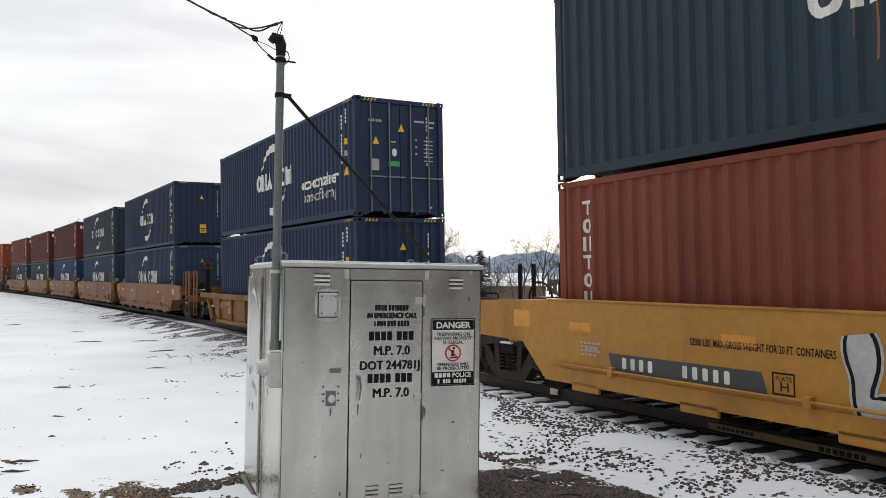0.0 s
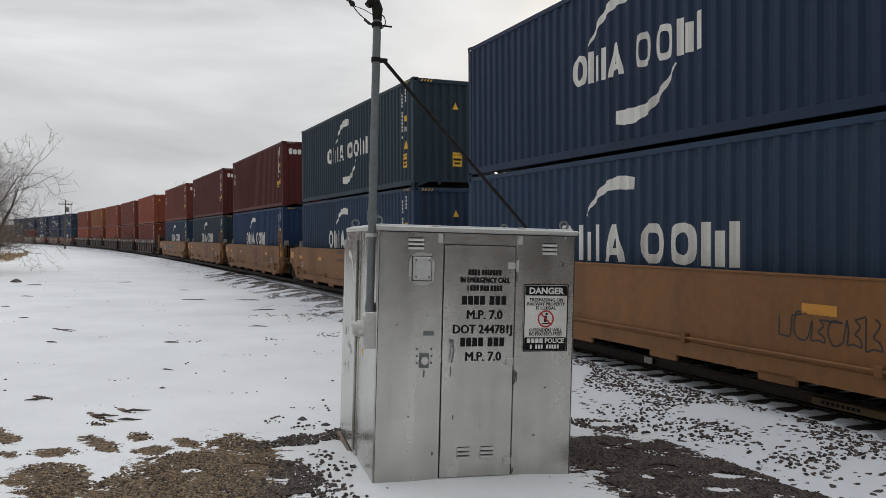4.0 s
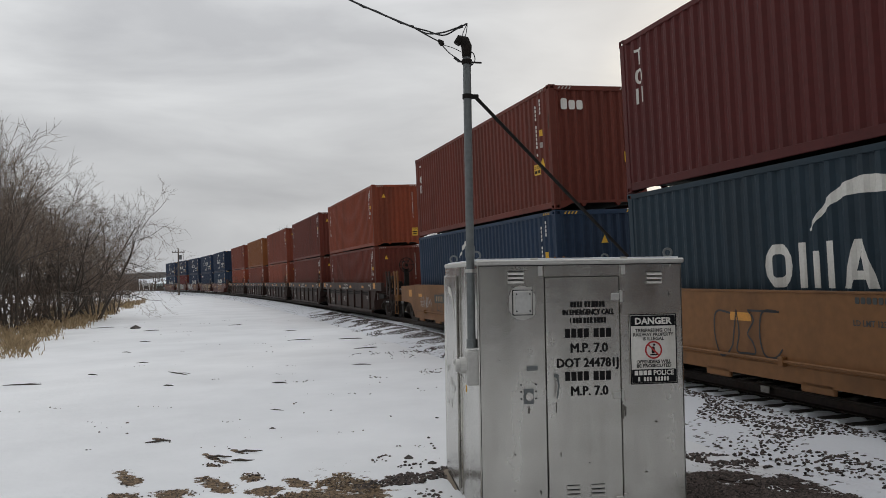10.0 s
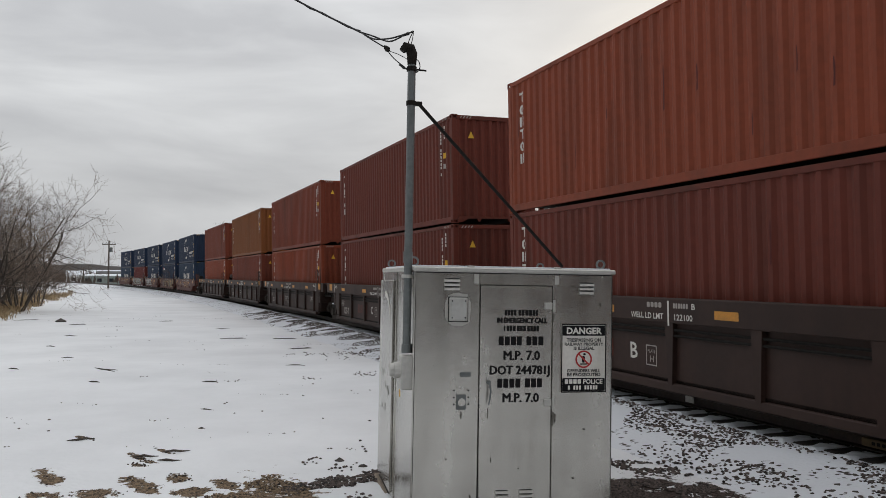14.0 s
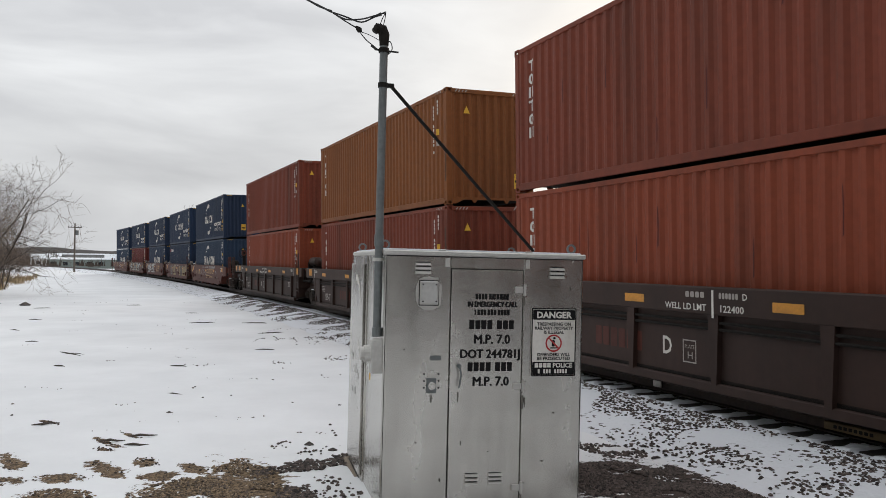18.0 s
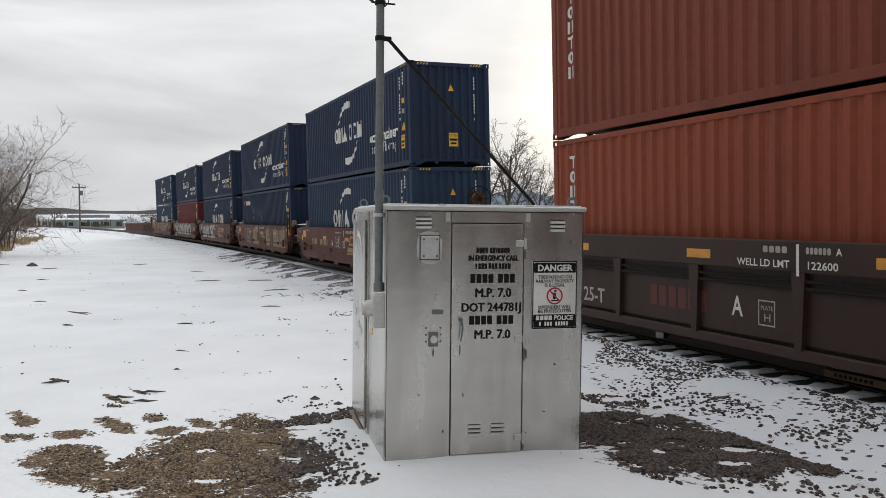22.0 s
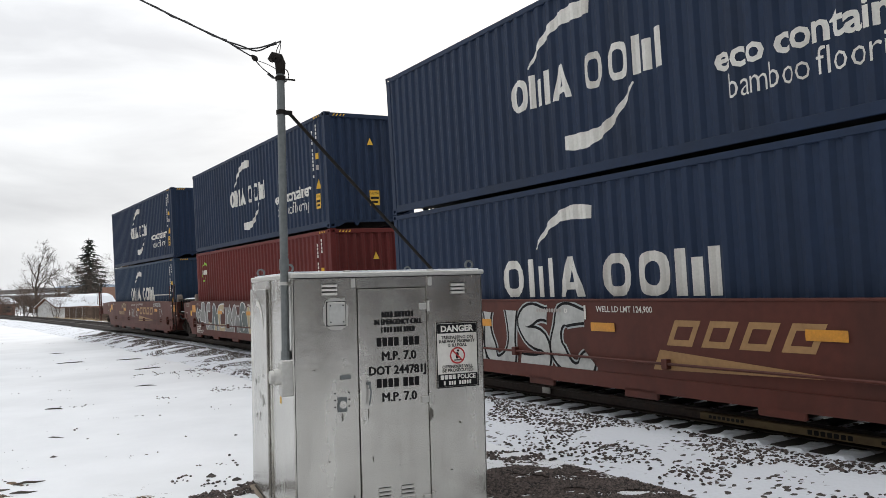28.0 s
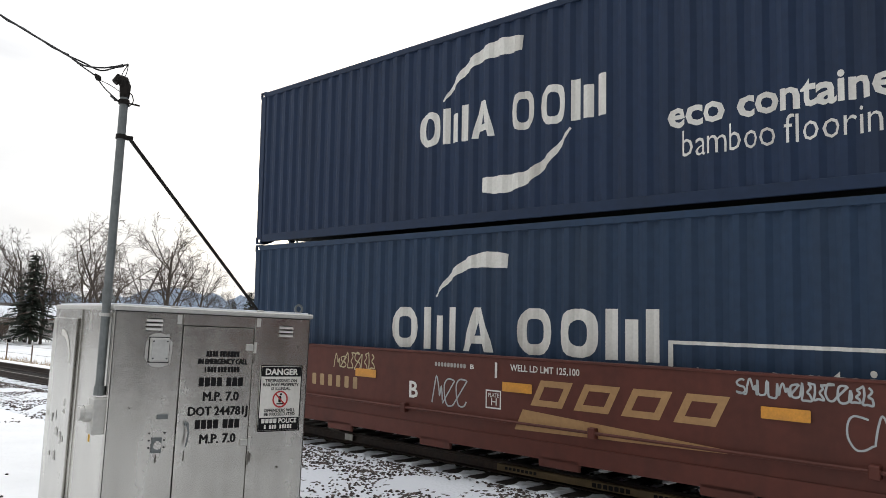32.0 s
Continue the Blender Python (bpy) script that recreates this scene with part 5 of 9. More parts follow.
def joint_end(car, sgn, mat, lead, kind):
    """The end over a shared truck: bolster arm, open walkway on posts, guides, braces and hoses."""
    m = pose(0, 0, 0, 0, 0, 0 if sgn > 0 else 180)
    near = m if sgn > 0 else m @ Matrix.Diagonal((1, -1, 1, 1))
    part("end_arm", kept("end_arm", lambda: Shape().block(6.4, 7.45, -0.9, 0.9, 0.74, 1.02, 0.03).block(6.35, 6.55, -1.42, 1.42, 0.7, 1.46, 0.02)), mat, car, at=m)
    part("end_grating", kept("end_grating", lambda: grating(6.55, 7.72, -1.22, 1.22, 1.56)), IRON, car, "open steel walkway", m)
    for y in (-1.15, 1.15):
        for x in (6.62, 6.98, 7.34, 7.66):
            part("grating_post", kept("grating_post", lambda: Shape().block(-0.03, 0.03, -0.02, 0.02, 1.02, 1.52, 0.006)), IRON, car, at=m @ pose(x, y, 0))
        part("shelf_beam", kept("shelf_beam", lambda: Shape().block(6.55, 7.70, -0.06, 0.06, 0.98, 1.06, 0.012)), IRON, car, at=m @ pose(0, y, 0))
        if kind == "brown":
            continue
        part("stop_block", kept("stop_block", lambda: Shape().prism([(-0.14, 0), (0.14, 0), (0.10, 0.24), (-0.04, 0.28), (-0.08, 0.16)], -0.09, 0.09)), GUIDE_PAINT, car, "pale container guide block", m @ pose(6.40, y, 1.47))
        part("corner_gusset", kept("corner_gusset", lambda: Shape().prism([(6.5, 0.62), (6.62, 0.50), (7.10, 0.86), (7.15, 1.02), (7.0, 1.02)], -0.04, 0.04)), mat, car, at=m @ pose(0, y * 1.2, 0))
    if kind == "oxide":
        part("snow_patch", kept("joint_snow", lambda: snow_lump(6.85, 7.45, -1.12, -0.55, 1.558, 2.2, 0.05)), SNOW_CAP, car, "snow on the end walkway", near)
        part("snow_patch", kept("joint_snow_low", lambda: snow_lump(6.75, 7.30, -1.22, -1.08, 1.062, 4.1, 0.05)), SNOW_CAP, car, "snow on the shelf beam", near)
    if kind != "brown":
        part("brake_hose", kept(("brake_hose", kind == "oxide"), lambda: rod([(5.2, -1.53, 0.74 if kind == "oxide" else 0.62), (6.1, -1.53, 0.78 if kind == "oxide" else 0.60), (6.45, -1.53, 0.72), (6.85, -1.5, 0.98), (7.1, -1.42, 1.02), (7.35, -1.3, 0.95)], 0.022, 7)), mat, car, at=near)
        part("brake_hose", kept("brake_hose_two", lambda: rod([(6.6, -1.30, 1.30), (6.95, -1.34, 1.12), (7.2, -1.34, 0.84), (7.5, -1.28, 0.80), (7.75, -1.2, 1.02)], 0.026, 7)), CABLE, car, at=near)
    if kind == "brown" and not lead:
        part("brake_pipe", kept("joint_pipe", lambda: rod([(6.6, -0.85, 1.62), (6.8, -0.9, 1.74), (7.2, -0.9, 1.75), (7.45, -0.8, 1.66), (7.6, -0.8, 1.60)], 0.018)), IRON, car, at=near)
    part("brake_rigging", kept("brake_rigging", lambda: Shape().block(6.7, 7.3, -0.7, -0.45, 1.03, 1.24, 0.04).disc((7.0, -0.85, 1.16), (0, 1, 0), 0.12, 0.22, 14).tube([(6.6, -0.3, 1.2), (7.6, -0.35, 1.16)], 0.03, 7)), IRON, car, at=near)
    if kind != "brown":
        part("pipe_saddle", kept("pipe_saddle", lambda: Shape().block(5.62, 5.80, -1.57, -1.47, 0.42, 0.74, 0.03)), mat, car, at=near @ pose(0, 0, 0.13 if kind == "oxide" else 0))
    if lead:
        for y in (-1.5, 1.5):
            part("ladder", kept("car_ladder", end_ladder), IRON if kind == "oxide" else mat, car, "side ladder with a stirrup", m @ pose(6.80, y, 0, 0, 0, 0 if y < 0 else 180))
            for x in (6.52, 7.08):
                part("grab_iron", kept("ladder_grab", lambda: Shape().tube([(0, 0, 1.55), (0, -0.07, 1.58), (0, -0.07, 2.10), (0, 0, 2.13)], 0.013, 6)), mat, car, at=m @ pose(x, y, 0, 0, 0, 0 if y < 0 else 180))


def well_car(i, kind, lead, trail, label, group):
    """One well unit. lead, trail: 'joint', 'coupler' or 'brake'."""
    s = UNIT_S[i]
    mat = {"yellow": CAR_YELLOW, "ribbed": CAR_RUSTY, "tan": CAR_ORANGE, "brown": CAR_BROWN, "oxide": CAR_OXIDE}[kind]
    car = thing("well_car", label, "rail car", group)
    e1 = 8.2 if lead != "joint" else (7.45 if kind == "brown" else 7.18)
    e0 = 8.2 if trail != "joint" else (7.45 if kind == "brown" else 7.18)
    for y in (-1, 1):
        ya, yb = sorted((y * 1.42, y * 1.478))
        if kind in ("brown", "ribbed"):
            top = 1.57 if kind == "brown" else 1.22
            low = 1.20 if kind == "brown" else 1.04
            part("top_chord", kept(("chord", kind, e0, e1, y), lambda: Shape().block(-e0, e1, min(y * 1.36, y * 1.49), max(y * 1.36, y * 1.49), low, top, 0.015)), mat, car)
            part("side_plate", kept(("web", kind, y), lambda: Shape().prism([(-6.75, low), (6.75, low), (5.95, 0.22), (-5.95, 0.22)], *sorted((y * 1.36, y * 1.40)))), mat, car)
            part("bottom_chord", kept(("chord_low", kind, y), lambda: Shape().block(-6.0, 6.0, min(y * 1.36, y * 1.46), max(y * 1.36, y * 1.46), 0.17, 0.30, 0.012)), mat, car)
            n = 7 if kind == "brown" else 8
            for k in range(n):
                x = -5.5 + 11.0 * k / (n - 1)
                part("rib", kept(("rib", kind, y), lambda: Shape().prism([(-0.10, low), (0.10, low), (0.05, 0.28), (-0.05, 0.28)] if kind == "brown" else [(-0.05, low), (0.05, low), (0.05, 0.28), (-0.05, 0.28)], *sorted((y * 1.39, y * 1.475)))), mat, car, at=pose(x, 0, 0))
            if kind == "brown":
                for k in range(n - 1):
                    x = -5.5 + 11.0 * (k + 0.5) / (n - 1)
                    part("pipe", kept(("short_pipe", y), lambda: Shape().tube([(-0.85, y * 1.44, 1.10), (0.85, y * 1.44, 1.10)], 0.022, 6)), IRON, car, at=pose(x, 0, 0))
                    part("pipe", kept(("short_pipe", y), lambda: None), IRON, car, at=pose(x, 0, -0.09))
            else:
                for sx in (-1, 1):
                    part("end_brace", kept(("brace", y, sx), lambda: Shape().prism([(sx * 6.6, 0.30), (sx * 6.75, 0.30), (sx * 7.3, 1.04), (sx * 7.15, 1.04)], *sorted((y * 1.38, y * 1.47)))), mat, car)
        else:
            outline = [(-e0, 1.43), (-6.1, 1.49), (6.1, 1.49), (e1, 1.43), (e1, 0.85), (6.75, 0.82), (6.2, 0.32), (-6.2, 0.32), (-6.75, 0.82), (-e0, 0.85)]
            part("side_plate", kept(("plate", e0, e1, y), lambda: Shape().prism(outline, ya, yb)), mat, car)
            part("top_flange", kept(("flange", e0, e1, y), lambda: Shape().block(-6.1, 6.1, min(y * 1.36, y * 1.492), max(y * 1.36, y * 1.492), 1.475, 1.505, 0.006)), mat, car)
            part("bottom_ledge", kept(("ledge", y), lambda: Shape().prism([(-6.15, 0.29), (6.15, 0.29), (6.05, 0.50), (-6.05, 0.50)], *sorted((y * 1.40, y * 1.50)))), mat, car)
            for x in (-5.2, -3.1, -1.0, 1.1, 3.2, 5.3):
                part("foot_tab", kept(("tab", y), lambda: Shape().block(-0.30, 0.30, min(y * 1.44, y * 1.50), max(y * 1.44, y * 1.50), 0.20, 0.34, 0.02)), mat, car, at=pose(x, 0, 0))
            part("train_pipe", kept(("train_pipe", y), lambda: Shape().tube([(-5.9, y * 1.53, 0.56), (5.9, y * 1.53, 0.56)], 0.02, 6)), mat, car, at=pose(0, 0, 0.13 if kind == "oxide" else 0))
            for x in (-4.6, -1.6, 1.6, 4.6):
                part("pipe_clip", kept(("clip", y), lambda: Shape().block(-0.05, 0.05, min(y * 1.47, y * 1.56), max(y * 1.47, y * 1.56), 0.49, 0.62, 0.01)), mat, car, at=pose(x, 0, 0.13 if kind == "oxide" else 0))
    part("well_floor", kept("well_floor", lambda: Shape().block(-6.2, 6.2, -1.40, -1.0, 0.29, 0.36, 0.01).block(-6.2, 6.2, 1.0, 1.40, 0.29, 0.36, 0.01).block(-6.2, -5.6, -1.0, 1.0, 0.29, 0.36, 0.01).block(5.6, 6.2, -1.0, 1.0, 0.29, 0.36, 0.01).block(-0.4, 0.4, -1.0, 1.0, 0.29, 0.36, 0.01)), IRON, car)
    for sgn, end in ((1, lead), (-1, trail)):
        part("bulkhead", kept(("bulkhead", sgn), lambda: Shape().box(sgn * 6.28, sgn * 6.34, -1.41, 1.41, 0.32, 1.35)), mat, car)
        if end == "joint":
            joint_end(car, sgn, mat, sgn > 0, kind)
        else:
            coupler_end(car, sgn, mat, end == "brake", 1.1)
    return rides(car, s), car


def unit_marks(car, kind, i):
    """Reflectors, load lines and stencils on the side towards the camera."""
    y = -1.496 if kind in ("brown", "ribbed") else -1.482
    refl = kept("reflector", lambda: flat([rounded(-0.24, 0.24, -0.06, 0.06, 0.01)]))
    big = kept("reflector_big", lambda: flat([rounded(-0.22, 0.22, -0.13, 0.13, 0.01)]))
    zr = 1.36 if kind == "brown" else 1.12
    if kind != "ribbed":
        for x in (-4.7, -1.7, 1.3, 4.3) if kind == "brown" else ((-2.5, 0.45, 3.8) if kind == "oxide" else ((-5.3, -2.5, 3.8) if kind == "tan" else (-5.3, -2.5, 0.45, 3.8))):
            on_side(refl, REFLECTOR, car, "amber reflector strip", "reflector", y - 0.012 if kind == "oxide" else y, pose(x, 0, zr))
        for x in (-5.78 if kind == "oxide" else -6.75, 6.85):
            on_side(big, REFLECTOR, car, "amber reflector plate", "reflector", y, pose(x, 0, zr + (0.10 if kind == "oxide" else 0.06)))
    lines = kept("stencil_lines", lambda: flat([rounded(0.09 * j + 0.01 * (k % 2), 0.09 * j + 0.07, -0.055 * k - 0.030, -0.055 * k, 0.004) for k in range(4) for j in range(5 - k % 2)]))
    if kind != "oxide":
        stuff_side(lines, GREY_TEXT, car, "faded stencil lines", "stencil", y if kind != "brown" else -1.404, pose(-5.3, 0, 0.92))
        stuff_side(lines, GREY_TEXT, car, "faded stencil lines", "stencil", y if kind != "brown" else -1.404, pose(4.7, 0, 0.92))


def stencil(car, rows, mat, y=-1.484, label="painted lettering"):
    part("lettering", words(rows), mat, car, label, pose(0, y, 0))


# ---- the consist, from the front ----
P5 = "articulated five-unit well car"
TAN = "tan well car unit of an articulated set, smooth dusty sides"
BRN = "dark brown ribbed well car unit of an articulated set"
OXI = "oxide red well car unit with graffiti on its smooth sides"
CARS = [
    ("yellow", "coupler", "coupler", "golden yellow well car with smooth sides and a dark number panel", "well cars"),
    ("ribbed", "coupler", "coupler", "weathered yellow well car with ribbed sides", "well cars"),
    ("tan", "brake", "joint", TAN, "tan well car units"), ("tan", "joint", "joint", TAN, "tan well car units"), ("tan", "joint", "joint", TAN, "tan well car units"),
    ("tan", "joint", "joint", TAN, "tan well car units"), ("tan", "joint", "coupler", TAN, "tan well car units"),
    ("brown", "brake", "joint", BRN, "brown well car units"), ("brown", "joint", "joint", BRN, "brown well car units"), ("brown", "joint", "joint", BRN, "brown well car units"),
    ("brown", "joint", "joint", BRN, "brown well car units"), ("brown", "joint", "coupler", BRN, "brown well car units"),
    ("oxide", "brake", "joint", OXI, "oxide red well car units"), ("oxide", "joint", "joint", OXI, "oxide red well car units"), ("oxide", "joint", "joint", OXI, "oxide red well car units"),
    ("oxide", "joint", "joint", OXI, "oxide red well car units"), ("oxide", "joint", "coupler", OXI, "oxide red well car units"),
]
UNITS = []
for i, (kind, lead, trail, label, group) in enumerate(CARS):
    _, car = well_car(i, kind, lead, trail, label, group)
    unit_marks(car, kind, i)
    UNITS.append(car)
    if lead != "joint":
        truck(UNIT_S[i] + 7.77, False)
    if trail == "joint":
        truck((UNIT_S[i] + UNIT_S[i + 1]) / 2, True)
    else:
        truck(UNIT_S[i] - 7.77, False)

NB = "dark navy corrugated steel container, white logo and slogan"
NP = "dark navy corrugated steel container with white logo"
SB = "faded blue corrugated steel container with large white logo"
GB = "slate blue weathered corrugated steel container with white logo"
MR = "maroon corrugated steel container with white name blocks"
OR = "orange-red corrugated steel container with upright white name"
BR = "brick red corrugated steel container with upright white name"
RR = "dull rust red corrugated steel container with upright white name"
AM = "amber brown corrugated steel container with upright white name"
TRI, TEX = upright_name(6, -5.44, 2.58, 0.265, 0.20), upright_name(3, -5.45, 2.60, 0.36, 0.24)
FULL, BARE = plates(), plates(False)
RED_FULL, RED_BARE, MAROON_FULL = plates(True, False, "red"), plates(False, False, "red"), plates(True, True, "maroon")


def scraped(seed, count, mat):
    """Thin upright scrapes in the paint, on the crests of the corrugation."""
    def mark(box, h, end_at, mat_):
        rng = random.Random(seed)
        p = SIDE_LEN / SIDE_N
        for k in range(count):
            x = -SIDE_LEN / 2 + (rng.randrange(SIDE_N) + 0.13 + rng.uniform(-0.06, 0.06)) * p
            z, l, w = rng.uniform(0.3, 1.9), rng.uniform(0.12, 0.75), rng.uniform(0.008, 0.022)
            ring = [(x - w, z), (x + w * 0.6, z + 0.02), (x + w, z + l * 0.6), (x + w * 0.2, z + l), (x - w * 0.6, z + l * 0.9), (x - w * 0.4, z + l * 0.4)]
            part("paint_scrape", conform(flat([ring])), mat, box)
    return mark


LOADS = [
    # lower: paint, label, marks; upper: the same
    ((BRICK_RED, BR, (TRI, RED_BARE, scraped(8, 10, CAR_RUSTY))), (SLATE_BLUE, GB, (brand_top(False), BARE, scraped(9, 8, CAR_RUSTY)))),
    ((NAVY, NP, (brand_low(), BARE)), (NAVY, "dark navy container with grey door bars and white slogan", (brand_top(), plates(False, True), door_plates))),
    ((STEEL_BLUE, SB, (brand_low(), BARE)), (NAVY, NP, (brand_top(False), FULL))),
    ((STEEL_BLUE, SB, (brand_low(), BARE)), (SLATE_BLUE, GB, (brand_top(False, 0.0, 2.32), FULL))),
    ((BRIGHT_BLUE, "bright blue corrugated steel container with large white logo", (brand_low(), BARE)), (MAROON, MR, (TEX, end_name(), MAROON_FULL))),
    ((SLATE_BLUE, GB, (brand_low(), BARE)), (MAROON, MR, (TEX, end_name(), MAROON_FULL))),
    ((STEEL_BLUE, SB, (brand_low(), BARE)), (RUST_RED, "rust red corrugated steel container with white name blocks", (TEX, end_name(), MAROON_FULL))),
    ((RUST_RED, RR, (TRI, RED_BARE, scraped(11, 9, MAROON))), (ORANGE_RED, OR, (TRI, RED_FULL, scraped(12, 10, MAROON)))),
    ((RUST_RED, RR, (TRI, RED_BARE)), (RUST_RED, RR, (TRI, RED_FULL))),
    ((ORANGE_RED, OR, (TRI, RED_BARE, scraped(13, 9, MAROON))), (BRICK_RED, BR, (TRI, RED_BARE, scraped(14, 9, MAROON)))),
    ((BRICK_RED, BR, (TRI, RED_BARE)), (AMBER, AM, (TRI, RED_FULL))),
    ((ORANGE_RED, OR, (TRI, RED_BARE)), (BRICK_RED, BR, (TRI, RED_BARE))),
    ((STEEL_BLUE, SB, (brand_low(), FULL)), (NAVY, NB, (brand_top(), FULL))),
    ((NAVY, "dark navy corrugated steel container with small white name", (short_logo, BARE, scraped(5, 16, GREY_TEXT))), (NAVY, NB, (brand_top(True, 0.0, 2.32), FULL))),
    ((NAVY, NP, (brand_low(), BARE)), (NAVY, NB, (brand_top(), FULL))),
    ((CRIMSON, "crimson corrugated steel container with small lime green logo", (round_logo, BARE)), (NAVY, NB, (brand_top(), FULL))),
    ((STEEL_BLUE, SB, (brand_low(True), BARE)), (NAVY, NB, (brand_top(), FULL))),
]
for i, pair in enumerate(LOADS):
    for level, (mat, label, marks) in enumerate(pair):
        container(UNIT_S[i], level, mat, label, marks, doors_lead=(i == 1 and level == 1))


# ---- lettering, plain brand shapes and graffiti on the cars ----
SILVER_PAINT = material("silver_spray", (0.46, 0.46, 0.44), 0.55, 0.2, 0.1, 14.0, 3.0, (0.26, 0.26, 0.25), 0.6, 0.0)
GOLD_SPRAY = material("dull_gold_spray", (0.30, 0.215, 0.095), 0.6, 0.0, 0.12, 14.0, 3.0, (0.16, 0.11, 0.05), 0.6, 0.0)
CREAM_SPRAY = material("cream_spray", (0.46, 0.38, 0.23), 0.6, 0.0, 0.1, 14.0, 3.0, (0.28, 0.22, 0.13), 0.5, 0.0)
DARK_SPRAY = material("dark_grey_spray", (0.030, 0.030, 0.032), 0.6, 0.0, 0.1, 14.0, 3.0, (0.055, 0.052, 0.05), 0.5, 0.0)
DULL_SILVER = material("dull_silver_spray", (0.22, 0.215, 0.205), 0.5, 0.25, 0.15, 9.0, 4.0, (0.34, 0.33, 0.31), 0.6, 0.0)
WHITE_SPRAY = material("chalky_white_spray", (0.62, 0.62, 0.60), 0.7, 0.0, 0.1, 14.0, 3.0, (0.40, 0.40, 0.39), 0.5, 0.0)
TEAL_SPRAY = material("grey_teal_spray", (0.11, 0.135, 0.13), 0.6, 0.0, 0.12, 14.0, 3.0, (0.20, 0.22, 0.21), 0.6, 0.0)
PALE_SPRAY = material("pale_grey_spray", (0.40, 0.42, 0.42), 0.6, 0.0, 0.1, 14.0, 3.0, (0.22, 0.23, 0.24), 0.6, 0.0)
GREEN_SPRAY = material("pale_green_spray", (0.32, 0.38, 0.25), 0.6, 0.0, 0.1)
WINE_SPRAY = material("wine_spray", (0.085, 0.018, 0.016), 0.6, 0.0, 0.12)
EMBLEM_GOLD = material("faded_gold_emblem", (0.36, 0.205, 0.085), 0.6, 0.0, 0.1, 14.0, 2.0, (0.24, 0.13, 0.055), 0.5, 0.0)
EMBLEM_RED = material("faded_red_emblem", (0.15, 0.030, 0.016), 0.6, 0.0, 0.1, 14.0, 2.0, (0.20, 0.06, 0.03), 0.5, 0.0)
PANEL_GREY = material("dark_grey_panel", (0.045, 0.050, 0.050), 0.6, 0.0, 0.1, 14.0, 2.0, (0.07, 0.06, 0.05), 0.5, 0.0)
TAN_TEXT = material("tan_marking", (0.36, 0.235, 0.115), 0.6, 0.0, 0.1, 14.0, 2.0, (0.22, 0.14, 0.08), 0.5, 0.0)

SIDE_Y = -1.482


def glyph_path(rng, x0, x1, z0, z1):
    """One fat looping stroke that fills its cell."""
    w, h = x1 - x0, z1 - z0
    shapes = (
        [(0.9, 0.95), (0.35, 0.98), (0.10, 0.75), (0.08, 0.35), (0.30, 0.05), (0.70, 0.02), (0.95, 0.2)],
        [(0.10, 1.0), (0.12, 0.55), (0.15, 0.15), (0.40, 0.02), (0.75, 0.08), (0.88, 0.40), (0.90, 0.98)],
        [(0.90, 0.92), (0.50, 1.0), (0.12, 0.80), (0.30, 0.55), (0.75, 0.45), (0.90, 0.20), (0.55, 0.0), (0.08, 0.10)],
        [(0.05, 0.02), (0.18, 0.60), (0.38, 0.98), (0.60, 0.55), (0.70, 0.30), (0.85, 0.65), (0.98, 0.02)],
        [(0.15, 0.98), (0.18, 0.50), (0.12, 0.02), (0.50, 0.06), (0.92, 0.02), (0.80, 0.30), (0.55, 0.45), (0.85, 0.75), (0.6, 0.98)],
    )
    pick = shapes[rng.randrange(len(shapes))]
    pts = [(x0 + w * (u + rng.uniform(-0.05, 0.05)), z0 + h * min(1.0, max(0.0, v + rng.uniform(-0.05, 0.05)))) for u, v in pick]
    out = []
    for i in range(len(pts) - 1):
        p0, p1, p2, p3 = (Vector(pts[max(0, min(len(pts) - 1, i + k))]) for k in (-1, 0, 1, 2))
        for k in range(4):
            t = k / 4
            out.append(tuple(0.5 * ((2 * p1) + (p2 - p0) * t + (2 * p0 - 5 * p1 + 4 * p2 - p3) * t * t + (3 * p1 - p0 - 3 * p2 + p3) * t ** 3)))
    return out + [pts[-1]]


def graffiti(car, seed, x0, x1, z0, z1, count, fills, edge, halo):
    """A painted piece of abstract fat strokes, each with an edge and a halo; never a word."""
    rng = random.Random(seed)
    step = (x1 - x0) / count
    for k in range(count):
        path = glyph_path(rng, x0 + k * step + 0.10, x0 + (k + 1) * step - 0.02, z0 + 0.14, z1 - 0.14)
        wide = min(0.26, step * 0.32)
        n = len(path)
        top = None
        for extra, mat, lift in ((0.14, halo, 0.0), (0.085, edge, 0.003), (0.0, fills[k % len(fills)], 0.006)):
            widths = [wide * (0.85 + 0.3 * math.sin(i * 0.7 + k)) + extra for i in range(n)]
            me = flat(clip_height(stroke(path, widths), 0.34, 1.47))
            top = part("graffiti_stroke", me, mat, top or car, "" if top else "spray-painted abstract stroke", pose(0, (SIDE_Y if top is None else 0) - (lift if top is None else 0.003), 0)) if top is None or lift < 0.005 else part("graffiti_stroke", me, mat, top.parent, "", pose(0, -0.006, 0))


def outlined(car, polygon, fill):
    """A filled shape with a dark shadow behind it and a pale line along its edge."""
    loop = list(polygon) + list(polygon[:2])
    ground = part("graffiti_shape", flat(clip_height(stroke(loop, [0.20] * len(loop)), 0.34, 1.47)), DARK_SPRAY, car, "spray-painted abstract shape", pose(0, SIDE_Y - 0.001, 0))
    part("shape_fill", flat([list(polygon)]), fill, ground, "", pose(0, -0.003, 0))
    part("shape_line", flat(clip_height(stroke(loop, [0.040] * len(loop)), 0.34, 1.47)), WHITE_SPRAY, ground, "", pose(0, -0.006, 0))


def clip_height(polys, lo, hi):
    return [[(x, min(hi, max(lo, z))) for x, z in poly] for poly in polys]


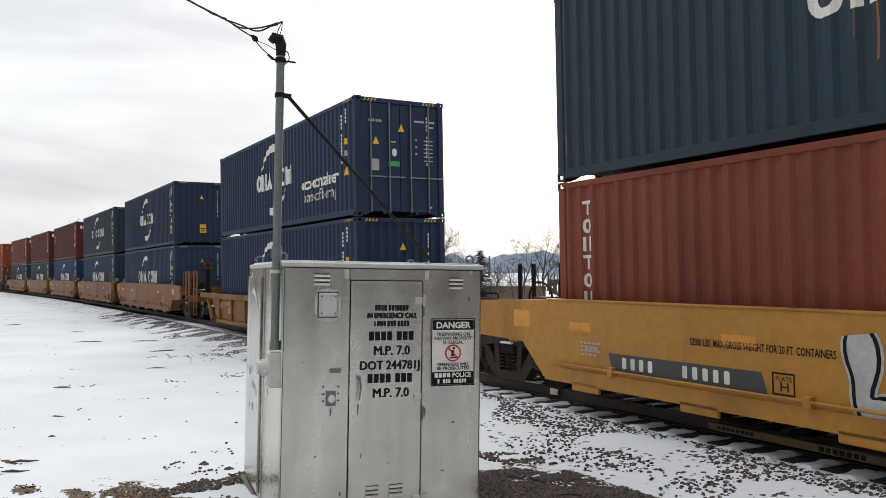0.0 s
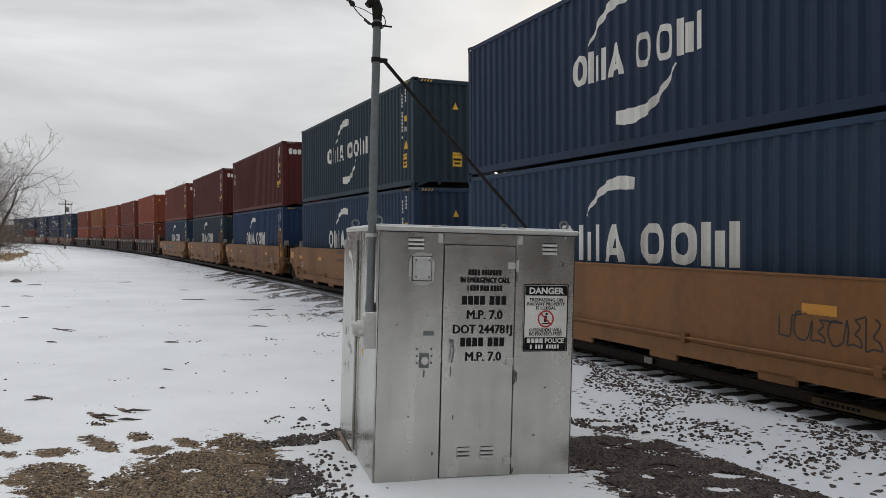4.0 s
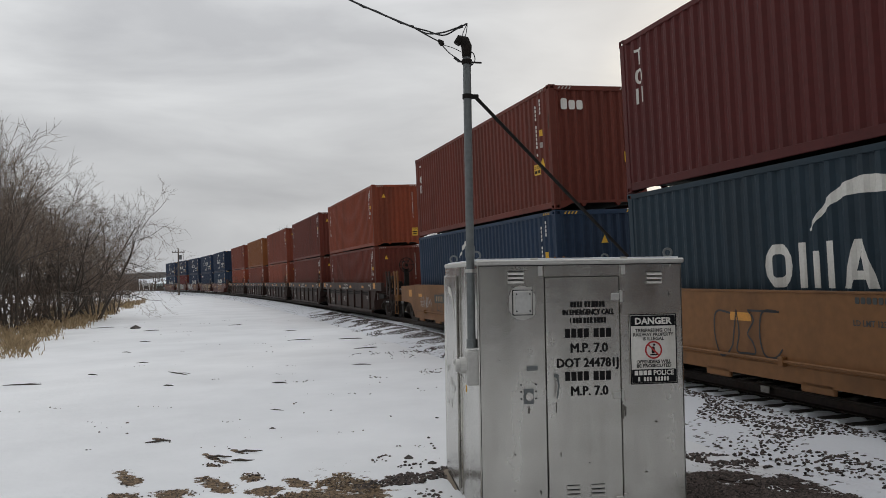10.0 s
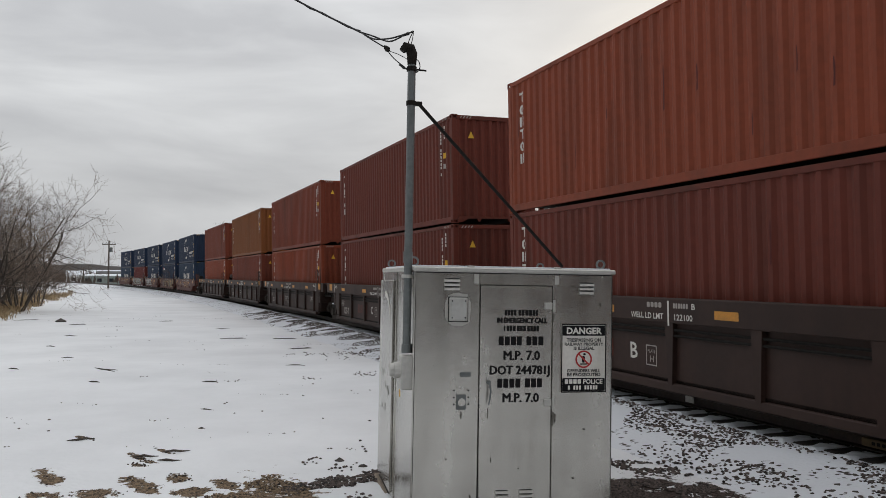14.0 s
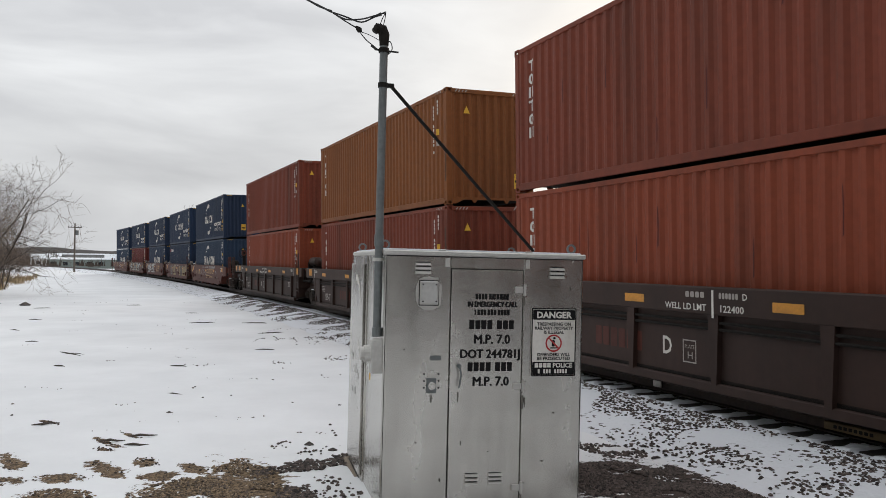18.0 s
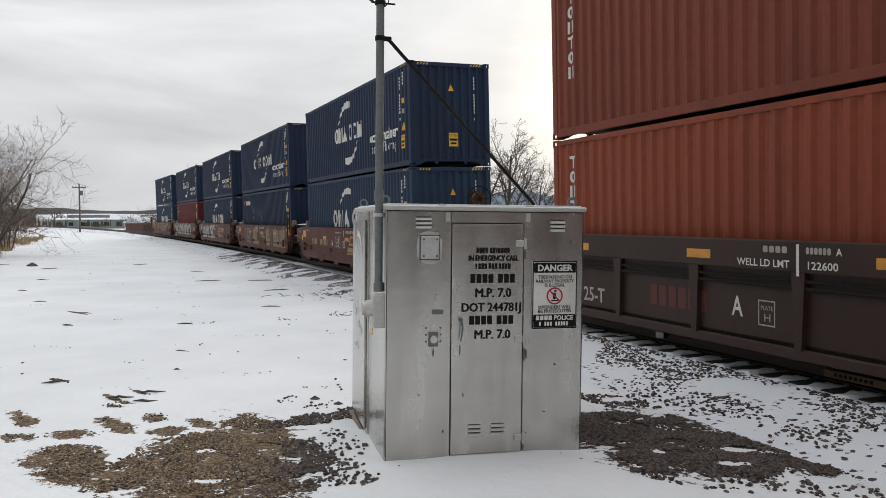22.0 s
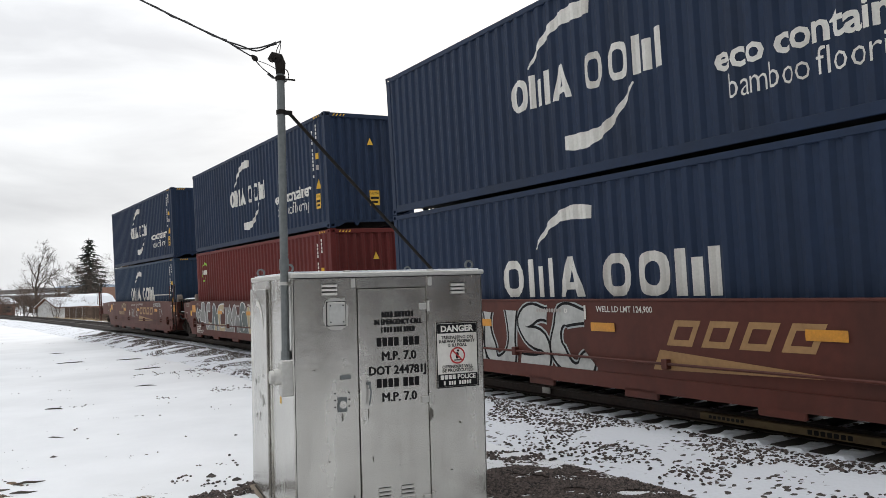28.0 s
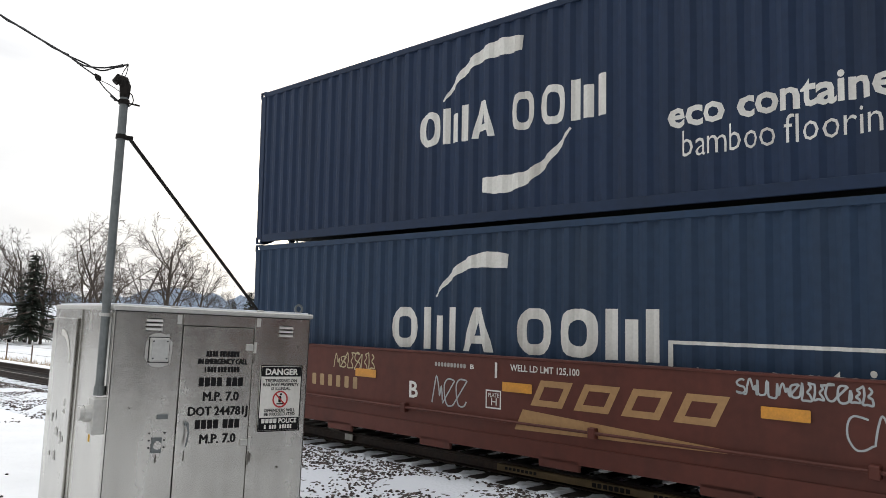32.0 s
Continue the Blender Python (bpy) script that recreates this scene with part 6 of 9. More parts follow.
def scribble(car, seed, x0, x1, z0, z1, mat, y=SIDE_Y, width=0.025):
    rng = random.Random(seed)
    n = max(2, round((x1 - x0) / ((z1 - z0) * 0.75)))
    step, pts = (x1 - x0) / n, []
    for k in range(n):
        pts += glyph_path(rng, x0 + k * step, x0 + (k + 1) * step, z0 + rng.uniform(-0.1, 0.1) * (z1 - z0), z1 + rng.uniform(-0.15, 0.25) * (z1 - z0))
    part("scribbled_tag", flat(stroke(pts, [width] * len(pts))), mat, car, "thin spray-painted scribble", pose(0, y, 0))


def blocks(car, x0, x1, z0, z1, count, mat, y=SIDE_Y, name="marking_block", gap=0.22):
    step = (x1 - x0) / count
    me = flat([rounded(x0 + k * step, x0 + (k + 1 - gap) * step, z0, z1, 0.02) for k in range(count)])
    return tagged(part(name, me, mat, car, "", pose(0, y, 0)), kind="stuff")


def say(car, text, x0, x1, z, size, mat, y=SIDE_Y, bold=0.002):
    part("lettering", words(((text, x0, z, size, x1, bold),)), mat, car, "", pose(0, y, 0))


def boxed(car, x, z, w, h, mat, y=SIDE_Y):
    t = 0.018
    part("plate_frame", flat([[(x, z), (x + w, z), (x + w, z + t), (x, z + t)], [(x, z + h - t), (x + w, z + h - t), (x + w, z + h), (x, z + h)], [(x, z + t), (x + t, z + t), (x + t, z + h - t), (x, z + h - t)], [(x + w - t, z + t), (x + w, z + t), (x + w, z + h - t), (x + w - t, z + h - t)]]), mat, car, "", pose(0, y, 0))
    say(car, "PLATE", x + 0.04, x + w - 0.04, z + h * 0.62, 0.075, mat, y, 0)
    say(car, "H", x + w * 0.32, x + w * 0.68, z + h * 0.18, 0.14, mat, y, 0)


def slant(car, x0, x1, z0, z1, mat, count, lean=0.16):
    """A railway emblem as plain leaning blocks over a long wedge."""
    step = (x1 - x0) / count
    for k in range(count):
        a, b = x0 + k * step, x0 + (k + 0.74) * step
        at_ = lambda u, v: (a + (b - a) * u + lean * v, z0 + (z1 - z0) * v)  # noqa: E731
        part("emblem_block", flat([[at_(0, 0), at_(1, 0), at_(0.8, 0.24), at_(0.2, 0.24)], [at_(1, 0), at_(1, 1), at_(0.8, 0.76), at_(0.8, 0.24)], [at_(1, 1), at_(0, 1), at_(0.2, 0.76), at_(0.8, 0.76)], [at_(0, 1), at_(0, 0), at_(0.2, 0.24), at_(0.2, 0.76)]]), mat, car, "", pose(0, SIDE_Y, 0))
    part("emblem_wedge", flat([[(x0 - 0.25, z0 - 0.32), (x1 - 0.05, z0 - 0.26), (x1 - 0.05, z0 - 0.22), (x0 - 0.12, z0 - 0.06)]]), mat, car, "", pose(0, SIDE_Y, 0))


# golden car: dark number panel, weight line, white piece
c = UNITS[0]
part("number_panel", flat([[(-4.62, 0.56), (-2.12, 0.56), (-2.20, 0.80), (-4.70, 0.80)]]), PANEL_GREY, c, "dark green-grey number panel", pose(0, SIDE_Y, 0))
blocks(c, -4.42, -3.78, 0.61, 0.76, 4, WHITE, SIDE_Y - 0.003, "marking_block", 0.5)
blocks(c, -3.35, -2.55, 0.61, 0.76, 5, WHITE, SIDE_Y - 0.003, "marking_block", 0.5)
say(c, "52000 LBS. MAX GROSS WEIGHT FOR 20 FT. CONTAINERS", -3.22, -1.30, 1.02, 0.12, BLACK)
boxed(c, -2.06, 0.58, 0.28, 0.24, BLACK)
graffiti(c, 3, -1.25, 4.6, 0.36, 1.45, 6, (SILVER_PAINT, PALE_SPRAY), BLACK, SILVER_PAINT)
blocks(c, -5.2, -4.9, 0.80, 0.86, 3, GREY_TEXT)
# ribbed car
c = UNITS[1]
blocks(c, -4.57, -3.74, 0.54, 0.74, 6, TAN_TEXT, -1.404)
say(c, "40", -0.64, -0.18, 0.50, 0.46, BLACK, -1.404, 0.012)
boxed(c, 4.15, 0.62, 0.30, 0.26, TAN_TEXT, -1.404)
scribble(c, 4, 0.1, 1.2, 0.55, 0.80, TEAL_SPRAY, -1.404, 0.04)
scribble(c, 8, -5.2, -4.0, 0.80, 0.95, GREY_TEXT, -1.404, 0.02)
# tan set: red emblem, panel, thin loops
for i in (2, 3, 4, 5, 6):
    c = UNITS[i]
    if i in (3, 4, 5):
        for k, (a, b) in enumerate(((0.9, 1.45), (1.5, 2.05), (2.1, 2.65))):
            part("emblem_block", flat([rounded(a, b, 0.62, 1.38, 0.02)] if k < 2 else [[(a, 0.62), (a + 0.2, 0.62), (b, 1.0), (a + 0.2, 1.38), (a, 1.38), (b - 0.25, 1.0)]]), EMBLEM_RED, c, "", pose(0, SIDE_Y, 0))
        say(c, "LD LMT 123000 PER UNIT", -0.35, 0.75, 1.10, 0.10, PANEL_GREY)
        blocks(c, -0.3, 0.5, 1.36, 1.44, 9, PANEL_GREY)
    scribble(c, 40 + i, -3.2, -1.6, 0.55, 1.2, DARK_SPRAY if i != 2 else PALE_SPRAY, SIDE_Y, 0.03)
    scribble(c, 60 + i, 3.2, 4.6, 0.75, 1.05, DARK_SPRAY, SIDE_Y, 0.02)
c = UNITS[6]
part("number_panel", flat([rounded(-3.42, 0.3, 0.90, 1.18, 0.01)]), PANEL_GREY, c, "dark grey number panel", pose(0, SIDE_Y - 0.002, 0))
blocks(c, -3.22, -2.35, 0.95, 1.13, 4, TAN_TEXT, SIDE_Y - 0.005, "marking_block", 0.52)
blocks(c, -1.75, -0.30, 0.95, 1.13, 6, TAN_TEXT, SIDE_Y - 0.005, "marking_block", 0.52)
scribble(c, 71, -5.2, -3.8, 0.72, 1.05, PALE_SPRAY, SIDE_Y, 0.018)
# brown set
for i, letter, load in ((7, "B", "122100"), (8, "C", "122300"), (9, "D", "122400"), (10, "E", "122600"), (11, "A", "122600")):
    c, y, w = UNITS[i], -1.496, -1.404
    blocks(c, -0.52, -0.12, 1.42, 1.50, 4, GREY_TEXT, y)
    part("white_line", flat([[(0.0, 1.16), (0.04, 1.16), (0.04, 1.53), (0.0, 1.53)]]), WHITE, c, "", pose(0, y, 0))
    blocks(c, 0.14, 0.50, 1.42, 1.50, 6, GREY_TEXT, y)
    say(c, letter, 0.56, 0.64, 1.42, 0.115, WHITE, y)
    say(c, "WELL LD LMT", -0.96, -0.10, 1.25, 0.125, WHITE, y)
    say(c, load, 0.14, 0.56, 1.25, 0.125, WHITE, y)
    say(c, letter, -1.16, -0.96, 0.58, 0.36, WHITE, w, 0.006)
    boxed(c, -0.70, 0.50, 0.28, 0.32, GREY_TEXT, w)
    say(c, "40/20", 5.60, 5.95, 1.40, 0.14, WHITE, y)
    say(c, "40/20", -6.02, -5.68, 1.40, 0.14, WHITE, y)
    say(c, "125-T", -4.95, -4.20, 0.44, 0.33, GREY_TEXT, w, 0.006)
    part("white_line", flat([[(6.05, 1.22), (6.09, 1.22), (6.09, 1.54), (6.05, 1.54)]]), WHITE, c, "", pose(0, y, 0))
    part("white_line", flat([[(-6.14, 1.22), (-6.10, 1.22), (-6.10, 1.54), (-6.14, 1.54)]]), WHITE, c, "", pose(0, y, 0))
    blocks(c, -2.9, -1.6, 0.55, 0.85, 6, CAR_OXIDE, w)
    if i == 10:
        scribble(c, 90 + i, 1.1, 2.1, 0.50, 0.90, GREEN_SPRAY, w, 0.018)
part("air_tank", kept("air_tank", air_tank), CAR_BROWN, UNITS[11], "cylindrical air reservoir", pose(7.15, -0.80, 1.82, 0, 0, 90))
part("tank_saddle", Shape().block(6.62, 6.75, -1.0, -0.6, 1.56, 1.80, 0.01), IRON, UNITS[11])
part("tank_saddle", Shape().block(7.45, 7.55, -1.0, -0.6, 1.56, 1.70, 0.01), IRON, UNITS[11])
for i in (7, 8, 9, 10, 11):
    say(UNITS[i], "110", 4.02, 4.18, 1.36, 0.10, GREY_TEXT, -1.496)
on_side(kept("reflector_big", lambda: None), REFLECTOR, UNITS[11], "amber reflector plate", "reflector", -1.496, pose(-7.85, 0, 1.40))
say(UNITS[11], "A-END", -7.3, -7.05, 1.30, 0.09, GREY_TEXT, -1.496)
# oxide set
for i, letter, load in ((12, "A", "125,100"), (13, "E", "124,800"), (14, "D", "124,900"), (15, "C", "125,000"), (16, "B", "125,100")):
    c, top = UNITS[i], SIDE_Y - 0.010
    blocks(c, -1.02, -0.42, 1.31, 1.37, 10, GREY_TEXT, top)
    say(c, letter, -0.36, -0.29, 1.31, 0.085, WHITE, top)
    part("white_line", flat([[(0.08, 1.22), (0.12, 1.22), (0.12, 1.42), (0.08, 1.42)]]), WHITE, c, "", pose(0, top, 0))
    say(c, "WELL LD LMT " + load, 0.34, 1.40, 1.33, 0.115, WHITE, top)
    blocks(c, 6.25, 6.95, 1.30, 1.34, 6, WHITE, SIDE_Y)
    blocks(c, -6.84, -6.34, 1.390, 1.415, 16, GREY_TEXT, SIDE_Y)
    blocks(c, -6.84, -6.36, 1.345, 1.370, 15, GREY_TEXT, SIDE_Y)
    blocks(c, -6.84, -6.40, 1.300, 1.325, 14, GREY_TEXT, SIDE_Y)
    blocks(c, -5.40, -5.10, 1.395, 1.415, 10, GREY_TEXT, SIDE_Y)
    blocks(c, -5.40, -4.85, 1.350, 1.370, 18, GREY_TEXT, SIDE_Y)
    part("yellow_plate", flat([rounded(-6.27, -6.10, 0.95, 1.15, 0.005)]), YELLOW, c, "small yellow data plate", pose(0, SIDE_Y, 0))
    say(c, "JACK HERE", -6.88, -6.66, 1.04, 0.05, WHITE, SIDE_Y, 0)
    say(c, "125", 6.32, 6.55, 1.10, 0.16, WHITE)
    say(c, "JACK HERE", 6.9, 7.12, 0.92, 0.05, WHITE, SIDE_Y, 0)
for i in (12, 16):
    c = UNITS[i]
    slant(c, 0.66, 3.25 if i == 16 else 3.8, 0.92, 1.24, EMBLEM_GOLD, 4)
    if i == 16:
        blocks(c, -3.85, -2.60, 0.86, 1.04, 6, TAN_TEXT, SIDE_Y, "marking_block", 0.5)
    say(c, "A" if i == 12 else "B", -1.56, -1.38, 0.84, 0.33, WHITE, SIDE_Y, 0.006)
    boxed(c, -0.08, 0.82, 0.26, 0.24, WHITE)
    scribble(c, 100 + i, 1.7 if i == 12 else 3.3, 4.2 if i == 12 else 4.6, 1.28, 1.42, PALE_SPRAY, SIDE_Y - 0.003, 0.022)
    scribble(c, 110 + i, -1.08, -0.40, 0.80, 1.15, PALE_SPRAY, SIDE_Y, 0.022)
    if i == 16:
        scribble(c, 120 + i, -3.3, -2.3, 1.16, 1.38, CREAM_SPRAY, SIDE_Y, 0.02)
    scribble(c, 130 + i, 4.35, 4.80, 0.88, 1.14, PALE_SPRAY, SIDE_Y, 0.02)
blocks(UNITS[12], -4.45, -3.62, 0.84, 1.06, 4, TAN_TEXT, SIDE_Y, "marking_block", 0.5)
blocks(UNITS[12], -3.25, -2.05, 0.84, 1.06, 6, TAN_TEXT, SIDE_Y, "marking_block", 0.5)
c = UNITS[13]
part("graffiti_ground", flat([[(2.55, 0.34), (4.75, 0.34), (4.9, 0.9), (4.6, 1.30), (4.1, 1.18), (3.7, 1.44), (3.2, 1.20), (2.7, 1.42), (2.35, 1.0)]]), DARK_SPRAY, c, "charcoal spray-painted ground", pose(0, SIDE_Y + 0.002, 0))
graffiti(c, 21, -4.3, -0.25, 0.36, 1.47, 5, (WINE_SPRAY, TEAL_SPRAY, WINE_SPRAY, GOLD_SPRAY, GOLD_SPRAY), DARK_SPRAY, CREAM_SPRAY)
scribble(c, 22, 0.25, 1.35, 0.90, 1.15, CREAM_SPRAY, SIDE_Y, 0.03)
graffiti(c, 29, 1.65, 5.9, 0.34, 1.47, 5, (GOLD_SPRAY, DARK_SPRAY, GOLD_SPRAY, GOLD_SPRAY), WINE_SPRAY, CREAM_SPRAY)
c = UNITS[14]
graffiti(c, 34, -5.3, 0.2, 0.34, 1.47, 6, (SILVER_PAINT,), BLACK, PALE_SPRAY)
scribble(c, 35, -6.2, -5.4, 1.15, 1.40, PALE_SPRAY, SIDE_Y, 0.03)
slant(c, 1.6, 3.8, 0.92, 1.24, EMBLEM_GOLD, 4)
for k, line in enumerate(("2 INCH H.F. COMP SHOES", "NO. 24 BRAKE BEAMS", "36 INCH WHEELS")):
    say(c, line, -5.95, -5.95 + (0.66, 0.56, 0.46)[k], 0.90 - 0.075 * k, 0.07, WHITE, SIDE_Y, 0.0)
say(c, "EMPTY LOAD", -6.85, -6.5, 1.08, 0.07, WHITE, SIDE_Y, 0.0)
for k, line in enumerate(("CONTROLLED INTERCHANGE CAR", "SEE EQUIPMENT REGISTER")):
    say(UNITS[12], line, 4.48, 5.27 - 0.16 * k, 0.70 - 0.075 * k, 0.075, GREY_TEXT, SIDE_Y, 0.0)
c = UNITS[15]
part("graffiti_ground", flat([[(-4.3, 0.33), (-1.1, 0.33), (-1.0, 0.62), (-1.9, 0.74), (-3.0, 0.70), (-4.2, 0.80)]]), CREAM_SPRAY, c, "cream spray-painted ground", pose(0, SIDE_Y + 0.002, 0))
part("graffiti_ground", flat([[(-0.9, 0.33), (2.3, 0.33), (2.6, 0.7), (2.4, 1.25), (1.2, 1.38), (0.2, 1.25), (-0.8, 0.9)]]), TEAL_SPRAY, c, "grey-teal spray-painted ground", pose(0, SIDE_Y + 0.002, 0))
outlined(c, ((-5.50, 0.99), (-5.36, 1.15), (-5.25, 1.26), (-5.20, 1.10), (-5.07, 1.08), (-5.06, 0.88), (-5.20, 0.91), (-5.18, 0.76), (-5.34, 0.89)), DULL_SILVER)
outlined(c, ((-5.00, 1.20), (-4.88, 1.16), (-4.76, 1.13), (-4.72, 1.42), (-4.66, 1.46), (-4.42, 1.46), (-4.36, 1.42), (-4.35, 1.00), (-4.31, 0.74), (-4.62, 0.75), (-4.92, 0.77)), DULL_SILVER)
graffiti(c, 43, -4.3, 2.5, 0.34, 1.45, 9, (DULL_SILVER, TEAL_SPRAY, CREAM_SPRAY, DULL_SILVER), WHITE_SPRAY, DARK_SPRAY)
arc = [(3.12 + 0.52 * math.cos(a), 0.86 + 0.42 * math.sin(a)) for a in (math.radians(165 - 17 * k) for k in range(14))]
part("graffiti_stroke", flat(clip_height(stroke(arc, [0.10 + 0.16 * math.sin(math.pi * (k + 1) / 16) + 0.05 * math.sin(k * 2.2) for k in range(14)]), 0.34, 1.47)), PALE_SPRAY, c, "pale spray-painted arch with a lumpy edge", pose(0, SIDE_Y - 0.002, 0))
for k, (x, z, r) in enumerate(((2.52, 1.30, 0.05), (3.72, 1.30, 0.075), (3.86, 1.28, 0.03), (2.62, 1.40, 0.03))):
    part("graffiti_dot", flat([[(x + r * math.cos(a * 0.5236), z + r * math.sin(a * 0.5236)) for a in range(12)]]), PALE_SPRAY, c, "", pose(0, SIDE_Y, 0))
scribble(c, 48, 5.3, 6.1, 0.85, 1.15, GREEN_SPRAY, SIDE_Y, 0.03)
for k, line in enumerate(("2 INCH HF COMP SHOES", "NO.24 BRAKE BEAMS", "38 INCH WHEELS", "SPRG 7 OC D5 7 IC D6 5 IIC D6A", "SPRG 2 OC B-353 2 IC B-354")):
    say(c, line, -5.38, -5.38 + (0.62, 0.55, 0.43, 0.83, 0.73)[k], 0.625 - 0.068 * k, 0.070, WHITE, SIDE_Y - 0.024, 0.002)


# ---- what stands round the line: trees, houses, parked cars, the far plain ----
BARK = material("grey_brown_bark", (0.080, 0.066, 0.054), 0.9, 0.0, 0.3, 14.0, 3.0, (0.035, 0.028, 0.024), 0.5, 0.3)
TWIG = material("bare_twigs", (0.070, 0.054, 0.043), 0.9, 0.0, 0.3, 6.0, 1.0, (0.060, 0.045, 0.036), 0.6, 0.0, 0.12)
BRUSH = material("reddish_brush", (0.120, 0.078, 0.056), 0.9, 0.0, 0.3, 5.0, 1.0, (0.085, 0.058, 0.045), 0.6, 0.0, 0.12)
THICKET = material("pale_thicket_twigs", (0.185, 0.140, 0.108), 0.9, 0.0, 0.3, 6.0, 1.0, (0.085, 0.066, 0.053), 0.6, 0.0, 0.12)
NEEDLES = material("dark_fir_needles", (0.022, 0.032, 0.020), 0.8, 0.0, 0.3, 6.0, 1.0, (0.012, 0.018, 0.012), 0.5, 0.0)
DRY_GRASS = material("dry_grass", (0.37, 0.275, 0.16), 0.9, 0.0, 0.3, 3.0, 0.6, (0.21, 0.14, 0.085), 0.6, 0.0)
HOUSE_WHITE = material("white_siding", (0.66, 0.66, 0.64), 0.7, 0.0, 0.06, 12.0, 0.8, (0.48, 0.47, 0.45), 0.4, 0.0)
HOUSE_BROWN = material("brown_siding", (0.20, 0.14, 0.10), 0.8, 0.0, 0.1, 12.0, 0.8, None, 0.4, 0.0)
HOUSE_BRICK = material("dull_brick", (0.16, 0.075, 0.055), 0.85, 0.0, 0.2, 20.0, 0.8, None, 0.4, 0.1)
SHINGLE = material("brown_shingles", (0.19, 0.10, 0.065), 0.9, 0.0, 0.2, 12.0, 0.8, (0.11, 0.06, 0.04), 0.5, 0.1)
DARK_GLASS = material("dark_window_glass", (0.02, 0.024, 0.03), 0.15, 0.0, 0.1)
PLANK = material("weathered_fence_planks", (0.11, 0.075, 0.055), 0.9, 0.0, 0.25, 10.0, 1.5, None, 0.5, 0.1, 0.25)
TYRE = material("black_rubber", (0.015, 0.015, 0.016), 0.85)
POLE_WOOD = material("weathered_pole_wood", (0.14, 0.115, 0.095), 0.9, 0.0, 0.2, 12.0, 2.0, None, 0.4, 0.1)


def away(bearing, d):
    """A place d metres off at so many degrees to the left of straight ahead."""
    return 0.2 - d * math.sin(radians(bearing)), 0.1 + d * math.cos(radians(bearing))


def foot(bearing, d, sink=0.05):
    x, y = away(bearing, d)
    return x, y, float(ground_z(np.array([x]), np.array([y]))[0]) - sink


def grow(seed, height, stems, spread, levels, kids, droop_=0.0, first=0.25, thick=0.02, twig=0.011):
    """A bare tree: (trunk and limbs), (twigs). Tapered crooked tubes that fork."""
    rng = random.Random(seed)
    limbs, twigs = Shape(), Shape()

    def branch(p, d, length, radius, level):
        steps = 5 if level == 0 else (4 if level == 1 else (3 if level < levels else 2))
        path, at, way = [p], p, d.normalized()
        for i in range(steps):
            bend = Vector((rng.gauss(0, 1), rng.gauss(0, 1), rng.gauss(0, 1))) * (0.16 if level else 0.09)
            way = (way + bend + Vector((0, 0, (0.10 if level < levels - 1 else 0.03) - droop_ * level * 0.05))).normalized()
            at = at + way * length / steps
            path.append(at)
        end = max(twig * 0.35, radius * (0.35 if level < levels else 0.3))
        radii = [radius + (end - radius) * i / steps for i in range(steps + 1)]
        (limbs if level <= 1 else twigs).tube(path, radii, 7 if level == 0 else (5 if level == 1 else 3), level == 0)
        if level >= levels:
            return
        n = kids[level]
        for k in range(n):
            u = first + (1 - first) * (k + rng.random()) / n if level == 0 else 0.2 + 0.8 * (k + rng.random()) / n
            f = u * steps
            i = min(steps - 1, int(f))
            q = path[i].lerp(path[i + 1], f - i)
            axis = (path[i + 1] - path[i]).normalized()
            side = axis.orthogonal().normalized()
            side.rotate(Matrix.Rotation(rng.uniform(0, 2 * math.pi), 3, axis))
            angle = radians(rng.uniform(28, 58)) * spread
            branch(q, axis * math.cos(angle) + side * math.sin(angle), length * rng.uniform(0.42, 0.68) * (1.1 - 0.35 * u), max(twig, (radius + (end - radius) * u) * 0.62), level + 1)

    for k in range(stems):
        a = 2 * math.pi * (k + rng.random() * 0.6) / stems
        lean = Vector((math.cos(a), math.sin(a), 0)) * (rng.uniform(0.12, 0.45) * spread ** 3 if stems > 1 else 0.05)
        branch(Vector((0.35 * math.cos(a), 0.35 * math.sin(a), 0)) if stems > 1 else Vector(), Vector((0, 0, 1)) + lean, height * (0.72 if stems == 1 else rng.uniform(0.6, 0.85)), height * thick * (1 if stems == 1 else 0.5), 0)
    return limbs, twigs


TREE_KINDS = {
    "elm": (3, 12.5, 1, 1.0, 4, (9, 8, 8, 6), 0.0, 0.20, 0.019, 0.010),
    "elm_wide": (8, 12.5, 2, 1.12, 4, (7, 7, 6, 6), 0.3, 0.22, 0.026, 0.010),
    "far_elm": (3, 12.5, 1, 1.0, 4, (8, 6, 5, 4), 0.0, 0.24, 0.020, 0.016),
    "far_elm_wide": (8, 12.5, 2, 1.15, 4, (6, 5, 5, 4), 0.4, 0.26, 0.026, 0.016),
    "thicket": (5, 8.6, 6, 0.8, 3, (6, 6, 5), 0.0, 0.15, 0.014, 0.009),
    "thicket_wide": (15, 7.6, 7, 1.0, 3, (6, 5, 5), 0.5, 0.12, 0.014, 0.009),
    "fan": (51, 8.8, 10, 1.22, 3, (7, 6, 6), 0.25, 0.26, 0.017, 0.009),
    "fan_tall": (64, 9.4, 6, 0.95, 3, (7, 6, 6), 0.0, 0.30, 0.016, 0.009),
    "sapling": (21, 7.0, 1, 0.75, 3, (12, 8, 6), 0.0, 0.18, 0.016, 0.009),
    "brush": (33, 3.0, 9, 1.15, 2, (7, 5), 0.5, 0.1, 0.010, 0.008),
}


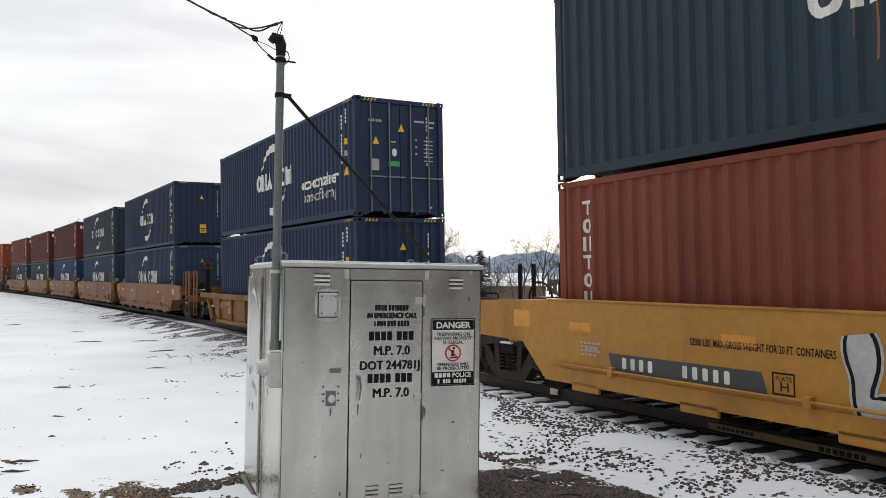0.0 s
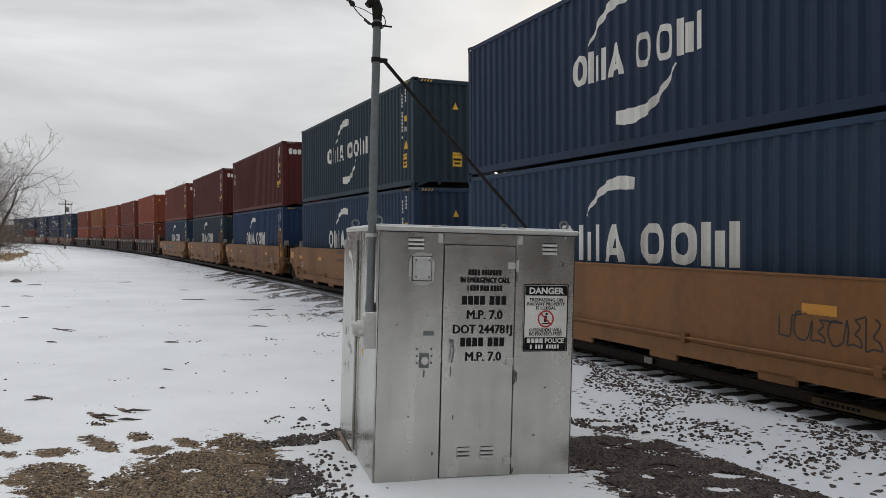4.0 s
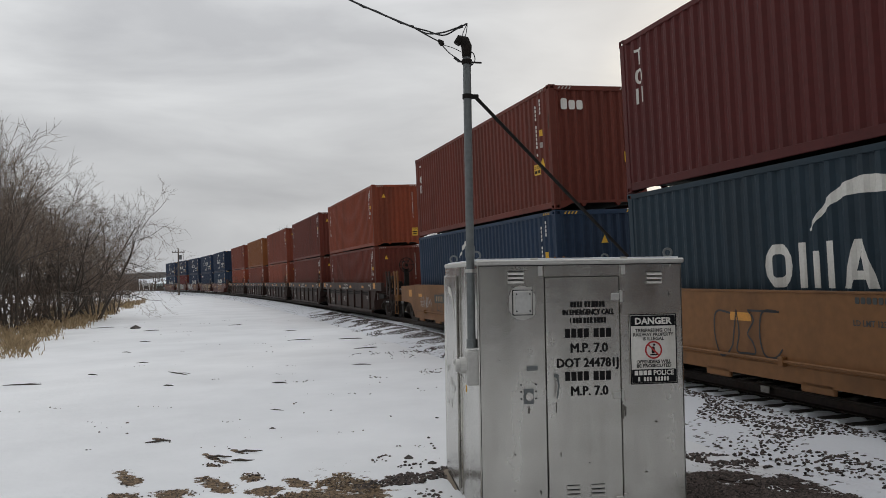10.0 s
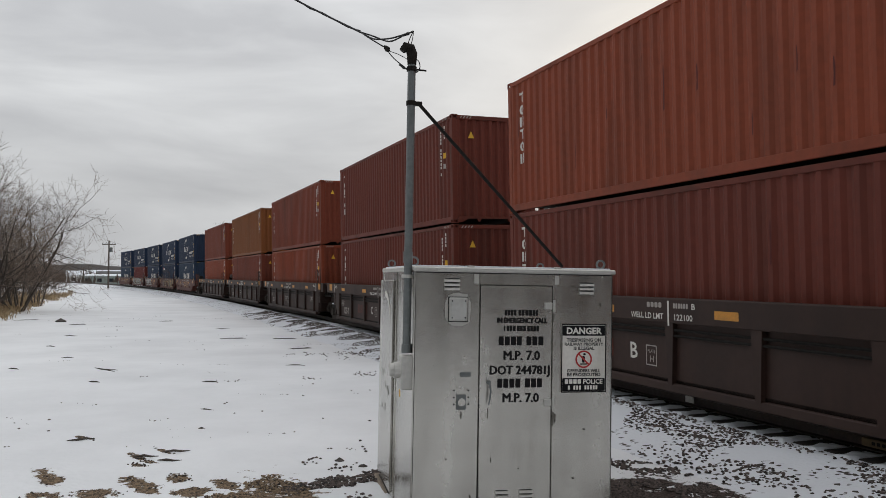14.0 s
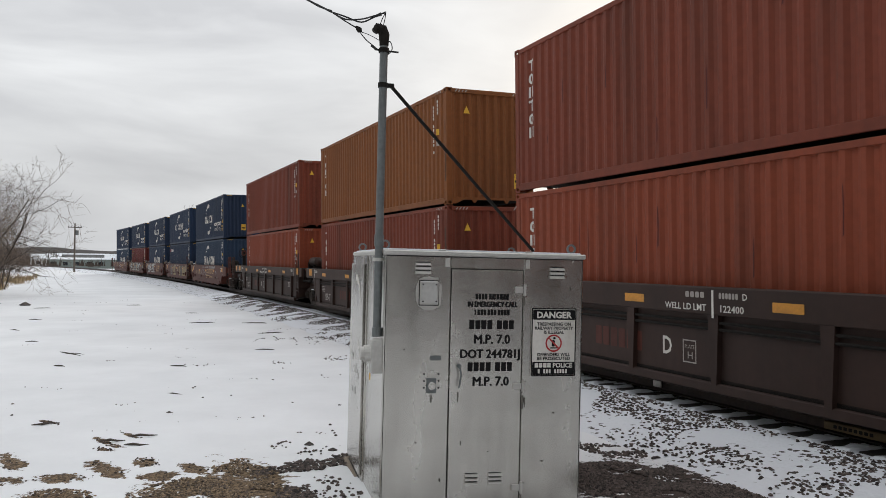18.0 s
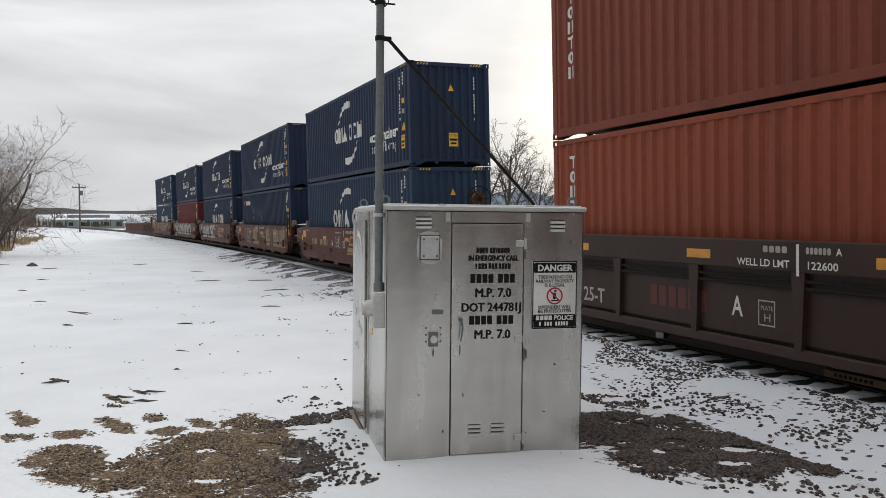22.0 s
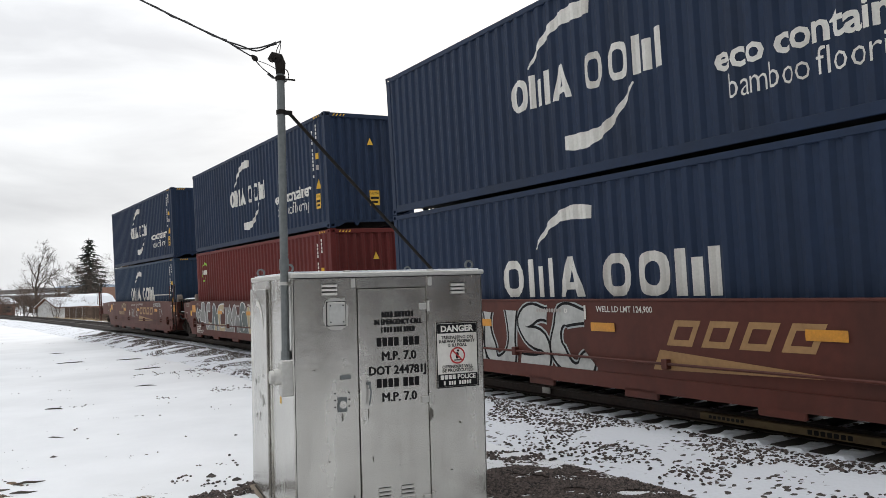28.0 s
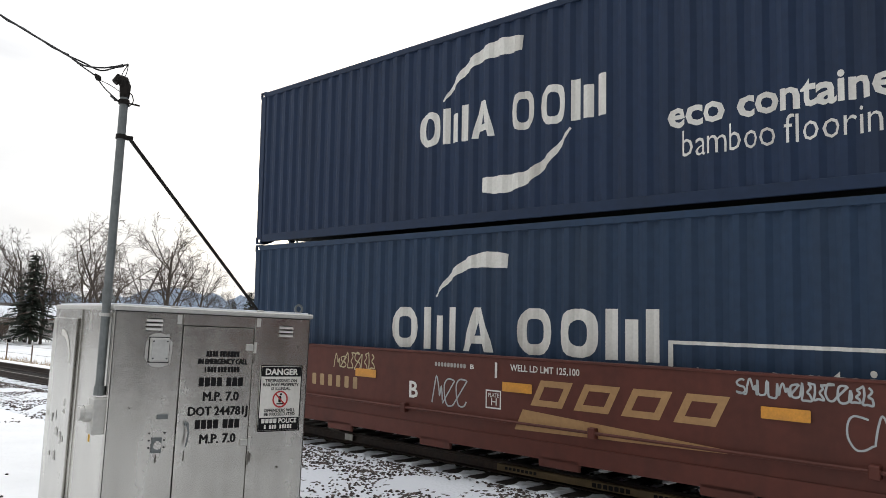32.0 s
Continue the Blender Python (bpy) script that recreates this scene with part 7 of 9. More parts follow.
def tree(kind, bearing, d, scale, label="bare leafless tree with fine grey-brown twigs", mat=None, turn=None):
    if d > 70 and "elm" in kind:
        kind = "far_" + kind
    key = ("tree", kind)
    if key not in KEPT:
        a, b = grow(*TREE_KINDS[kind])
        KEPT[key] = a.mesh("trunk"), b.mesh("crown")
    x, y, z = foot(bearing, d, 0.1)
    t = thing("bush" if kind == "brush" else "tree", label, "bush" if kind == "brush" else "tree", "bare trees", pose(x, y, z, 0, 0, turn if turn is not None else (bearing * 77 + d * 31) % 360))
    t.scale = (scale,) * 3
    part("trunk", KEPT[key][0], BARK, t)
    part("crown", KEPT[key][1], mat or TWIG, t)
    return t


def fir_mesh(seed, h, r):
    rng = random.Random(seed)
    sh = Shape()
    z = 0.12 * h
    while z < h * 0.98:
        reach = r * (1 - z / h) ** 0.85 * rng.uniform(0.45, 1.1) + 0.15
        for k in range(10):
            a = rng.uniform(0, 2 * math.pi)
            c, s = math.cos(a), math.sin(a)
            n = max(3, int(reach * 5))
            for i in range(n):
                u = (i + rng.random()) / n
                p = Vector((c * reach * u, s * reach * u, z - 0.28 * reach * u + 0.1 * u * u))
                w, l = rng.uniform(0.12, 0.26), rng.uniform(0.3, 0.6)
                e = Vector((c * l, s * l, -0.15 + rng.uniform(-0.2, 0.12)))
                side = Vector((-s, c, rng.uniform(-0.4, 0.4))) * w
                sh.add([p + side, p - side, p + e], [(0, 1, 2)])
        z += h * 0.028
    return sh


def fir(bearing, d, h):
    if "fir" not in KEPT:
        KEPT["fir"] = Shape().tube([(0, 0, 0), (0, 0, 9.9)], [0.16, 0.03], 7).mesh("trunk"), fir_mesh(4, 10.0, 3.8).mesh("crown")
    x, y, z = foot(bearing, d)
    t = thing("fir_tree", "dark green fir tree with drooping branches", "tree", "fir trees", pose(x, y, z, 0, 0, bearing * 50 % 360))
    t.scale = (h / 10,) * 3
    part("trunk", KEPT["fir"][0], BARK, t)
    part("crown", KEPT["fir"][1], NEEDLES, t)


# the grove beyond the line: an undergrowth of thickets, then the tall trees
for k in range(22):
    tree(("thicket", "thicket_wide")[k % 2], -10.5 - 1.15 * k + 0.4 * math.sin(k * 2.7), 50 + 6 * math.sin(k * 1.9), 0.74 + 0.12 * math.sin(k * 3.1), mat=THICKET)
for k in range(26):
    tree("brush", -9.5 - 1.05 * k + 0.3 * math.sin(k * 4.1), 45 + 3.5 * math.sin(k * 2.3), 1.75 + 0.35 * math.sin(k * 1.3), "dense leafless brown bush", THICKET)
for kind, b, d, s in (("elm", -15.3, 44, 0.98), ("elm_wide", -18.0, 47, 1.0), ("elm_wide", -16.2, 50, 0.9), ("elm", -17.0, 43, 0.9), ("elm", -20.5, 45, 0.98), ("elm_wide", -23.5, 50, 1.0), ("elm", -27, 44, 1.0), ("elm_wide", -31, 48, 1.05), ("elm", -36, 46, 1.0),
                      ("sapling", -10.2, 60, 1.0), ("sapling", -8.2, 72, 1.1), ("thicket", -12.0, 56, 0.85), ("thicket", -15.2, 40, 0.7), ("thicket", -18.8, 41, 0.72), ("thicket_wide", -22, 42, 0.75), ("thicket", -25.5, 42, 0.7)):
    tree(kind, b, d, s, mat=THICKET)
for b, d, s in ((-11.5, 38, 1.2), (-13.5, 37, 1.3), (-15.8, 38, 1.25), (-17.6, 42, 1.4), (-12.4, 41, 1.4), (-14.6, 42, 1.5), (-24, 38, 1.2), (-26.5, 38, 1.2), (-9.3, 45, 1.1)):
    tree("brush", b, d, s, "dense leafless brown bush", THICKET)
for kind, b, d, s in (("elm_wide", 8.2, 78, 0.82), ("elm", 5.2, 80, 0.70), ("sapling", 3.4, 74, 0.85), ("elm_wide", -0.6, 74, 0.62), ("elm", -2.6, 76, 0.62), ("sapling", 1.0, 72, 0.7), ("sapling", -4.5, 78, 0.9),
                      ("elm_wide", 10.6, 88, 1.25), ("elm", 7.6, 90, 1.15), ("elm_wide", 13.4, 98, 1.02), ("elm", 16.4, 105, 1.05), ("elm_wide", 18.3, 135, 1.2), ("elm", 20.4, 140, 1.12), ("elm_wide", 22.6, 145, 1.05), ("sapling", 15.0, 92, 1.5), ("elm", 24.8, 150, 0.85), ("elm", 12.0, 110, 1.1)):
    tree(kind, b, d, s)
for b, d, s in ((17.4, 99, 1.0), (15.6, 96, 1.1), (13.0, 90, 1.0), (6.2, 78, 1.0), (2.5, 74, 1.1), (-1.5, 72, 1.2), (19.2, 128, 1.6), (21.5, 130, 1.6), (9.6, 84, 1.1), (-5.8, 70, 1.3)):
    tree("brush", b, d, s, "dense leafless brown bush", BRUSH)
for b, d, s in ((18.9, 102, 1.15), (17.9, 101, 1.25), (17.2, 99, 1.1), (16.7, 95, 1.0), (18.4, 94, 0.55), (22.7, 104, 0.7), (24.6, 103, 0.8), (25.4, 102, 0.7)):
    tree("brush", b, d, s, "dense leafless brown bush", BRUSH)
for k in range(15):
    tree(("elm", "elm_wide")[k % 2], 10.5 + 1.35 * k + 0.5 * math.sin(k * 3.7), 138 + 14 * math.sin(k * 2.3), 0.88 + 0.14 * math.sin(k * 1.9))
for k in range(16):
    tree("brush", 11 + 1.2 * k, 136 + 8 * math.sin(k * 1.7), 1.7 + 0.3 * math.sin(k * 2.9), "dense leafless brown bush", BRUSH)
for k in range(9):
    tree(("thicket_wide", "thicket")[k % 2], 27.8 + 0.58 * k, 112 + 6 * math.sin(k * 2.1), 0.44 + 0.07 * math.sin(k * 1.7), "dense leafless brown bush", BRUSH)
for b, d, s in ((28.5, 112, 1.3), (29.8, 116, 1.4), (31.0, 122, 1.5), (32.2, 128, 1.3), (30.4, 118, 1.2), (33.4, 136, 1.3)):
    tree("brush", b, d, s, "dense leafless brown bush", BRUSH)
for b, d, s in ((17.6, 101, 1.25), (16.9, 100, 1.3), (18.4, 103, 1.2), (16.2, 99, 1.3), (15.3, 98, 1.2), (14.4, 97, 1.2)):
    tree("brush", b, d, s, "dense reddish leafless bush", BRUSH)
for b, d, h in ((15.6, 92, 9.5), (26.9, 150, 13.5), (24.2, 150, 9.0), (11.4, 96, 6.5), (2.0, 76, 6.0), (3.0, 120, 6.0)):
    fir(b, d, h)
# the thicket on the camera's side, with its brush and dry grass
for kind, b, d, s in (("fan", 41.9, 57, 0.86), ("thicket_wide", 40.8, 66, 0.7), ("fan", 43.9, 54, 1.0), ("fan_tall", 45.2, 56, 0.95), ("fan_tall", 48.4, 43, 1.0), ("fan", 46.0, 62, 1.0), ("thicket_wide", 43.0, 68, 0.8), ("fan_tall", 46.6, 50, 1.05), ("fan", 47.8, 56, 0.95), ("fan_tall", 49.6, 46, 1.1), ("fan", 52.0, 46, 1.0), ("fan_tall", 55.5, 44, 1.1), ("fan", 59.5, 44, 1.05),
                      ("thicket", 44.6, 72, 0.95), ("thicket", 42.4, 84, 0.75), ("thicket_wide", 41.4, 105, 0.8), ("thicket", 64, 45, 1.2)):
    tree(kind, b, d, s, mat=THICKET)
for b, d, s in ((45.4, 50, 0.9), (46.8, 46, 1.0), (49.0, 43, 0.9), (43.2, 60, 1.0), (51, 41, 0.9), (42.4, 70, 1.1), (41.4, 84, 1.2), (40.8, 100, 1.3), (54, 40, 1.0), (39.6, 130, 1.4), (40.2, 150, 1.6), (57, 40, 1.1), (45.6, 54, 1.3), (43.6, 58, 1.2), (50.4, 44, 1.2), (41.8, 96, 1.8), (41.0, 116, 2.0), (40.2, 140, 2.0)):
    tree("brush", b, d, s, "dense leafless brown bush", BRUSH)


def dry_grass():
    """Tall straw-coloured grass along the thicket's foot."""
    rng = random.Random(77)
    sh = Shape()
    lane = ((53, 24.5), (49.0, 25.5), (46.5, 27.5), (45.0, 33.0), (43.5, 41.0), (42.0, 52.0), (40.6, 66.0), (39.4, 85.0), (38.4, 108.0))
    for _ in range(1700):
        k = rng.randrange(len(lane) - 1)
        u = rng.random()
        if k < 3 and rng.random() < 0.72:
            continue
        b = lane[k][0] + (lane[k + 1][0] - lane[k][0]) * u
        d = lane[k][1] + (lane[k + 1][1] - lane[k][1]) * u
        b += abs(rng.gauss(0, 1)) * 2.6 + rng.uniform(-0.3, 0.3)
        d += abs(rng.gauss(0, 1)) * 4.0
        if noise.noise((b * 0.9, d * 0.22, 2)) < 0.08 + 0.12 * (b > 47):
            continue
        x, y, z = foot(b, d, 0.02)
        tall = rng.uniform(0.15, 0.55)
        for j in range(26):
            px, py = x + rng.gauss(0, 0.28), y + rng.gauss(0, 0.28)
            h, w = tall * rng.uniform(0.5, 1.2), rng.uniform(0.008, 0.02)
            a, lx, ly = rng.uniform(0, 6.28), rng.gauss(0, 0.22), rng.gauss(0, 0.22)
            c, s = math.cos(a) * w, math.sin(a) * w
            sh.add([(px - c, py - s, z), (px + c, py + s, z), (px + lx * h * 0.5, py + ly * h * 0.5, z + h * 0.7), (px + lx * h * 1.5, py + ly * h * 1.5, z + h)], [(0, 1, 2), (1, 3, 2)])
    me = sh.mesh("dry_grass")
    me.materials.append(DRY_GRASS)
    tagged(new("dry_grass", me), "tall straw-coloured dry grass along the thicket", "grass", kind="stuff")
    # the same grass thinly beyond the rails
    sh = Shape()
    for _ in range(420):
        s, side = rng.uniform(-105, -14), rng.gauss(7.2, 1.3)
        x, y, _a = on_track(s, side)
        z = float(ground_z(np.array([x]), np.array([y]))[0])
        tall = rng.uniform(0.15, 0.42)
        for j in range(14):
            px, py = x + rng.gauss(0, 0.35), y + rng.gauss(0, 0.35)
            h, w = tall * rng.uniform(0.5, 1.2), rng.uniform(0.008, 0.018)
            lx, ly = rng.gauss(0, 0.25), rng.gauss(0, 0.25)
            sh.add([(px - w, py, z), (px + w, py, z), (px + lx * h, py + ly * h, z + h)], [(0, 1, 2)])
    me = sh.mesh("verge_grass")
    me.materials.append(DRY_GRASS)
    tagged(new("verge_grass", me), "thin dry grass on the far verge", "grass", kind="stuff")


dry_grass()


def house(name, label, bearing, d, turn, wide, deep, wall, rise, mat, roof_mat, snowy, windows=(), doors=(), gambrel=False, hip=False):
    """A small house: x along its front, ridge along x, y to the back; -y faces the line."""
    x, y, z = foot(bearing, d)
    h = thing(name, label, "house" if name != "shed" else "shed", "", pose(x, y, z, 0, 0, turn))
    w2, d2 = wide / 2, deep / 2
    part("wall", Shape().box(-w2, w2, -d2, -d2 + 0.15, 0, wall), mat, h)
    part("wall", Shape().box(-w2, w2, d2 - 0.15, d2, 0, wall), mat, h)
    m90 = Matrix.Rotation(radians(90), 4, "Z")
    if hip:
        for sx in (-1, 1):
            part("wall", Shape().box(*sorted((sx * w2, sx * (w2 - 0.15))), -d2 + 0.15, d2 - 0.15, 0, wall), mat, h)
        for mat_, lift, o, word in ((roof_mat, 0.0, 0.4, "roof"), (SNOW_CAP, 0.10, 0.38, "roof_snow")):
            sh = Shape()
            sh.v = [(-w2 - o, -d2 - o, wall - 0.15 + lift), (w2 + o, -d2 - o, wall - 0.15 + lift), (w2 + o, d2 + o, wall - 0.15 + lift), (-w2 - o, d2 + o, wall - 0.15 + lift), (-w2 + d2 * 0.7, 0, wall + rise + lift), (w2 - d2 * 0.7, 0, wall + rise + lift)]
            sh.f = [(0, 1, 5, 4), (1, 2, 5), (2, 3, 4, 5), (3, 0, 4), (3, 2, 1, 0)]
            part(word, sh, mat_, h)
    for sx in () if hip else (-1, 1):
        outline = [(-d2, 0), (d2, 0), (d2, wall), (d2 * 0.55, wall + rise * 0.75), (0, wall + rise), (-d2 * 0.55, wall + rise * 0.75), (-d2, wall)] if gambrel else [(-d2, 0), (d2, 0), (d2, wall), (0, wall + rise), (-d2, wall)]
        part("gable_wall", Shape().prism(outline, -0.08, 0.08, pose(sx * (w2 - 0.08), 0, 0) @ m90), mat, h)
    e = 0.35
    roof_line = [(d2 + e, -e * rise / d2), (0, rise)] if not gambrel else [(d2 + 0.15, -0.1), (d2 * 0.55, rise * 0.75), (0, rise)]
    for sy in () if hip else (-1, 1):
        pts = [(sy * a, wall + b) for a, b in roof_line]
        pts = pts + [(a, b + 0.12) for a, b in reversed(pts)]
        part("roof", Shape().prism(pts, -w2 - 0.3, w2 + 0.3, m90), roof_mat, h)
        if snowy:
            ps = [(sy * a, wall + b + 0.124) for a, b in roof_line]
            ps = ps + [(a, b + 0.09) for a, b in reversed(ps)]
            part("roof_snow", Shape().prism(ps, -w2 - 0.28, w2 + 0.28, m90), SNOW_CAP, h, "thick snow on the roof")
    for wx, wz, ww, wh in windows:
        f = part("window", Shape().block(wx - ww / 2 - 0.08, wx + ww / 2 + 0.08, -d2 - 0.04, -d2, wz - 0.08, wz + wh + 0.08, 0.01), HOUSE_WHITE, h)
        n = max(1, round(ww / 0.8))
        for k in range(n):
            part("pane", Shape().box(wx - ww / 2 + ww * k / n + 0.03, wx - ww / 2 + ww * (k + 1) / n - 0.03, -d2 - 0.05, -d2 - 0.042, wz, wz + wh), DARK_GLASS, f)
    for dx, dw, dh, dm in doors:
        part("door", Shape().block(dx - dw / 2, dx + dw / 2, -d2 - 0.05, -d2, 0, dh, 0.01), dm, h)
    return h


house("house", "low white house with a dark gable trim and snowy roof", 19.4, 114, 22, 11.5, 7.5, 2.55, 1.25, HOUSE_WHITE, SHINGLE, True, ((-2.2, 1.0, 2.4, 1.1), (3.5, 1.0, 1.2, 1.0)), ((0.4, 0.9, 2.05, HOUSE_BROWN),))
house("house", "brick house with a brown shingle roof and white garage", 23.9, 128, 26, 9.5, 8, 2.6, 1.8, HOUSE_WHITE, SHINGLE, False, ((-2.6, 1.0, 1.2, 1.0),), ((2.4, 2.6, 2.1, HOUSE_WHITE),))
house("shed", "brown gambrel shed with snow on its roof", 27.0, 118, 60, 5.0, 4.4, 1.9, 1.5, HOUSE_BROWN, SHINGLE, True, gambrel=True)
house("shed", "white garden shed with a snowy roof", 28.6, 112, 60, 4.0, 4.0, 1.8, 1.0, HOUSE_WHITE, SHINGLE, True)
house("house", "dull brick house under a snow-covered roof among trees", -25.2, 37, -25, 11.0, 8.0, 2.35, 1.35, HOUSE_BRICK, SHINGLE, True, ((-2.5, 0.9, 1.2, 1.0), (2.0, 0.9, 1.2, 1.0)), hip=True)
house("house", "white house with a snowy roof behind bare trees", 13.0, 122, 14, 10, 8, 2.5, 1.6, HOUSE_WHITE, SHINGLE, True, ((-2, 1.0, 1.6, 1.0),))
house("house", "low house with a snow-covered roof far behind the line", 0.8, 96, 0, 11, 8, 2.2, 1.3, HOUSE_BROWN, SHINGLE, True, ((-2, 1.0, 1.6, 1.0),))


def plank_fence():
    rng = random.Random(5)
    f = thing("plank_fence", "weathered brown plank fence along the back yards", "fence")
    a, b = Vector(foot(28.4, 106)), Vector(foot(22.9, 102))
    n = 78
    turn = math.degrees(math.atan2(b.y - a.y, b.x - a.x))
    for k in range(n):
        p = a.lerp(b, k / (n - 1))
        part("plank", kept("plank", lambda: Shape().block(-0.065, 0.065, -0.012, 0.012, 0, 1.65, 0.01)), PLANK, f, "", pose(p.x, p.y, p.z, 0, 0, turn) @ pose(0, rng.uniform(-0.02, 0.02), rng.uniform(-0.08, 0.02)))
    for z in (0.45, 1.3):
        part("fence_rail", Shape().tube([a + Vector((0, 0, z)), b + Vector((0, 0, z))], 0.05, 4), PLANK, f)


plank_fence()


def wire_fence():
    f = thing("post_fence", "sagging wire fence on wooden posts beside the line", "fence")
    last = None
    for k in range(14):
        x, y, _ = on_track(-78 + 4.0 * k, 10.5)
        z = float(ground_z(np.array([x]), np.array([y]))[0])
        part("post", kept("fence_post", lambda: Shape().tube([(0, 0, -0.1), (0.02, 0, 1.1)], 0.05, 6)), PLANK, f, "", pose(x, y, z))
        if last:
            for h in (0.5, 1.0):
                part("fence_wire", Shape().tube([last + Vector((0, 0, h)), Vector((x, y, z + h))], 0.008, 3), IRON, f)
        last = Vector((x, y, z))


wire_fence()


def parked_car(bearing, d, turn, mat, label, tall=1.55, long=4.5, snowy=True):
    x, y, z = foot(bearing, d, 0.0)
    c = thing("parked_car", label, "car", "parked cars", pose(x, y, z, 0, 0, turn))
    l2 = long / 2
    body = [(-l2, 0.35), (l2, 0.35), (l2, 0.80), (l2 * 0.55, 0.95), (-l2 * 0.92, 0.98), (-l2, 0.85)]
    cabin = [(-l2 * 0.90, 0.96), (l2 * 0.50, 0.94), (l2 * 0.18, tall - 0.03), (l2 * 0.05, tall), (-l2 * 0.62, tall), (-l2 * 0.78, tall - 0.05)]
    part("body", Shape().prism(body, -0.88, 0.88), mat, c)
    cab_ = part("cabin", Shape().prism(cabin, -0.76, 0.76), mat, c)
    for sy in (-1, 1):
        ya, yb = sorted((sy * 0.762, sy * 0.768))
        part("side_window", Shape().prism([(-l2 * 0.72, 1.02), (-l2 * 0.22, 1.02), (-l2 * 0.22, tall - 0.10), (-l2 * 0.62, tall - 0.10)], ya, yb), DARK_GLASS, cab_)
        part("side_window", Shape().prism([(-l2 * 0.18, 1.02), (l2 * 0.36, 1.00), (l2 * 0.10, tall - 0.10), (-l2 * 0.18, tall - 0.10)], ya, yb), DARK_GLASS, cab_)
        for wx in (-0.62, 0.64):
            w = part("wheel", kept("car_tyre", lambda: Shape().disc((0, 0, 0), (0, 1, 0), 0.34, 0.22, 20)), TYRE, c, "", pose(wx * l2, sy * 0.80, 0.34))
            part("rim", kept("car_rim", lambda: Shape().disc((0, 0, 0), (0, 1, 0), 0.2, 0.235, 12)), GALVANISED, w)
    if snowy:
        part("snow_patch", Shape().block(-l2 * 0.6, l2 * 0.05, -0.7, 0.7, tall, tall + 0.06, 0.05), SNOW_CAP, c, "snow on the roof")


SILVER = material("silver_car_paint", (0.42, 0.44, 0.46), 0.3, 0.5, 0.03)
CAR_RED = material("dark_red_car_paint", (0.22, 0.02, 0.025), 0.35, 0.2, 0.03)
CAR_BLACK = material("black_car_paint", (0.025, 0.027, 0.03), 0.3, 0.2, 0.03)
CAR_WHITE = material("white_car_paint", (0.62, 0.63, 0.63), 0.4, 0.0, 0.03)
parked_car(23.4, 99, 92, CAR_RED, "dark red pickup parked behind a wire fence", 1.7, 4.9)
parked_car(21.9, 97, 82, SILVER, "silver estate car parked on snow behind the line", 1.6)
parked_car(18.2, 97, 262, CAR_BLACK, "black saloon car dusted with snow", 1.42)
parked_car(16.0, 98, 85, CAR_WHITE, "white off-road car parked by the line", 1.75, 4.7)
parked_car(20.2, 104, 80, CAR_WHITE, "white car with snow on its roof", 1.5)


def utility_pole(bearing, d, h, label, arm=True):
    x, y, z = foot(bearing, d, 0.3)
    p = thing("utility_pole", label, "pole", "utility poles", pose(x, y, z, 0, 0, bearing))
    part("pole_shaft", Shape().tube([(0, 0, 0), (0, 0, h)], [0.17, 0.11], 9), POLE_WOOD, p)
    if arm:
        part("cross_arm", Shape().block(-1.1, 1.1, -0.06, 0.06, h - 0.75, h - 0.6, 0.02), POLE_WOOD, p)
        for k in (-1.0, -0.5, 0.5, 1.0):
            part("insulator", kept("insulator", lambda: Shape().disc((0, 0, 0), (0, 0, 1), 0.06, 0.16, 8)), GALVANISED, p, "", pose(k, 0, h - 0.5))
        part("transformer", Shape().disc((0.35, -0.2, h - 1.6), (0, 0, 1), 0.25, 0.8, 12), GALVANISED, p, "grey pole transformer")


utility_pole(36.7, 150, 8.6, "wooden utility pole with a cross arm at the field edge")
utility_pole(24.9, 112, 5.8, "plain wooden pole among the yards", False)
utility_pole(1.4, 95, 6.0, "wooden utility pole beyond the line", False)


def far_building(name, label, bearing, d, wide, deep, h, mat, rise=0.0, lights=0, turn=None):
    x, y, z = foot(bearing, d)
    b = thing(name, label, "building", "far buildings", pose(x, y, z, 0, 0, bearing if turn is None else turn))
    part("wall", Shape().box(-wide / 2, wide / 2, -deep / 2, deep / 2, 0, h), mat, b)
    m90 = Matrix.Rotation(radians(90), 4, "Z")
    d2 = deep / 2 + 0.4
    part("roof", Shape().prism([(-d2, h), (d2, h), (d2, h + 0.25), (0, h + 0.25 + rise), (-d2, h + 0.25)], -wide / 2 - 0.4, wide / 2 + 0.4, m90), SNOW_CAP, b, "snow-covered roof")
    for k in range(lights):
        part("window", kept("far_window", lambda: Shape().box(-0.7, 0.7, -0.06, 0.0, 0, 1.2)), DARK_GLASS, b, "", pose(-wide / 2 + wide * (k + 0.5) / lights, -deep / 2, h * 0.35))
    return b


GREY_WALL = material("grey_metal_wall", (0.24, 0.24, 0.235), 0.7, 0.0, 0.06, 6.0, 0.5, None, 0.3, 0.0)
TEAL_WALL = material("faded_green_metal_wall", (0.24, 0.28, 0.26), 0.7, 0.0, 0.06, 6.0, 0.5, None, 0.3, 0.0)
far_building("warehouse", "long low metal warehouse with a snowy roof", 36.2, 300, 22, 12, 3.0, TEAL_WALL, 0.5, 6)
far_building("brick_building", "red brick building with a white roof by the line", 32.6, 175, 6, 7, 2.4, HOUSE_BRICK, 1.1, 2, 55)
far_building("warehouse", "pale grey warehouse far across the plain", 31.5, 420, 40, 25, 5.0, GREY_WALL, 0.5, 6)
far_building("warehouse", "dull grey warehouse far across the plain", 25.5, 520, 60, 30, 5.5, GREY_WALL, 0.5, 8)
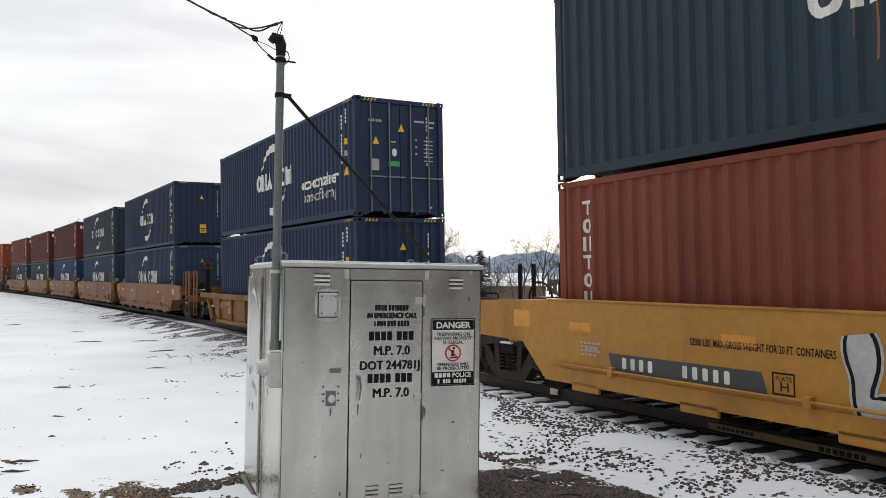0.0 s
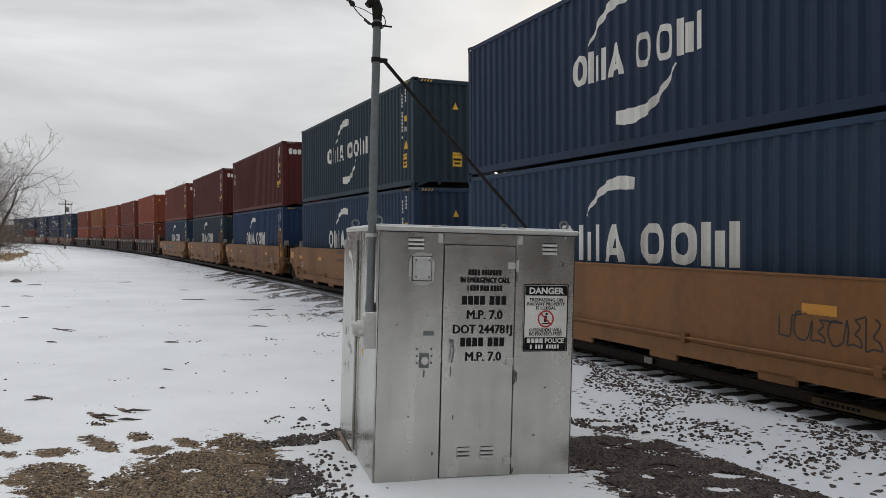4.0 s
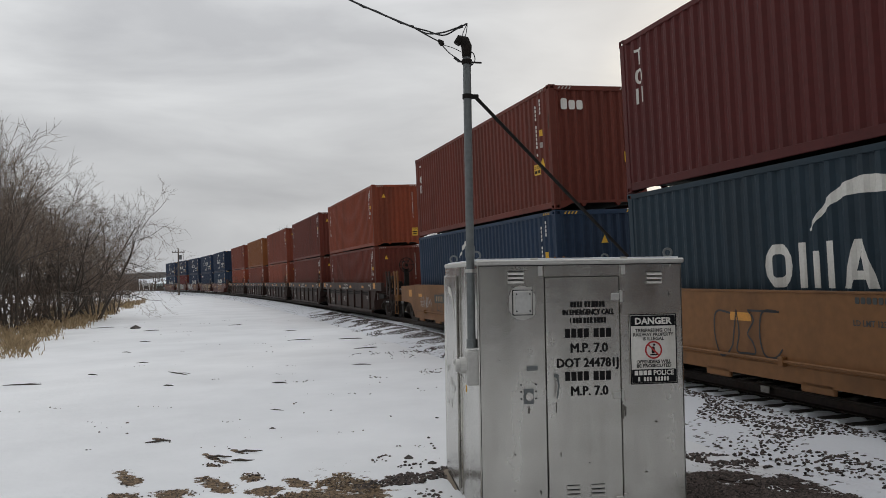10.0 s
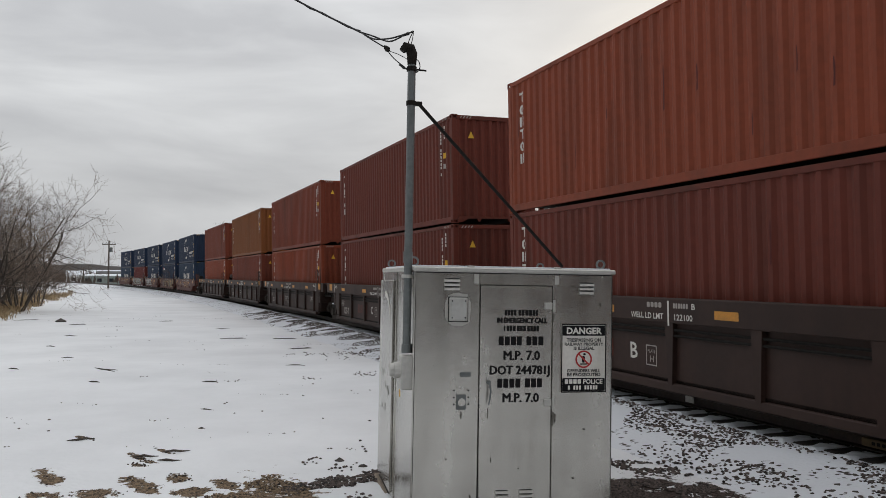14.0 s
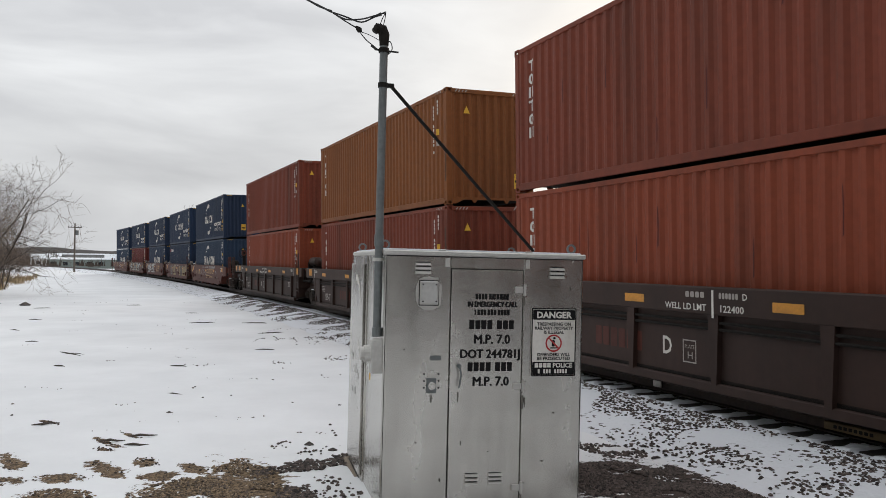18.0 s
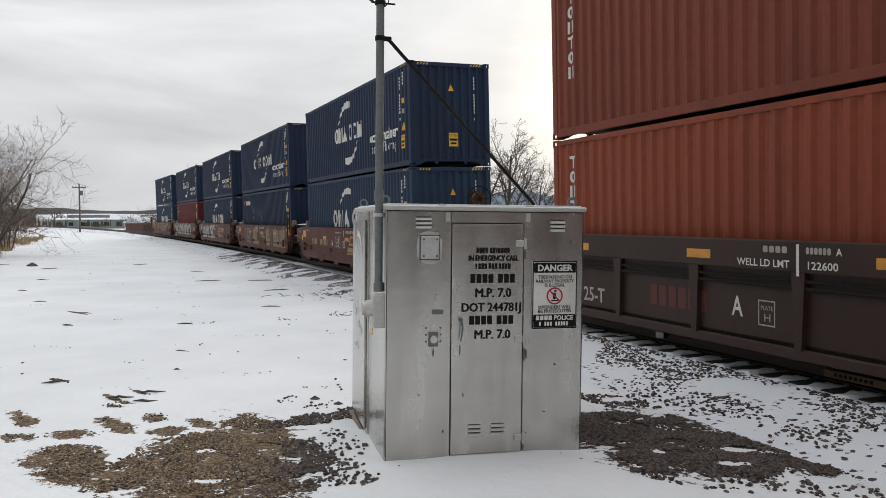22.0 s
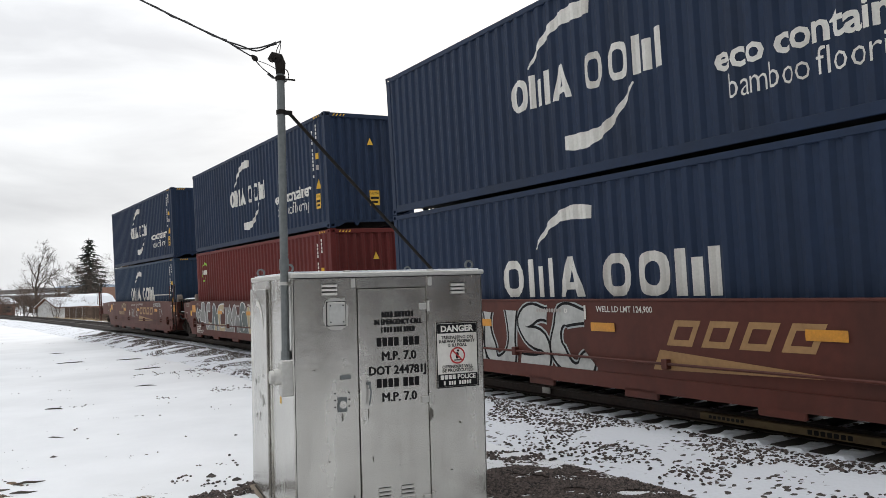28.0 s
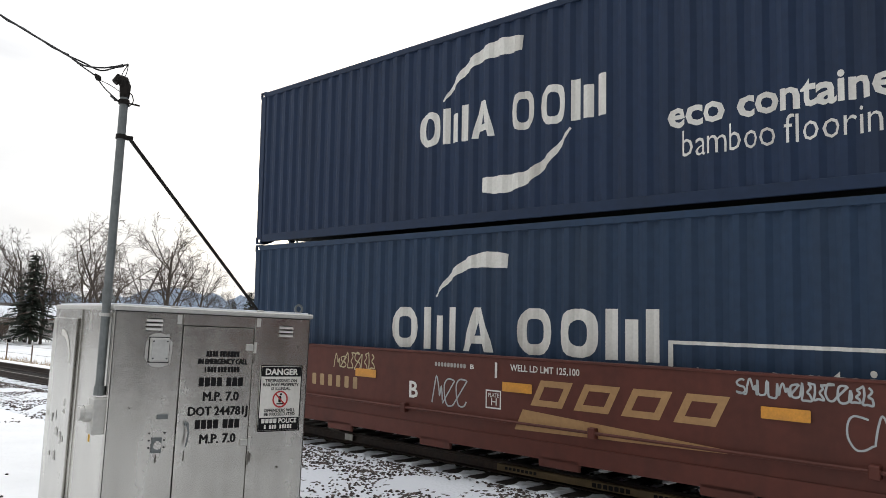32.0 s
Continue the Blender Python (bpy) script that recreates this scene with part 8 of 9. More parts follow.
far_building("warehouse", "dull grey industrial hall far across the plain", 36.5, 480, 30, 20, 5.5, GREY_WALL, 0.5, 4)
far_building("house", "small far white house at the field edge", 34.0, 300, 9, 8, 3.2, HOUSE_WHITE, 1.6, 2)
far_building("house", "small far red-roofed house by the line", 38.4, 330, 10, 8, 3.2, HOUSE_WHITE, 1.6, 2)


def far_woods():
    """The brown line of woods on the plain, and unseen woods added behind: thin ragged crowns."""
    rng = random.Random(9)
    sh = Shape()
    for k in range(5600):
        b = rng.uniform(-60, 75) if k < 2600 else rng.uniform(80, 300)
        d = rng.uniform(260, 620) if rng.random() < 0.7 or 30 < b < 75 else rng.uniform(130, 240)
        x, y = away(b, d)
        h = rng.uniform(3.0, 8.5) * (0.75 + 0.5 * noise.noise((b * 0.35, 1, 3)))
        z0 = float(-1.25 if b < 30 else -0.35)
        # unseen clumps, added close behind the camera to darken the cabinet's reflections
        if b > 75:
            d = rng.uniform(27, 60) if 130 < b < 270 else rng.uniform(60, 120)
            h += 2.0
            x, y = away(b, d)
        w = h * rng.uniform(0.25, 0.5)
        ca, sa = math.cos(radians(b)), math.sin(radians(b))
        for j in range(9):
            px = rng.uniform(-w, w)
            top = h * rng.uniform(0.55, 1.0) * (1 - 0.5 * abs(px / w))
            t = rng.uniform(0.10, 0.34)
            lean = rng.uniform(-0.6, 0.6)
            dy = rng.uniform(-1.5, 1.5)
            sh.add([(x + ca * (px - t) - sa * dy, y + sa * (px - t) + ca * dy, z0), (x + ca * (px + t) - sa * dy, y + sa * (px + t) + ca * dy, z0), (x + ca * (px + lean) - sa * dy, y + sa * (px + lean) + ca * dy, z0 + top)], [(0, 1, 2)])
    me = sh.mesh("far_woods")
    me.materials.append(TWIG)
    tagged(new("far_woods", me), "brown leafless woods on the far plain, with unseen ones added behind", "woods", kind="stuff")


far_woods()


def ridge(name, label, d, b0, b1, low, high, colour, seed):
    m = material(name + "_tone", colour, 1.0, 0.0, 0.1, 0.02, 0.004, None, 0.3, 0.0)
    sh = Shape()
    n = 160
    for i in range(n + 1):
        b = b0 + (b1 - b0) * i / n
        x, y = away(b, d)
        u = math.sin(math.pi * i / n) ** 0.5
        h = low + (high - low) * u * (0.6 + 0.6 * noise.noise((b * 0.22, seed, 0)) + 0.2 * noise.noise((b * 1.1, seed, 5)))
        x2, y2 = away(b, d + 300)
        sh.v += [(x, y, -6), (x * 1.02, y * 1.02, h), (x2, y2, -6)]
    for i in range(n):
        for k in (0, 1):
            sh.f.append((3 * i + k, 3 * i + 3 + k, 3 * i + 4 + k, 3 * i + 1 + k))
    me = sh.mesh(name)
    me.materials.append(m)
    tagged(new(name, me), label, "hills", kind="structure")


# the mountains' blue-grey holds the haze of distance in their base colour
ridge("backdrop_mountains", "mountains on the horizon, haze painted in as blue-grey", 4300, -45, 30, 30, 190, (0.33, 0.40, 0.50), 2.0)
ridge("backdrop_plateau", "low brown-grey rise beyond the plain", 1300, 5, 80, 12, 19, (0.13, 0.12, 0.115), 7.0)


def litter():
    """Sticks, clods and stones that lie on the snow, each a thing of its own."""
    rng = random.Random(31)
    spots = ((-12.25, 16.99, 1.1), (-14.9, 14.8, 0.9), (-14.4, 13.3, 0.6), (-14.0, 26.4, 0.9), (-12.2, 26.9, 0.9), (-22.5, 35.3, 0.7), (-10.0, 23.4, 0.8), (-8.6, 15.6, 0.4), (-14.5, 16.6, 0.4), (-15.0, 19.1, 0.4), (-9.9, 9.4, 0.3), (-7.2, 9.8, 0.35), (-5.5, 9.45, 0.35), (-5.7, 9.1, 0.3), (-5.3, 9.0, 0.3), (-6.8, 12.4, 0.3), (-8.2, 19.0, 0.5), (-30.0, 34.5, 1.2), (-11.0, 15.0, 0.3), (-20.5, 26.0, 0.5), (-18.0, 22.0, 0.5), (-17.0, 31.0, 0.6), (-25.0, 32.0, 0.7))
    for x, y, size in spots:
        z = float(ground_z(np.array([x]), np.array([y]))[0])
        t = thing("fallen_stick", "dark broken stick lying on the snow", "stick", "sticks on the snow", pose(x, y, z + 0.005, 0, 0, rng.uniform(-30, 40)))
        pts = [(-size / 2, 0, 0), (-size * 0.1, rng.uniform(-0.05, 0.05), 0.012), (size * 0.2, rng.uniform(-0.06, 0.06), 0.008), (size / 2, 0, 0.0)]
        part("stick", Shape().tube(pts, [0.006, 0.018, 0.014, 0.005], 6), BARK, t)
        if size > 0.6:
            part("side_twig", Shape().tube([(0, 0, 0.012), (size * 0.25, 0.09, 0.02), (size * 0.42, 0.12, 0.012)], [0.01, 0.008, 0.004], 5), BARK, t)
    for x, y, r in ((-27.2, 33.6, 0.22), (-3.27, 9.5, 0.05), (-2.9, 9.3, 0.04), (-6.0, 10.9, 0.04)):
        z = float(ground_z(np.array([x]), np.array([y]))[0])
        t = thing("clod", "dark frozen clod on the snow", "stone", "clods on the snow", pose(x, y, z))
        part("clod_body", pebble(rng, r * 1.4), STONE, t)


def pebble(rng, r):
    """A broken stone of few faces."""
    sh = Shape()
    ring = lambda z, k, n: [(k * r * math.cos(2 * math.pi * i / n + z) * rng.uniform(0.8, 1.2), k * r * 0.8 * math.sin(2 * math.pi * i / n + z) * rng.uniform(0.8, 1.2), z * r) for i in range(n)]  # noqa: E731
    v = ring(-0.35, 0.8, 5) + ring(0.15, 1.0, 5) + [(rng.uniform(-0.2, 0.2) * r, rng.uniform(-0.2, 0.2) * r, 0.62 * r)]
    f = [(i, (i + 1) % 5, 5 + (i + 1) % 5, 5 + i) for i in range(5)] + [(5 + i, 5 + (i + 1) % 5, 10) for i in range(5)]
    return sh.add(v, f)


litter()


def loose_stones():
    """Ballast stones that stand out of the snow beside the track, and the gravel of the bare places."""
    rng = random.Random(13)
    kinds = [pebble(rng, 1.0) for _ in range(9)]
    dark_set, tan_set = Shape(), Shape()

    def put(x, y, z, r, sh=dark_set):
        k = kinds[rng.randrange(9)]
        a = rng.uniform(0, 6.28)
        c, s = math.cos(a) * r, math.sin(a) * r
        n = len(sh.v)
        sh.v += [(x + px * c - py * s, y + px * s + py * c, z + pz * r) for px, py, pz in k.v]
        sh.f += [tuple(n + i for i in f) for f in k.f]

    for _ in range(26000):
        s = rng.uniform(-36, 12)
        side = -1.38 - abs(rng.gauss(0, 1)) * 0.80
        if noise.noise((s * 0.9, side * 1.3, 4)) < -0.10 + 0.16 * (abs(side) - 1.7):
            continue
        x, y, _a = on_track(s, side)
        z = float(np.interp(-side, (1.35, 1.75, 2.5, 3.3, 4.2), (-0.050, -0.085, -0.20, -0.30, -0.30)))
        put(x, y, z + rng.uniform(-0.004, 0.006), rng.uniform(0.011, 0.032))
    for _ in range(1300):
        s, side = rng.uniform(-30, 12), -1.36 - abs(rng.gauss(0, 1)) * 0.10
        x, y, _a = on_track(s, side)
        put(x, y, -0.052, rng.uniform(0.014, 0.038))
    for _ in range(1600):
        s, side = rng.uniform(-26, 12), rng.uniform(-0.70, 0.70)
        x, y, _a = on_track(s, side)
        put(x, y, -0.078, rng.uniform(0.02, 0.04))

    def heap(x0, y0, rx, ry, turn, count, r0, r1, rim=1.1, into=dark_set):
        c, s = math.cos(radians(turn)), math.sin(radians(turn))
        for _ in range(count):
            u, a = math.sqrt(rng.random()) * rim, rng.uniform(0, 6.28)
            px, py = rx * u * math.cos(a), ry * u * math.sin(a)
            x, y = x0 + px * c - py * s, y0 + px * s + py * c
            if rng.random() < 0.82 and any(math.hypot(((x - sx) * math.cos(radians(st)) + (y - sy) * math.sin(radians(st))) / sa, ((y - sy) * math.cos(radians(st)) - (x - sx) * math.sin(radians(st))) / sb) < 0.5 + 0.5 * rng.random() for sx, sy, sa, sb, st in SNOW_SPOTS):
                continue
            if noise.noise((x * 2.6, y * 2.6, 8)) < -0.22 + 0.35 * (u > 0.9):
                continue
            z = float(ground_z(np.array([x]), np.array([y]))[0])
            put(x, y, z + 0.5 * r0 + 0.020 * noise.noise((x / 1.3, y / 1.3, 0.0)), rng.uniform(r0, r1), into)

    for spot_, n in zip(GRAVEL_SPOTS[:STONY], (3600, 2100, 1200, 800, 1600, 500, 7200, 4800, 3000)):
        small = spot_[0] < -2.6 and spot_[1] < 8.5
        heap(*spot_, n, 0.009 if small else 0.012, 0.020 if small else 0.028, 1.05, tan_set if small else dark_set)
        if small:
            heap(*spot_, n // 5, 0.009, 0.022)
    for *spot_, n in STREWN:
        heap(*spot_, n, 0.012, 0.030, 1.15)
    for spot_ in GRAVEL_SPOTS[STONY:]:
        heap(*spot_, 26, 0.008, 0.020, 1.3)
    # crumbs and stones sprinkled over the snow
    for x, y, rx, ry, n in ((-9.24, 21.71, 0.43, 0.79, 40), (-10.26, 24.15, 0.38, 0.97, 30), (-5.82, 17.91, 0.43, 0.57, 60), (-6.84, 16.77, 0.26, 0.34, 16), (-6.93, 13.1, 0.15, 0.22, 9), (-8.27, 16.07, 0.19, 0.28, 8),
                            (-4.6, 10.78, 0.25, 0.30, 14), (-3.59, 9.43, 0.14, 0.25, 16), (-3.4, 10.46, 0.35, 0.4, 16), (-2.96, 9.2, 0.35, 0.28, 40), (-8.03, 22.27, 0.5, 1.55, 90), (-8.58, 22.01, 0.3, 0.6, 20), (-7.63, 22.46, 0.6, 2.1, 120),
                            (-2.53, 7.33, 0.30, 0.7, 150), (-2.13, 7.21, 0.25, 0.55, 120), (-1.95, 6.5, 0.4, 0.3, 60), (1.9, 7.3, 0.6, 0.35, 70), (2.3, 7.6, 0.5, 0.2, 40), (-4.4, 13.5, 2.5, 3.0, 14), (-8.0, 12.0, 3.0, 2.5, 14)):
        heap(x, y, rx, ry, 0, n, 0.010, 0.030, 1.2)
    # tufts and crumbs that dot the open snow in short rows
    for _ in range(64):
        u, v = rng.random(), rng.random()
        y0 = 9.5 + 32 * u ** 1.3
        x0 = -1.5 - 0.35 * (y0 - 9) - v * (5 + 0.42 * y0)
        for k in range(rng.randrange(2, 7)):
            x, y = x0 + rng.gauss(0, 0.12 + 0.006 * y0), y0 + rng.gauss(0, 0.05)
            put(x, y, float(ground_z(np.array([x]), np.array([y]))[0]) + 0.004, rng.uniform(0.006, 0.014 + 0.0003 * y0))
    for name, sh, mat, label in (("loose_stones", dark_set, LOOSE_STONE, "loose dark ballast stones in the snow"), ("gravel", tan_set, TAN_STONE, "tan gravel where the snow is worn away")):
        me = sh.mesh(name)
        me.materials.append(mat)
        tagged(new(name, me), label, "stones", kind="stuff")


loose_stones()
bar = thing("rail_grease_bar", "long ochre steel bar bolted along the near rail", "rail bar", m=Matrix())
x, y, a = on_track(6.55, -0.93)
part("bar_body", Shape().block(-1.45, 1.45, -0.05, 0.05, 0.0, 0.095, 0.01), material("ochre_bar_paint", (0.17, 0.115, 0.05), 0.7, 0.0, 0.15, 12.0, 2.0, (0.10, 0.07, 0.04), 0.6, 0.1), bar, "", pose(x, y, 0.045, 0, 0, math.degrees(a)))
tagged(part("name_bar", flat([rounded(0.1 + 0.08 * k, 0.16 + 0.08 * k, 0.02, 0.075, 0.01) for k in range(7)] + [rounded(-1.3 + 0.07 * k, -1.25 + 0.07 * k, 0.03, 0.07, 0.01) for k in range(8)] + [rounded(0.95 + 0.07 * k, 1.0 + 0.07 * k, 0.03, 0.07, 0.01) for k in range(6)]), BLACK, bar, "dark stamped name bars", pose(x, y, 0.045, 0, 0, math.degrees(a)) @ pose(0, -0.054, 0)), kind="stuff")
x, y, a = on_track(1.72, -0.82)
tag = thing("rail_tag", "small white tag clipped to the near rail", "tag", m=pose(x, y, 0.03, 0, 0, math.degrees(a)))
part("tag_body", Shape().block(-0.10, 0.10, -0.012, 0.012, 0, 0.10, 0.006), WHITE, tag)


# ---- the signal cabinet: a walk-in aluminium case; x along its front, y into it, z up from its foot ----
CAB = pose(-1.628, 6.957, -0.225, 0, 0.8, 25.5) @ Matrix.Scale(1.02, 4)
MAST = pose(-1.60, 6.97, -0.20, 0, 0.8, 25.5)
CW, CD, CH = 1.825, 2.10, 2.27


def aluminium():
    """Weathered brushed sheet: vertical rub marks, cloudy oxide and dull streaks."""
    m = bpy.data.materials.new("weathered_aluminium")
    m.use_nodes = True
    n, l = m.node_tree.nodes, m.node_tree.links
    b = n["Principled BSDF"]
    b.inputs["Metallic"].default_value = 0.92
    tc = n.new("ShaderNodeTexCoord")
    mp = n.new("ShaderNodeMapping")
    mp.inputs["Scale"].default_value = (1.0, 1.0, 0.09)
    l.new(tc.outputs["Object"], mp.inputs["Vector"])
    streak = n.new("ShaderNodeTexNoise")
    streak.inputs["Scale"].default_value, streak.inputs["Detail"].default_value = 5.0, 9.0
    l.new(mp.outputs["Vector"], streak.inputs["Vector"])
    cloud_ = n.new("ShaderNodeTexNoise")
    cloud_.inputs["Scale"].default_value, cloud_.inputs["Detail"].default_value, cloud_.inputs["Roughness"].default_value = 2.3, 8.0, 0.65
    l.new(tc.outputs["Object"], cloud_.inputs["Vector"])
    fine = n.new("ShaderNodeTexNoise")
    fine.inputs["Scale"].default_value, fine.inputs["Detail"].default_value = 90.0, 3.0
    l.new(tc.outputs["Object"], fine.inputs["Vector"])
    both = n.new("ShaderNodeMix")
    both.inputs["Factor"].default_value = 0.5
    l.new(streak.outputs["Fac"], both.inputs[2])
    l.new(cloud_.outputs["Fac"], both.inputs[3])
    ramp = n.new("ShaderNodeValToRGB")
    ramp.color_ramp.elements[0].position, ramp.color_ramp.elements[0].color = 0.28, (0.33, 0.318, 0.29, 1)
    ramp.color_ramp.elements[1].position, ramp.color_ramp.elements[1].color = 0.62, (0.60, 0.584, 0.546, 1)
    l.new(both.outputs[0], ramp.inputs["Fac"])
    l.new(ramp.outputs["Color"], b.inputs["Base Color"])
    rough = n.new("ShaderNodeMapRange")
    rough.inputs["To Min"].default_value, rough.inputs["To Max"].default_value = 0.15, 0.36
    l.new(both.outputs[0], rough.inputs["Value"])
    l.new(rough.outputs["Result"], b.inputs["Roughness"])
    relief = n.new("ShaderNodeBump")
    relief.inputs["Strength"].default_value, relief.inputs["Distance"].default_value = 0.10, 0.03
    l.new(cloud_.outputs["Fac"], relief.inputs["Height"])
    second = n.new("ShaderNodeBump")
    second.inputs["Strength"].default_value, second.inputs["Distance"].default_value = 0.05, 0.002
    l.new(fine.outputs["Fac"], second.inputs["Height"])
    l.new(relief.outputs["Normal"], second.inputs["Normal"])
    l.new(second.outputs["Normal"], b.inputs["Normal"])
    return m


ALU = aluminium()
LID_PAINT = material("pale_grey_lid_paint", (0.52, 0.52, 0.50), 0.5, 0.3, 0.06, 30.0, 5.0, (0.36, 0.35, 0.33), 0.5, 0.05)
GASKET_AND_SHADE = material("dark_gasket_and_shade", (0.02, 0.02, 0.02), 0.8)
PALE_ALU = material("scuffed_pale_aluminium", (0.56, 0.55, 0.52), 0.5, 0.6, 0.06, 30.0, 4.0, (0.45, 0.44, 0.42), 0.4, 0.05)
cab = thing("signal_cabinet", "weathered aluminium walk-in signal cabinet standing on a snowy slab", "cabinet", m=CAB)


def cab_part(name, shape, mat=None, parent=None, label="", at=None):
    return part(name, shape, mat or ALU, parent or cab, label, at)


T = 0.03
# front wall in the pieces round the door opening
cab_part("front_panel", Shape().block(0, 0.585, 0, T, 0, CH - 0.04, 0.008))
cab_part("front_panel", Shape().block(1.255, CW, 0, T, 0, CH - 0.04, 0.008))
cab_part("front_panel", Shape().block(0.585, 1.255, 0, T, 2.12, CH - 0.04, 0.004))
cab_part("front_panel", Shape().block(0.585, 1.255, 0, T, 0, 0.055, 0.004))
cab_part("door_gasket", Shape().box(0.58, 1.26, 0.02, 0.045, 0.05, 2.125), GASKET_AND_SHADE)
door = cab_part("door", Shape().block(0.592, 1.248, -0.004, 0.02, 0.062, 2.112, 0.006), label="closed aluminium door")
cab_part("side_wall", Shape().block(0, T, T, 1.02, 0, CH - 0.04, 0.006))
cab_part("side_wall", Shape().block(-0.012, T, 1.02, CD, 0, CH - 0.04, 0.006))
cab_part("side_wall", Shape().block(CW - T, CW, T, CD, 0, CH - 0.04, 0.006))
cab_part("rear_wall", Shape().block(T, CW - T, CD - T, CD, 0, CH - 0.04, 0.006))
roof = cab_part("roof", Shape().block(-0.015, CW + 0.02, -0.02, CD + 0.03, CH - 0.045, CH, 0.012), PALE_ALU, label="flat roof sheet with a folded rim")
cab_part("roof_snow", Shape().block(0.02, CW - 0.02, 0.02, CD - 0.02, CH - 0.002, CH + 0.012, 0.01), SNOW_CAP, label="thin snow on the roof")
for x, y in ((0.06, 0.4), (CW - 0.06, 0.15), (0.06, CD - 0.2), (CW - 0.06, CD - 0.2)):
    eye = Shape().disc((x, y, CH + 0.05), (0, 1, 0), 0.046, 0.014, 16, 0.028).block(x - 0.03, x + 0.03, y - 0.02, y + 0.02, CH, CH + 0.02, 0.004)
    cab_part("lifting_eye", eye, GALVANISED)
for x in (0.010, CW - 0.014):
    cab_part("corner_seam", Shape().box(x, x + 0.005, -0.0015, 0.006, 0.01, CH - 0.05), GASKET_AND_SHADE)
cab_part("eaves_seam", Shape().box(0.015, CW - 0.015, -0.0015, 0.006, CH - 0.055, CH - 0.046), GASKET_AND_SHADE)
for x in (0.55, 1.29):
    cab_part("stiffener", Shape().block(x - 0.02, x + 0.02, -0.004, 0.004, 2.13, CH - 0.06, 0.003), PALE_ALU)
for x in (0.5, 1.3):
    cab_part("roof_clip", Shape().block(x - 0.03, x + 0.03, -0.01, 0.03, CH, CH + 0.014, 0.004), PALE_ALU)


def louvre(x0, x1, z0, count):
    sh = Shape()
    for k in range(count):
        z = z0 + 0.036 * k
        sh.prism([(z, 0.0), (z + 0.004, -0.024), (z + 0.022, -0.016), (z + 0.028, 0.0)], x0, x1, Matrix(((0, 1, 0, 0), (0, 0, 1, 0), (1, 0, 0, 0), (0, 0, 0, 1))))
    return sh


for x0, x1, z0, up in ((0.262, 0.400, 2.065, cab), (1.50, 1.635, 2.045, cab), (0.745, 0.865, 0.225, door), (0.960, 1.085, 0.225, door)):
    v = cab_part("vent", louvre(x0, x1, z0, 3), PALE_ALU, up, "pressed louvre vent")
    for k in range(3):
        cab_part("vent_slot", Shape().box(x0 + 0.004, x1 - 0.004, -0.006, -0.001, z0 + 0.028 + 0.036 * k, z0 + 0.034 + 0.036 * k), GASKET_AND_SHADE, v)
# access box, lock plate, rotary latch
cab_part("old_paint_mark", flat([[(0.387 + (0.115 + 0.022 * noise.noise((k * 0.8, 3, 1))) * math.copysign(abs(math.cos(k * 0.314)) ** 0.7, math.cos(k * 0.314)), 1.90 + (0.145 + 0.03 * noise.noise((k * 0.8, 7, 2))) * math.copysign(abs(math.sin(k * 0.314)) ** 0.7, math.sin(k * 0.314))) for k in range(20)]]), PALE_ALU, None, "pale scuffed patch", pose(0, -0.003, 0))
cab_part("box_gasket", Shape().block(0.298, 0.477, -0.012, 0.0, 1.792, 2.012, 0.004), GASKET_AND_SHADE)
box = cab_part("access_box", Shape().block(0.305, 0.470, -0.028, 0.0, 1.800, 2.005, 0.008), PALE_ALU, label="small hinged access box")
cab_part("box_lid", Shape().block(0.318, 0.458, -0.036, -0.027, 1.812, 1.992, 0.006), LID_PAINT, box)
for x in (0.33, 0.446):
    for z in (1.83, 1.975):
        cab_part("screw", Shape().disc((x, -0.038, z), (0, 1, 0), 0.007, 0.006, 8), GASKET_AND_SHADE, box)
cab_part("hasp_plate", Shape().block(0.415, 0.510, -0.012, 0.0, 1.318, 1.358, 0.006), GALVANISED)
dial = cab_part("lock_plate", Shape().block(0.385, 0.470, -0.016, 0.0, 1.035, 1.165, 0.008), GALVANISED, label="lock plate with a round keyhole cover")
cab_part("keyhole_cover", Shape().disc((0.428, -0.022, 1.10), (0, 1, 0), 0.034, 0.02, 16), ALU, dial)
for x, z in ((0.362, 1.20), (0.362, 1.14), (0.362, 1.08), (0.492, 1.20), (0.492, 1.14), (0.492, 1.08)):
    cab_part("bolt", Shape().disc((x, -0.004, z), (0, 1, 0), 0.008, 0.012, 8), GASKET_AND_SHADE)
handle = cab_part("door_handle", Shape().disc((0.668, -0.02, 1.27), (0, 1, 0), 0.018, 0.04, 12).tube([(0.668, -0.045, 1.275), (0.680, -0.055, 1.20), (0.672, -0.05, 1.12), (0.664, -0.045, 1.08)], [0.009, 0.008, 0.008, 0.006], 8), GALVANISED, door, "worn steel swing handle")
for z in (1.94, 1.085, 0.19):
    h = cab_part("hinge", Shape().block(1.175, 1.245, -0.022, 0.0, z - 0.03, z + 0.03, 0.006).tube([(1.262, -0.016, z - 0.05), (1.262, -0.016, z + 0.05)], 0.014, 8), PALE_ALU, label="bolted hinge")
    cab_part("hinge_leaf", Shape().block(1.275, 1.305, -0.008, 0.0, z - 0.04, z + 0.04, 0.003), ALU, h)


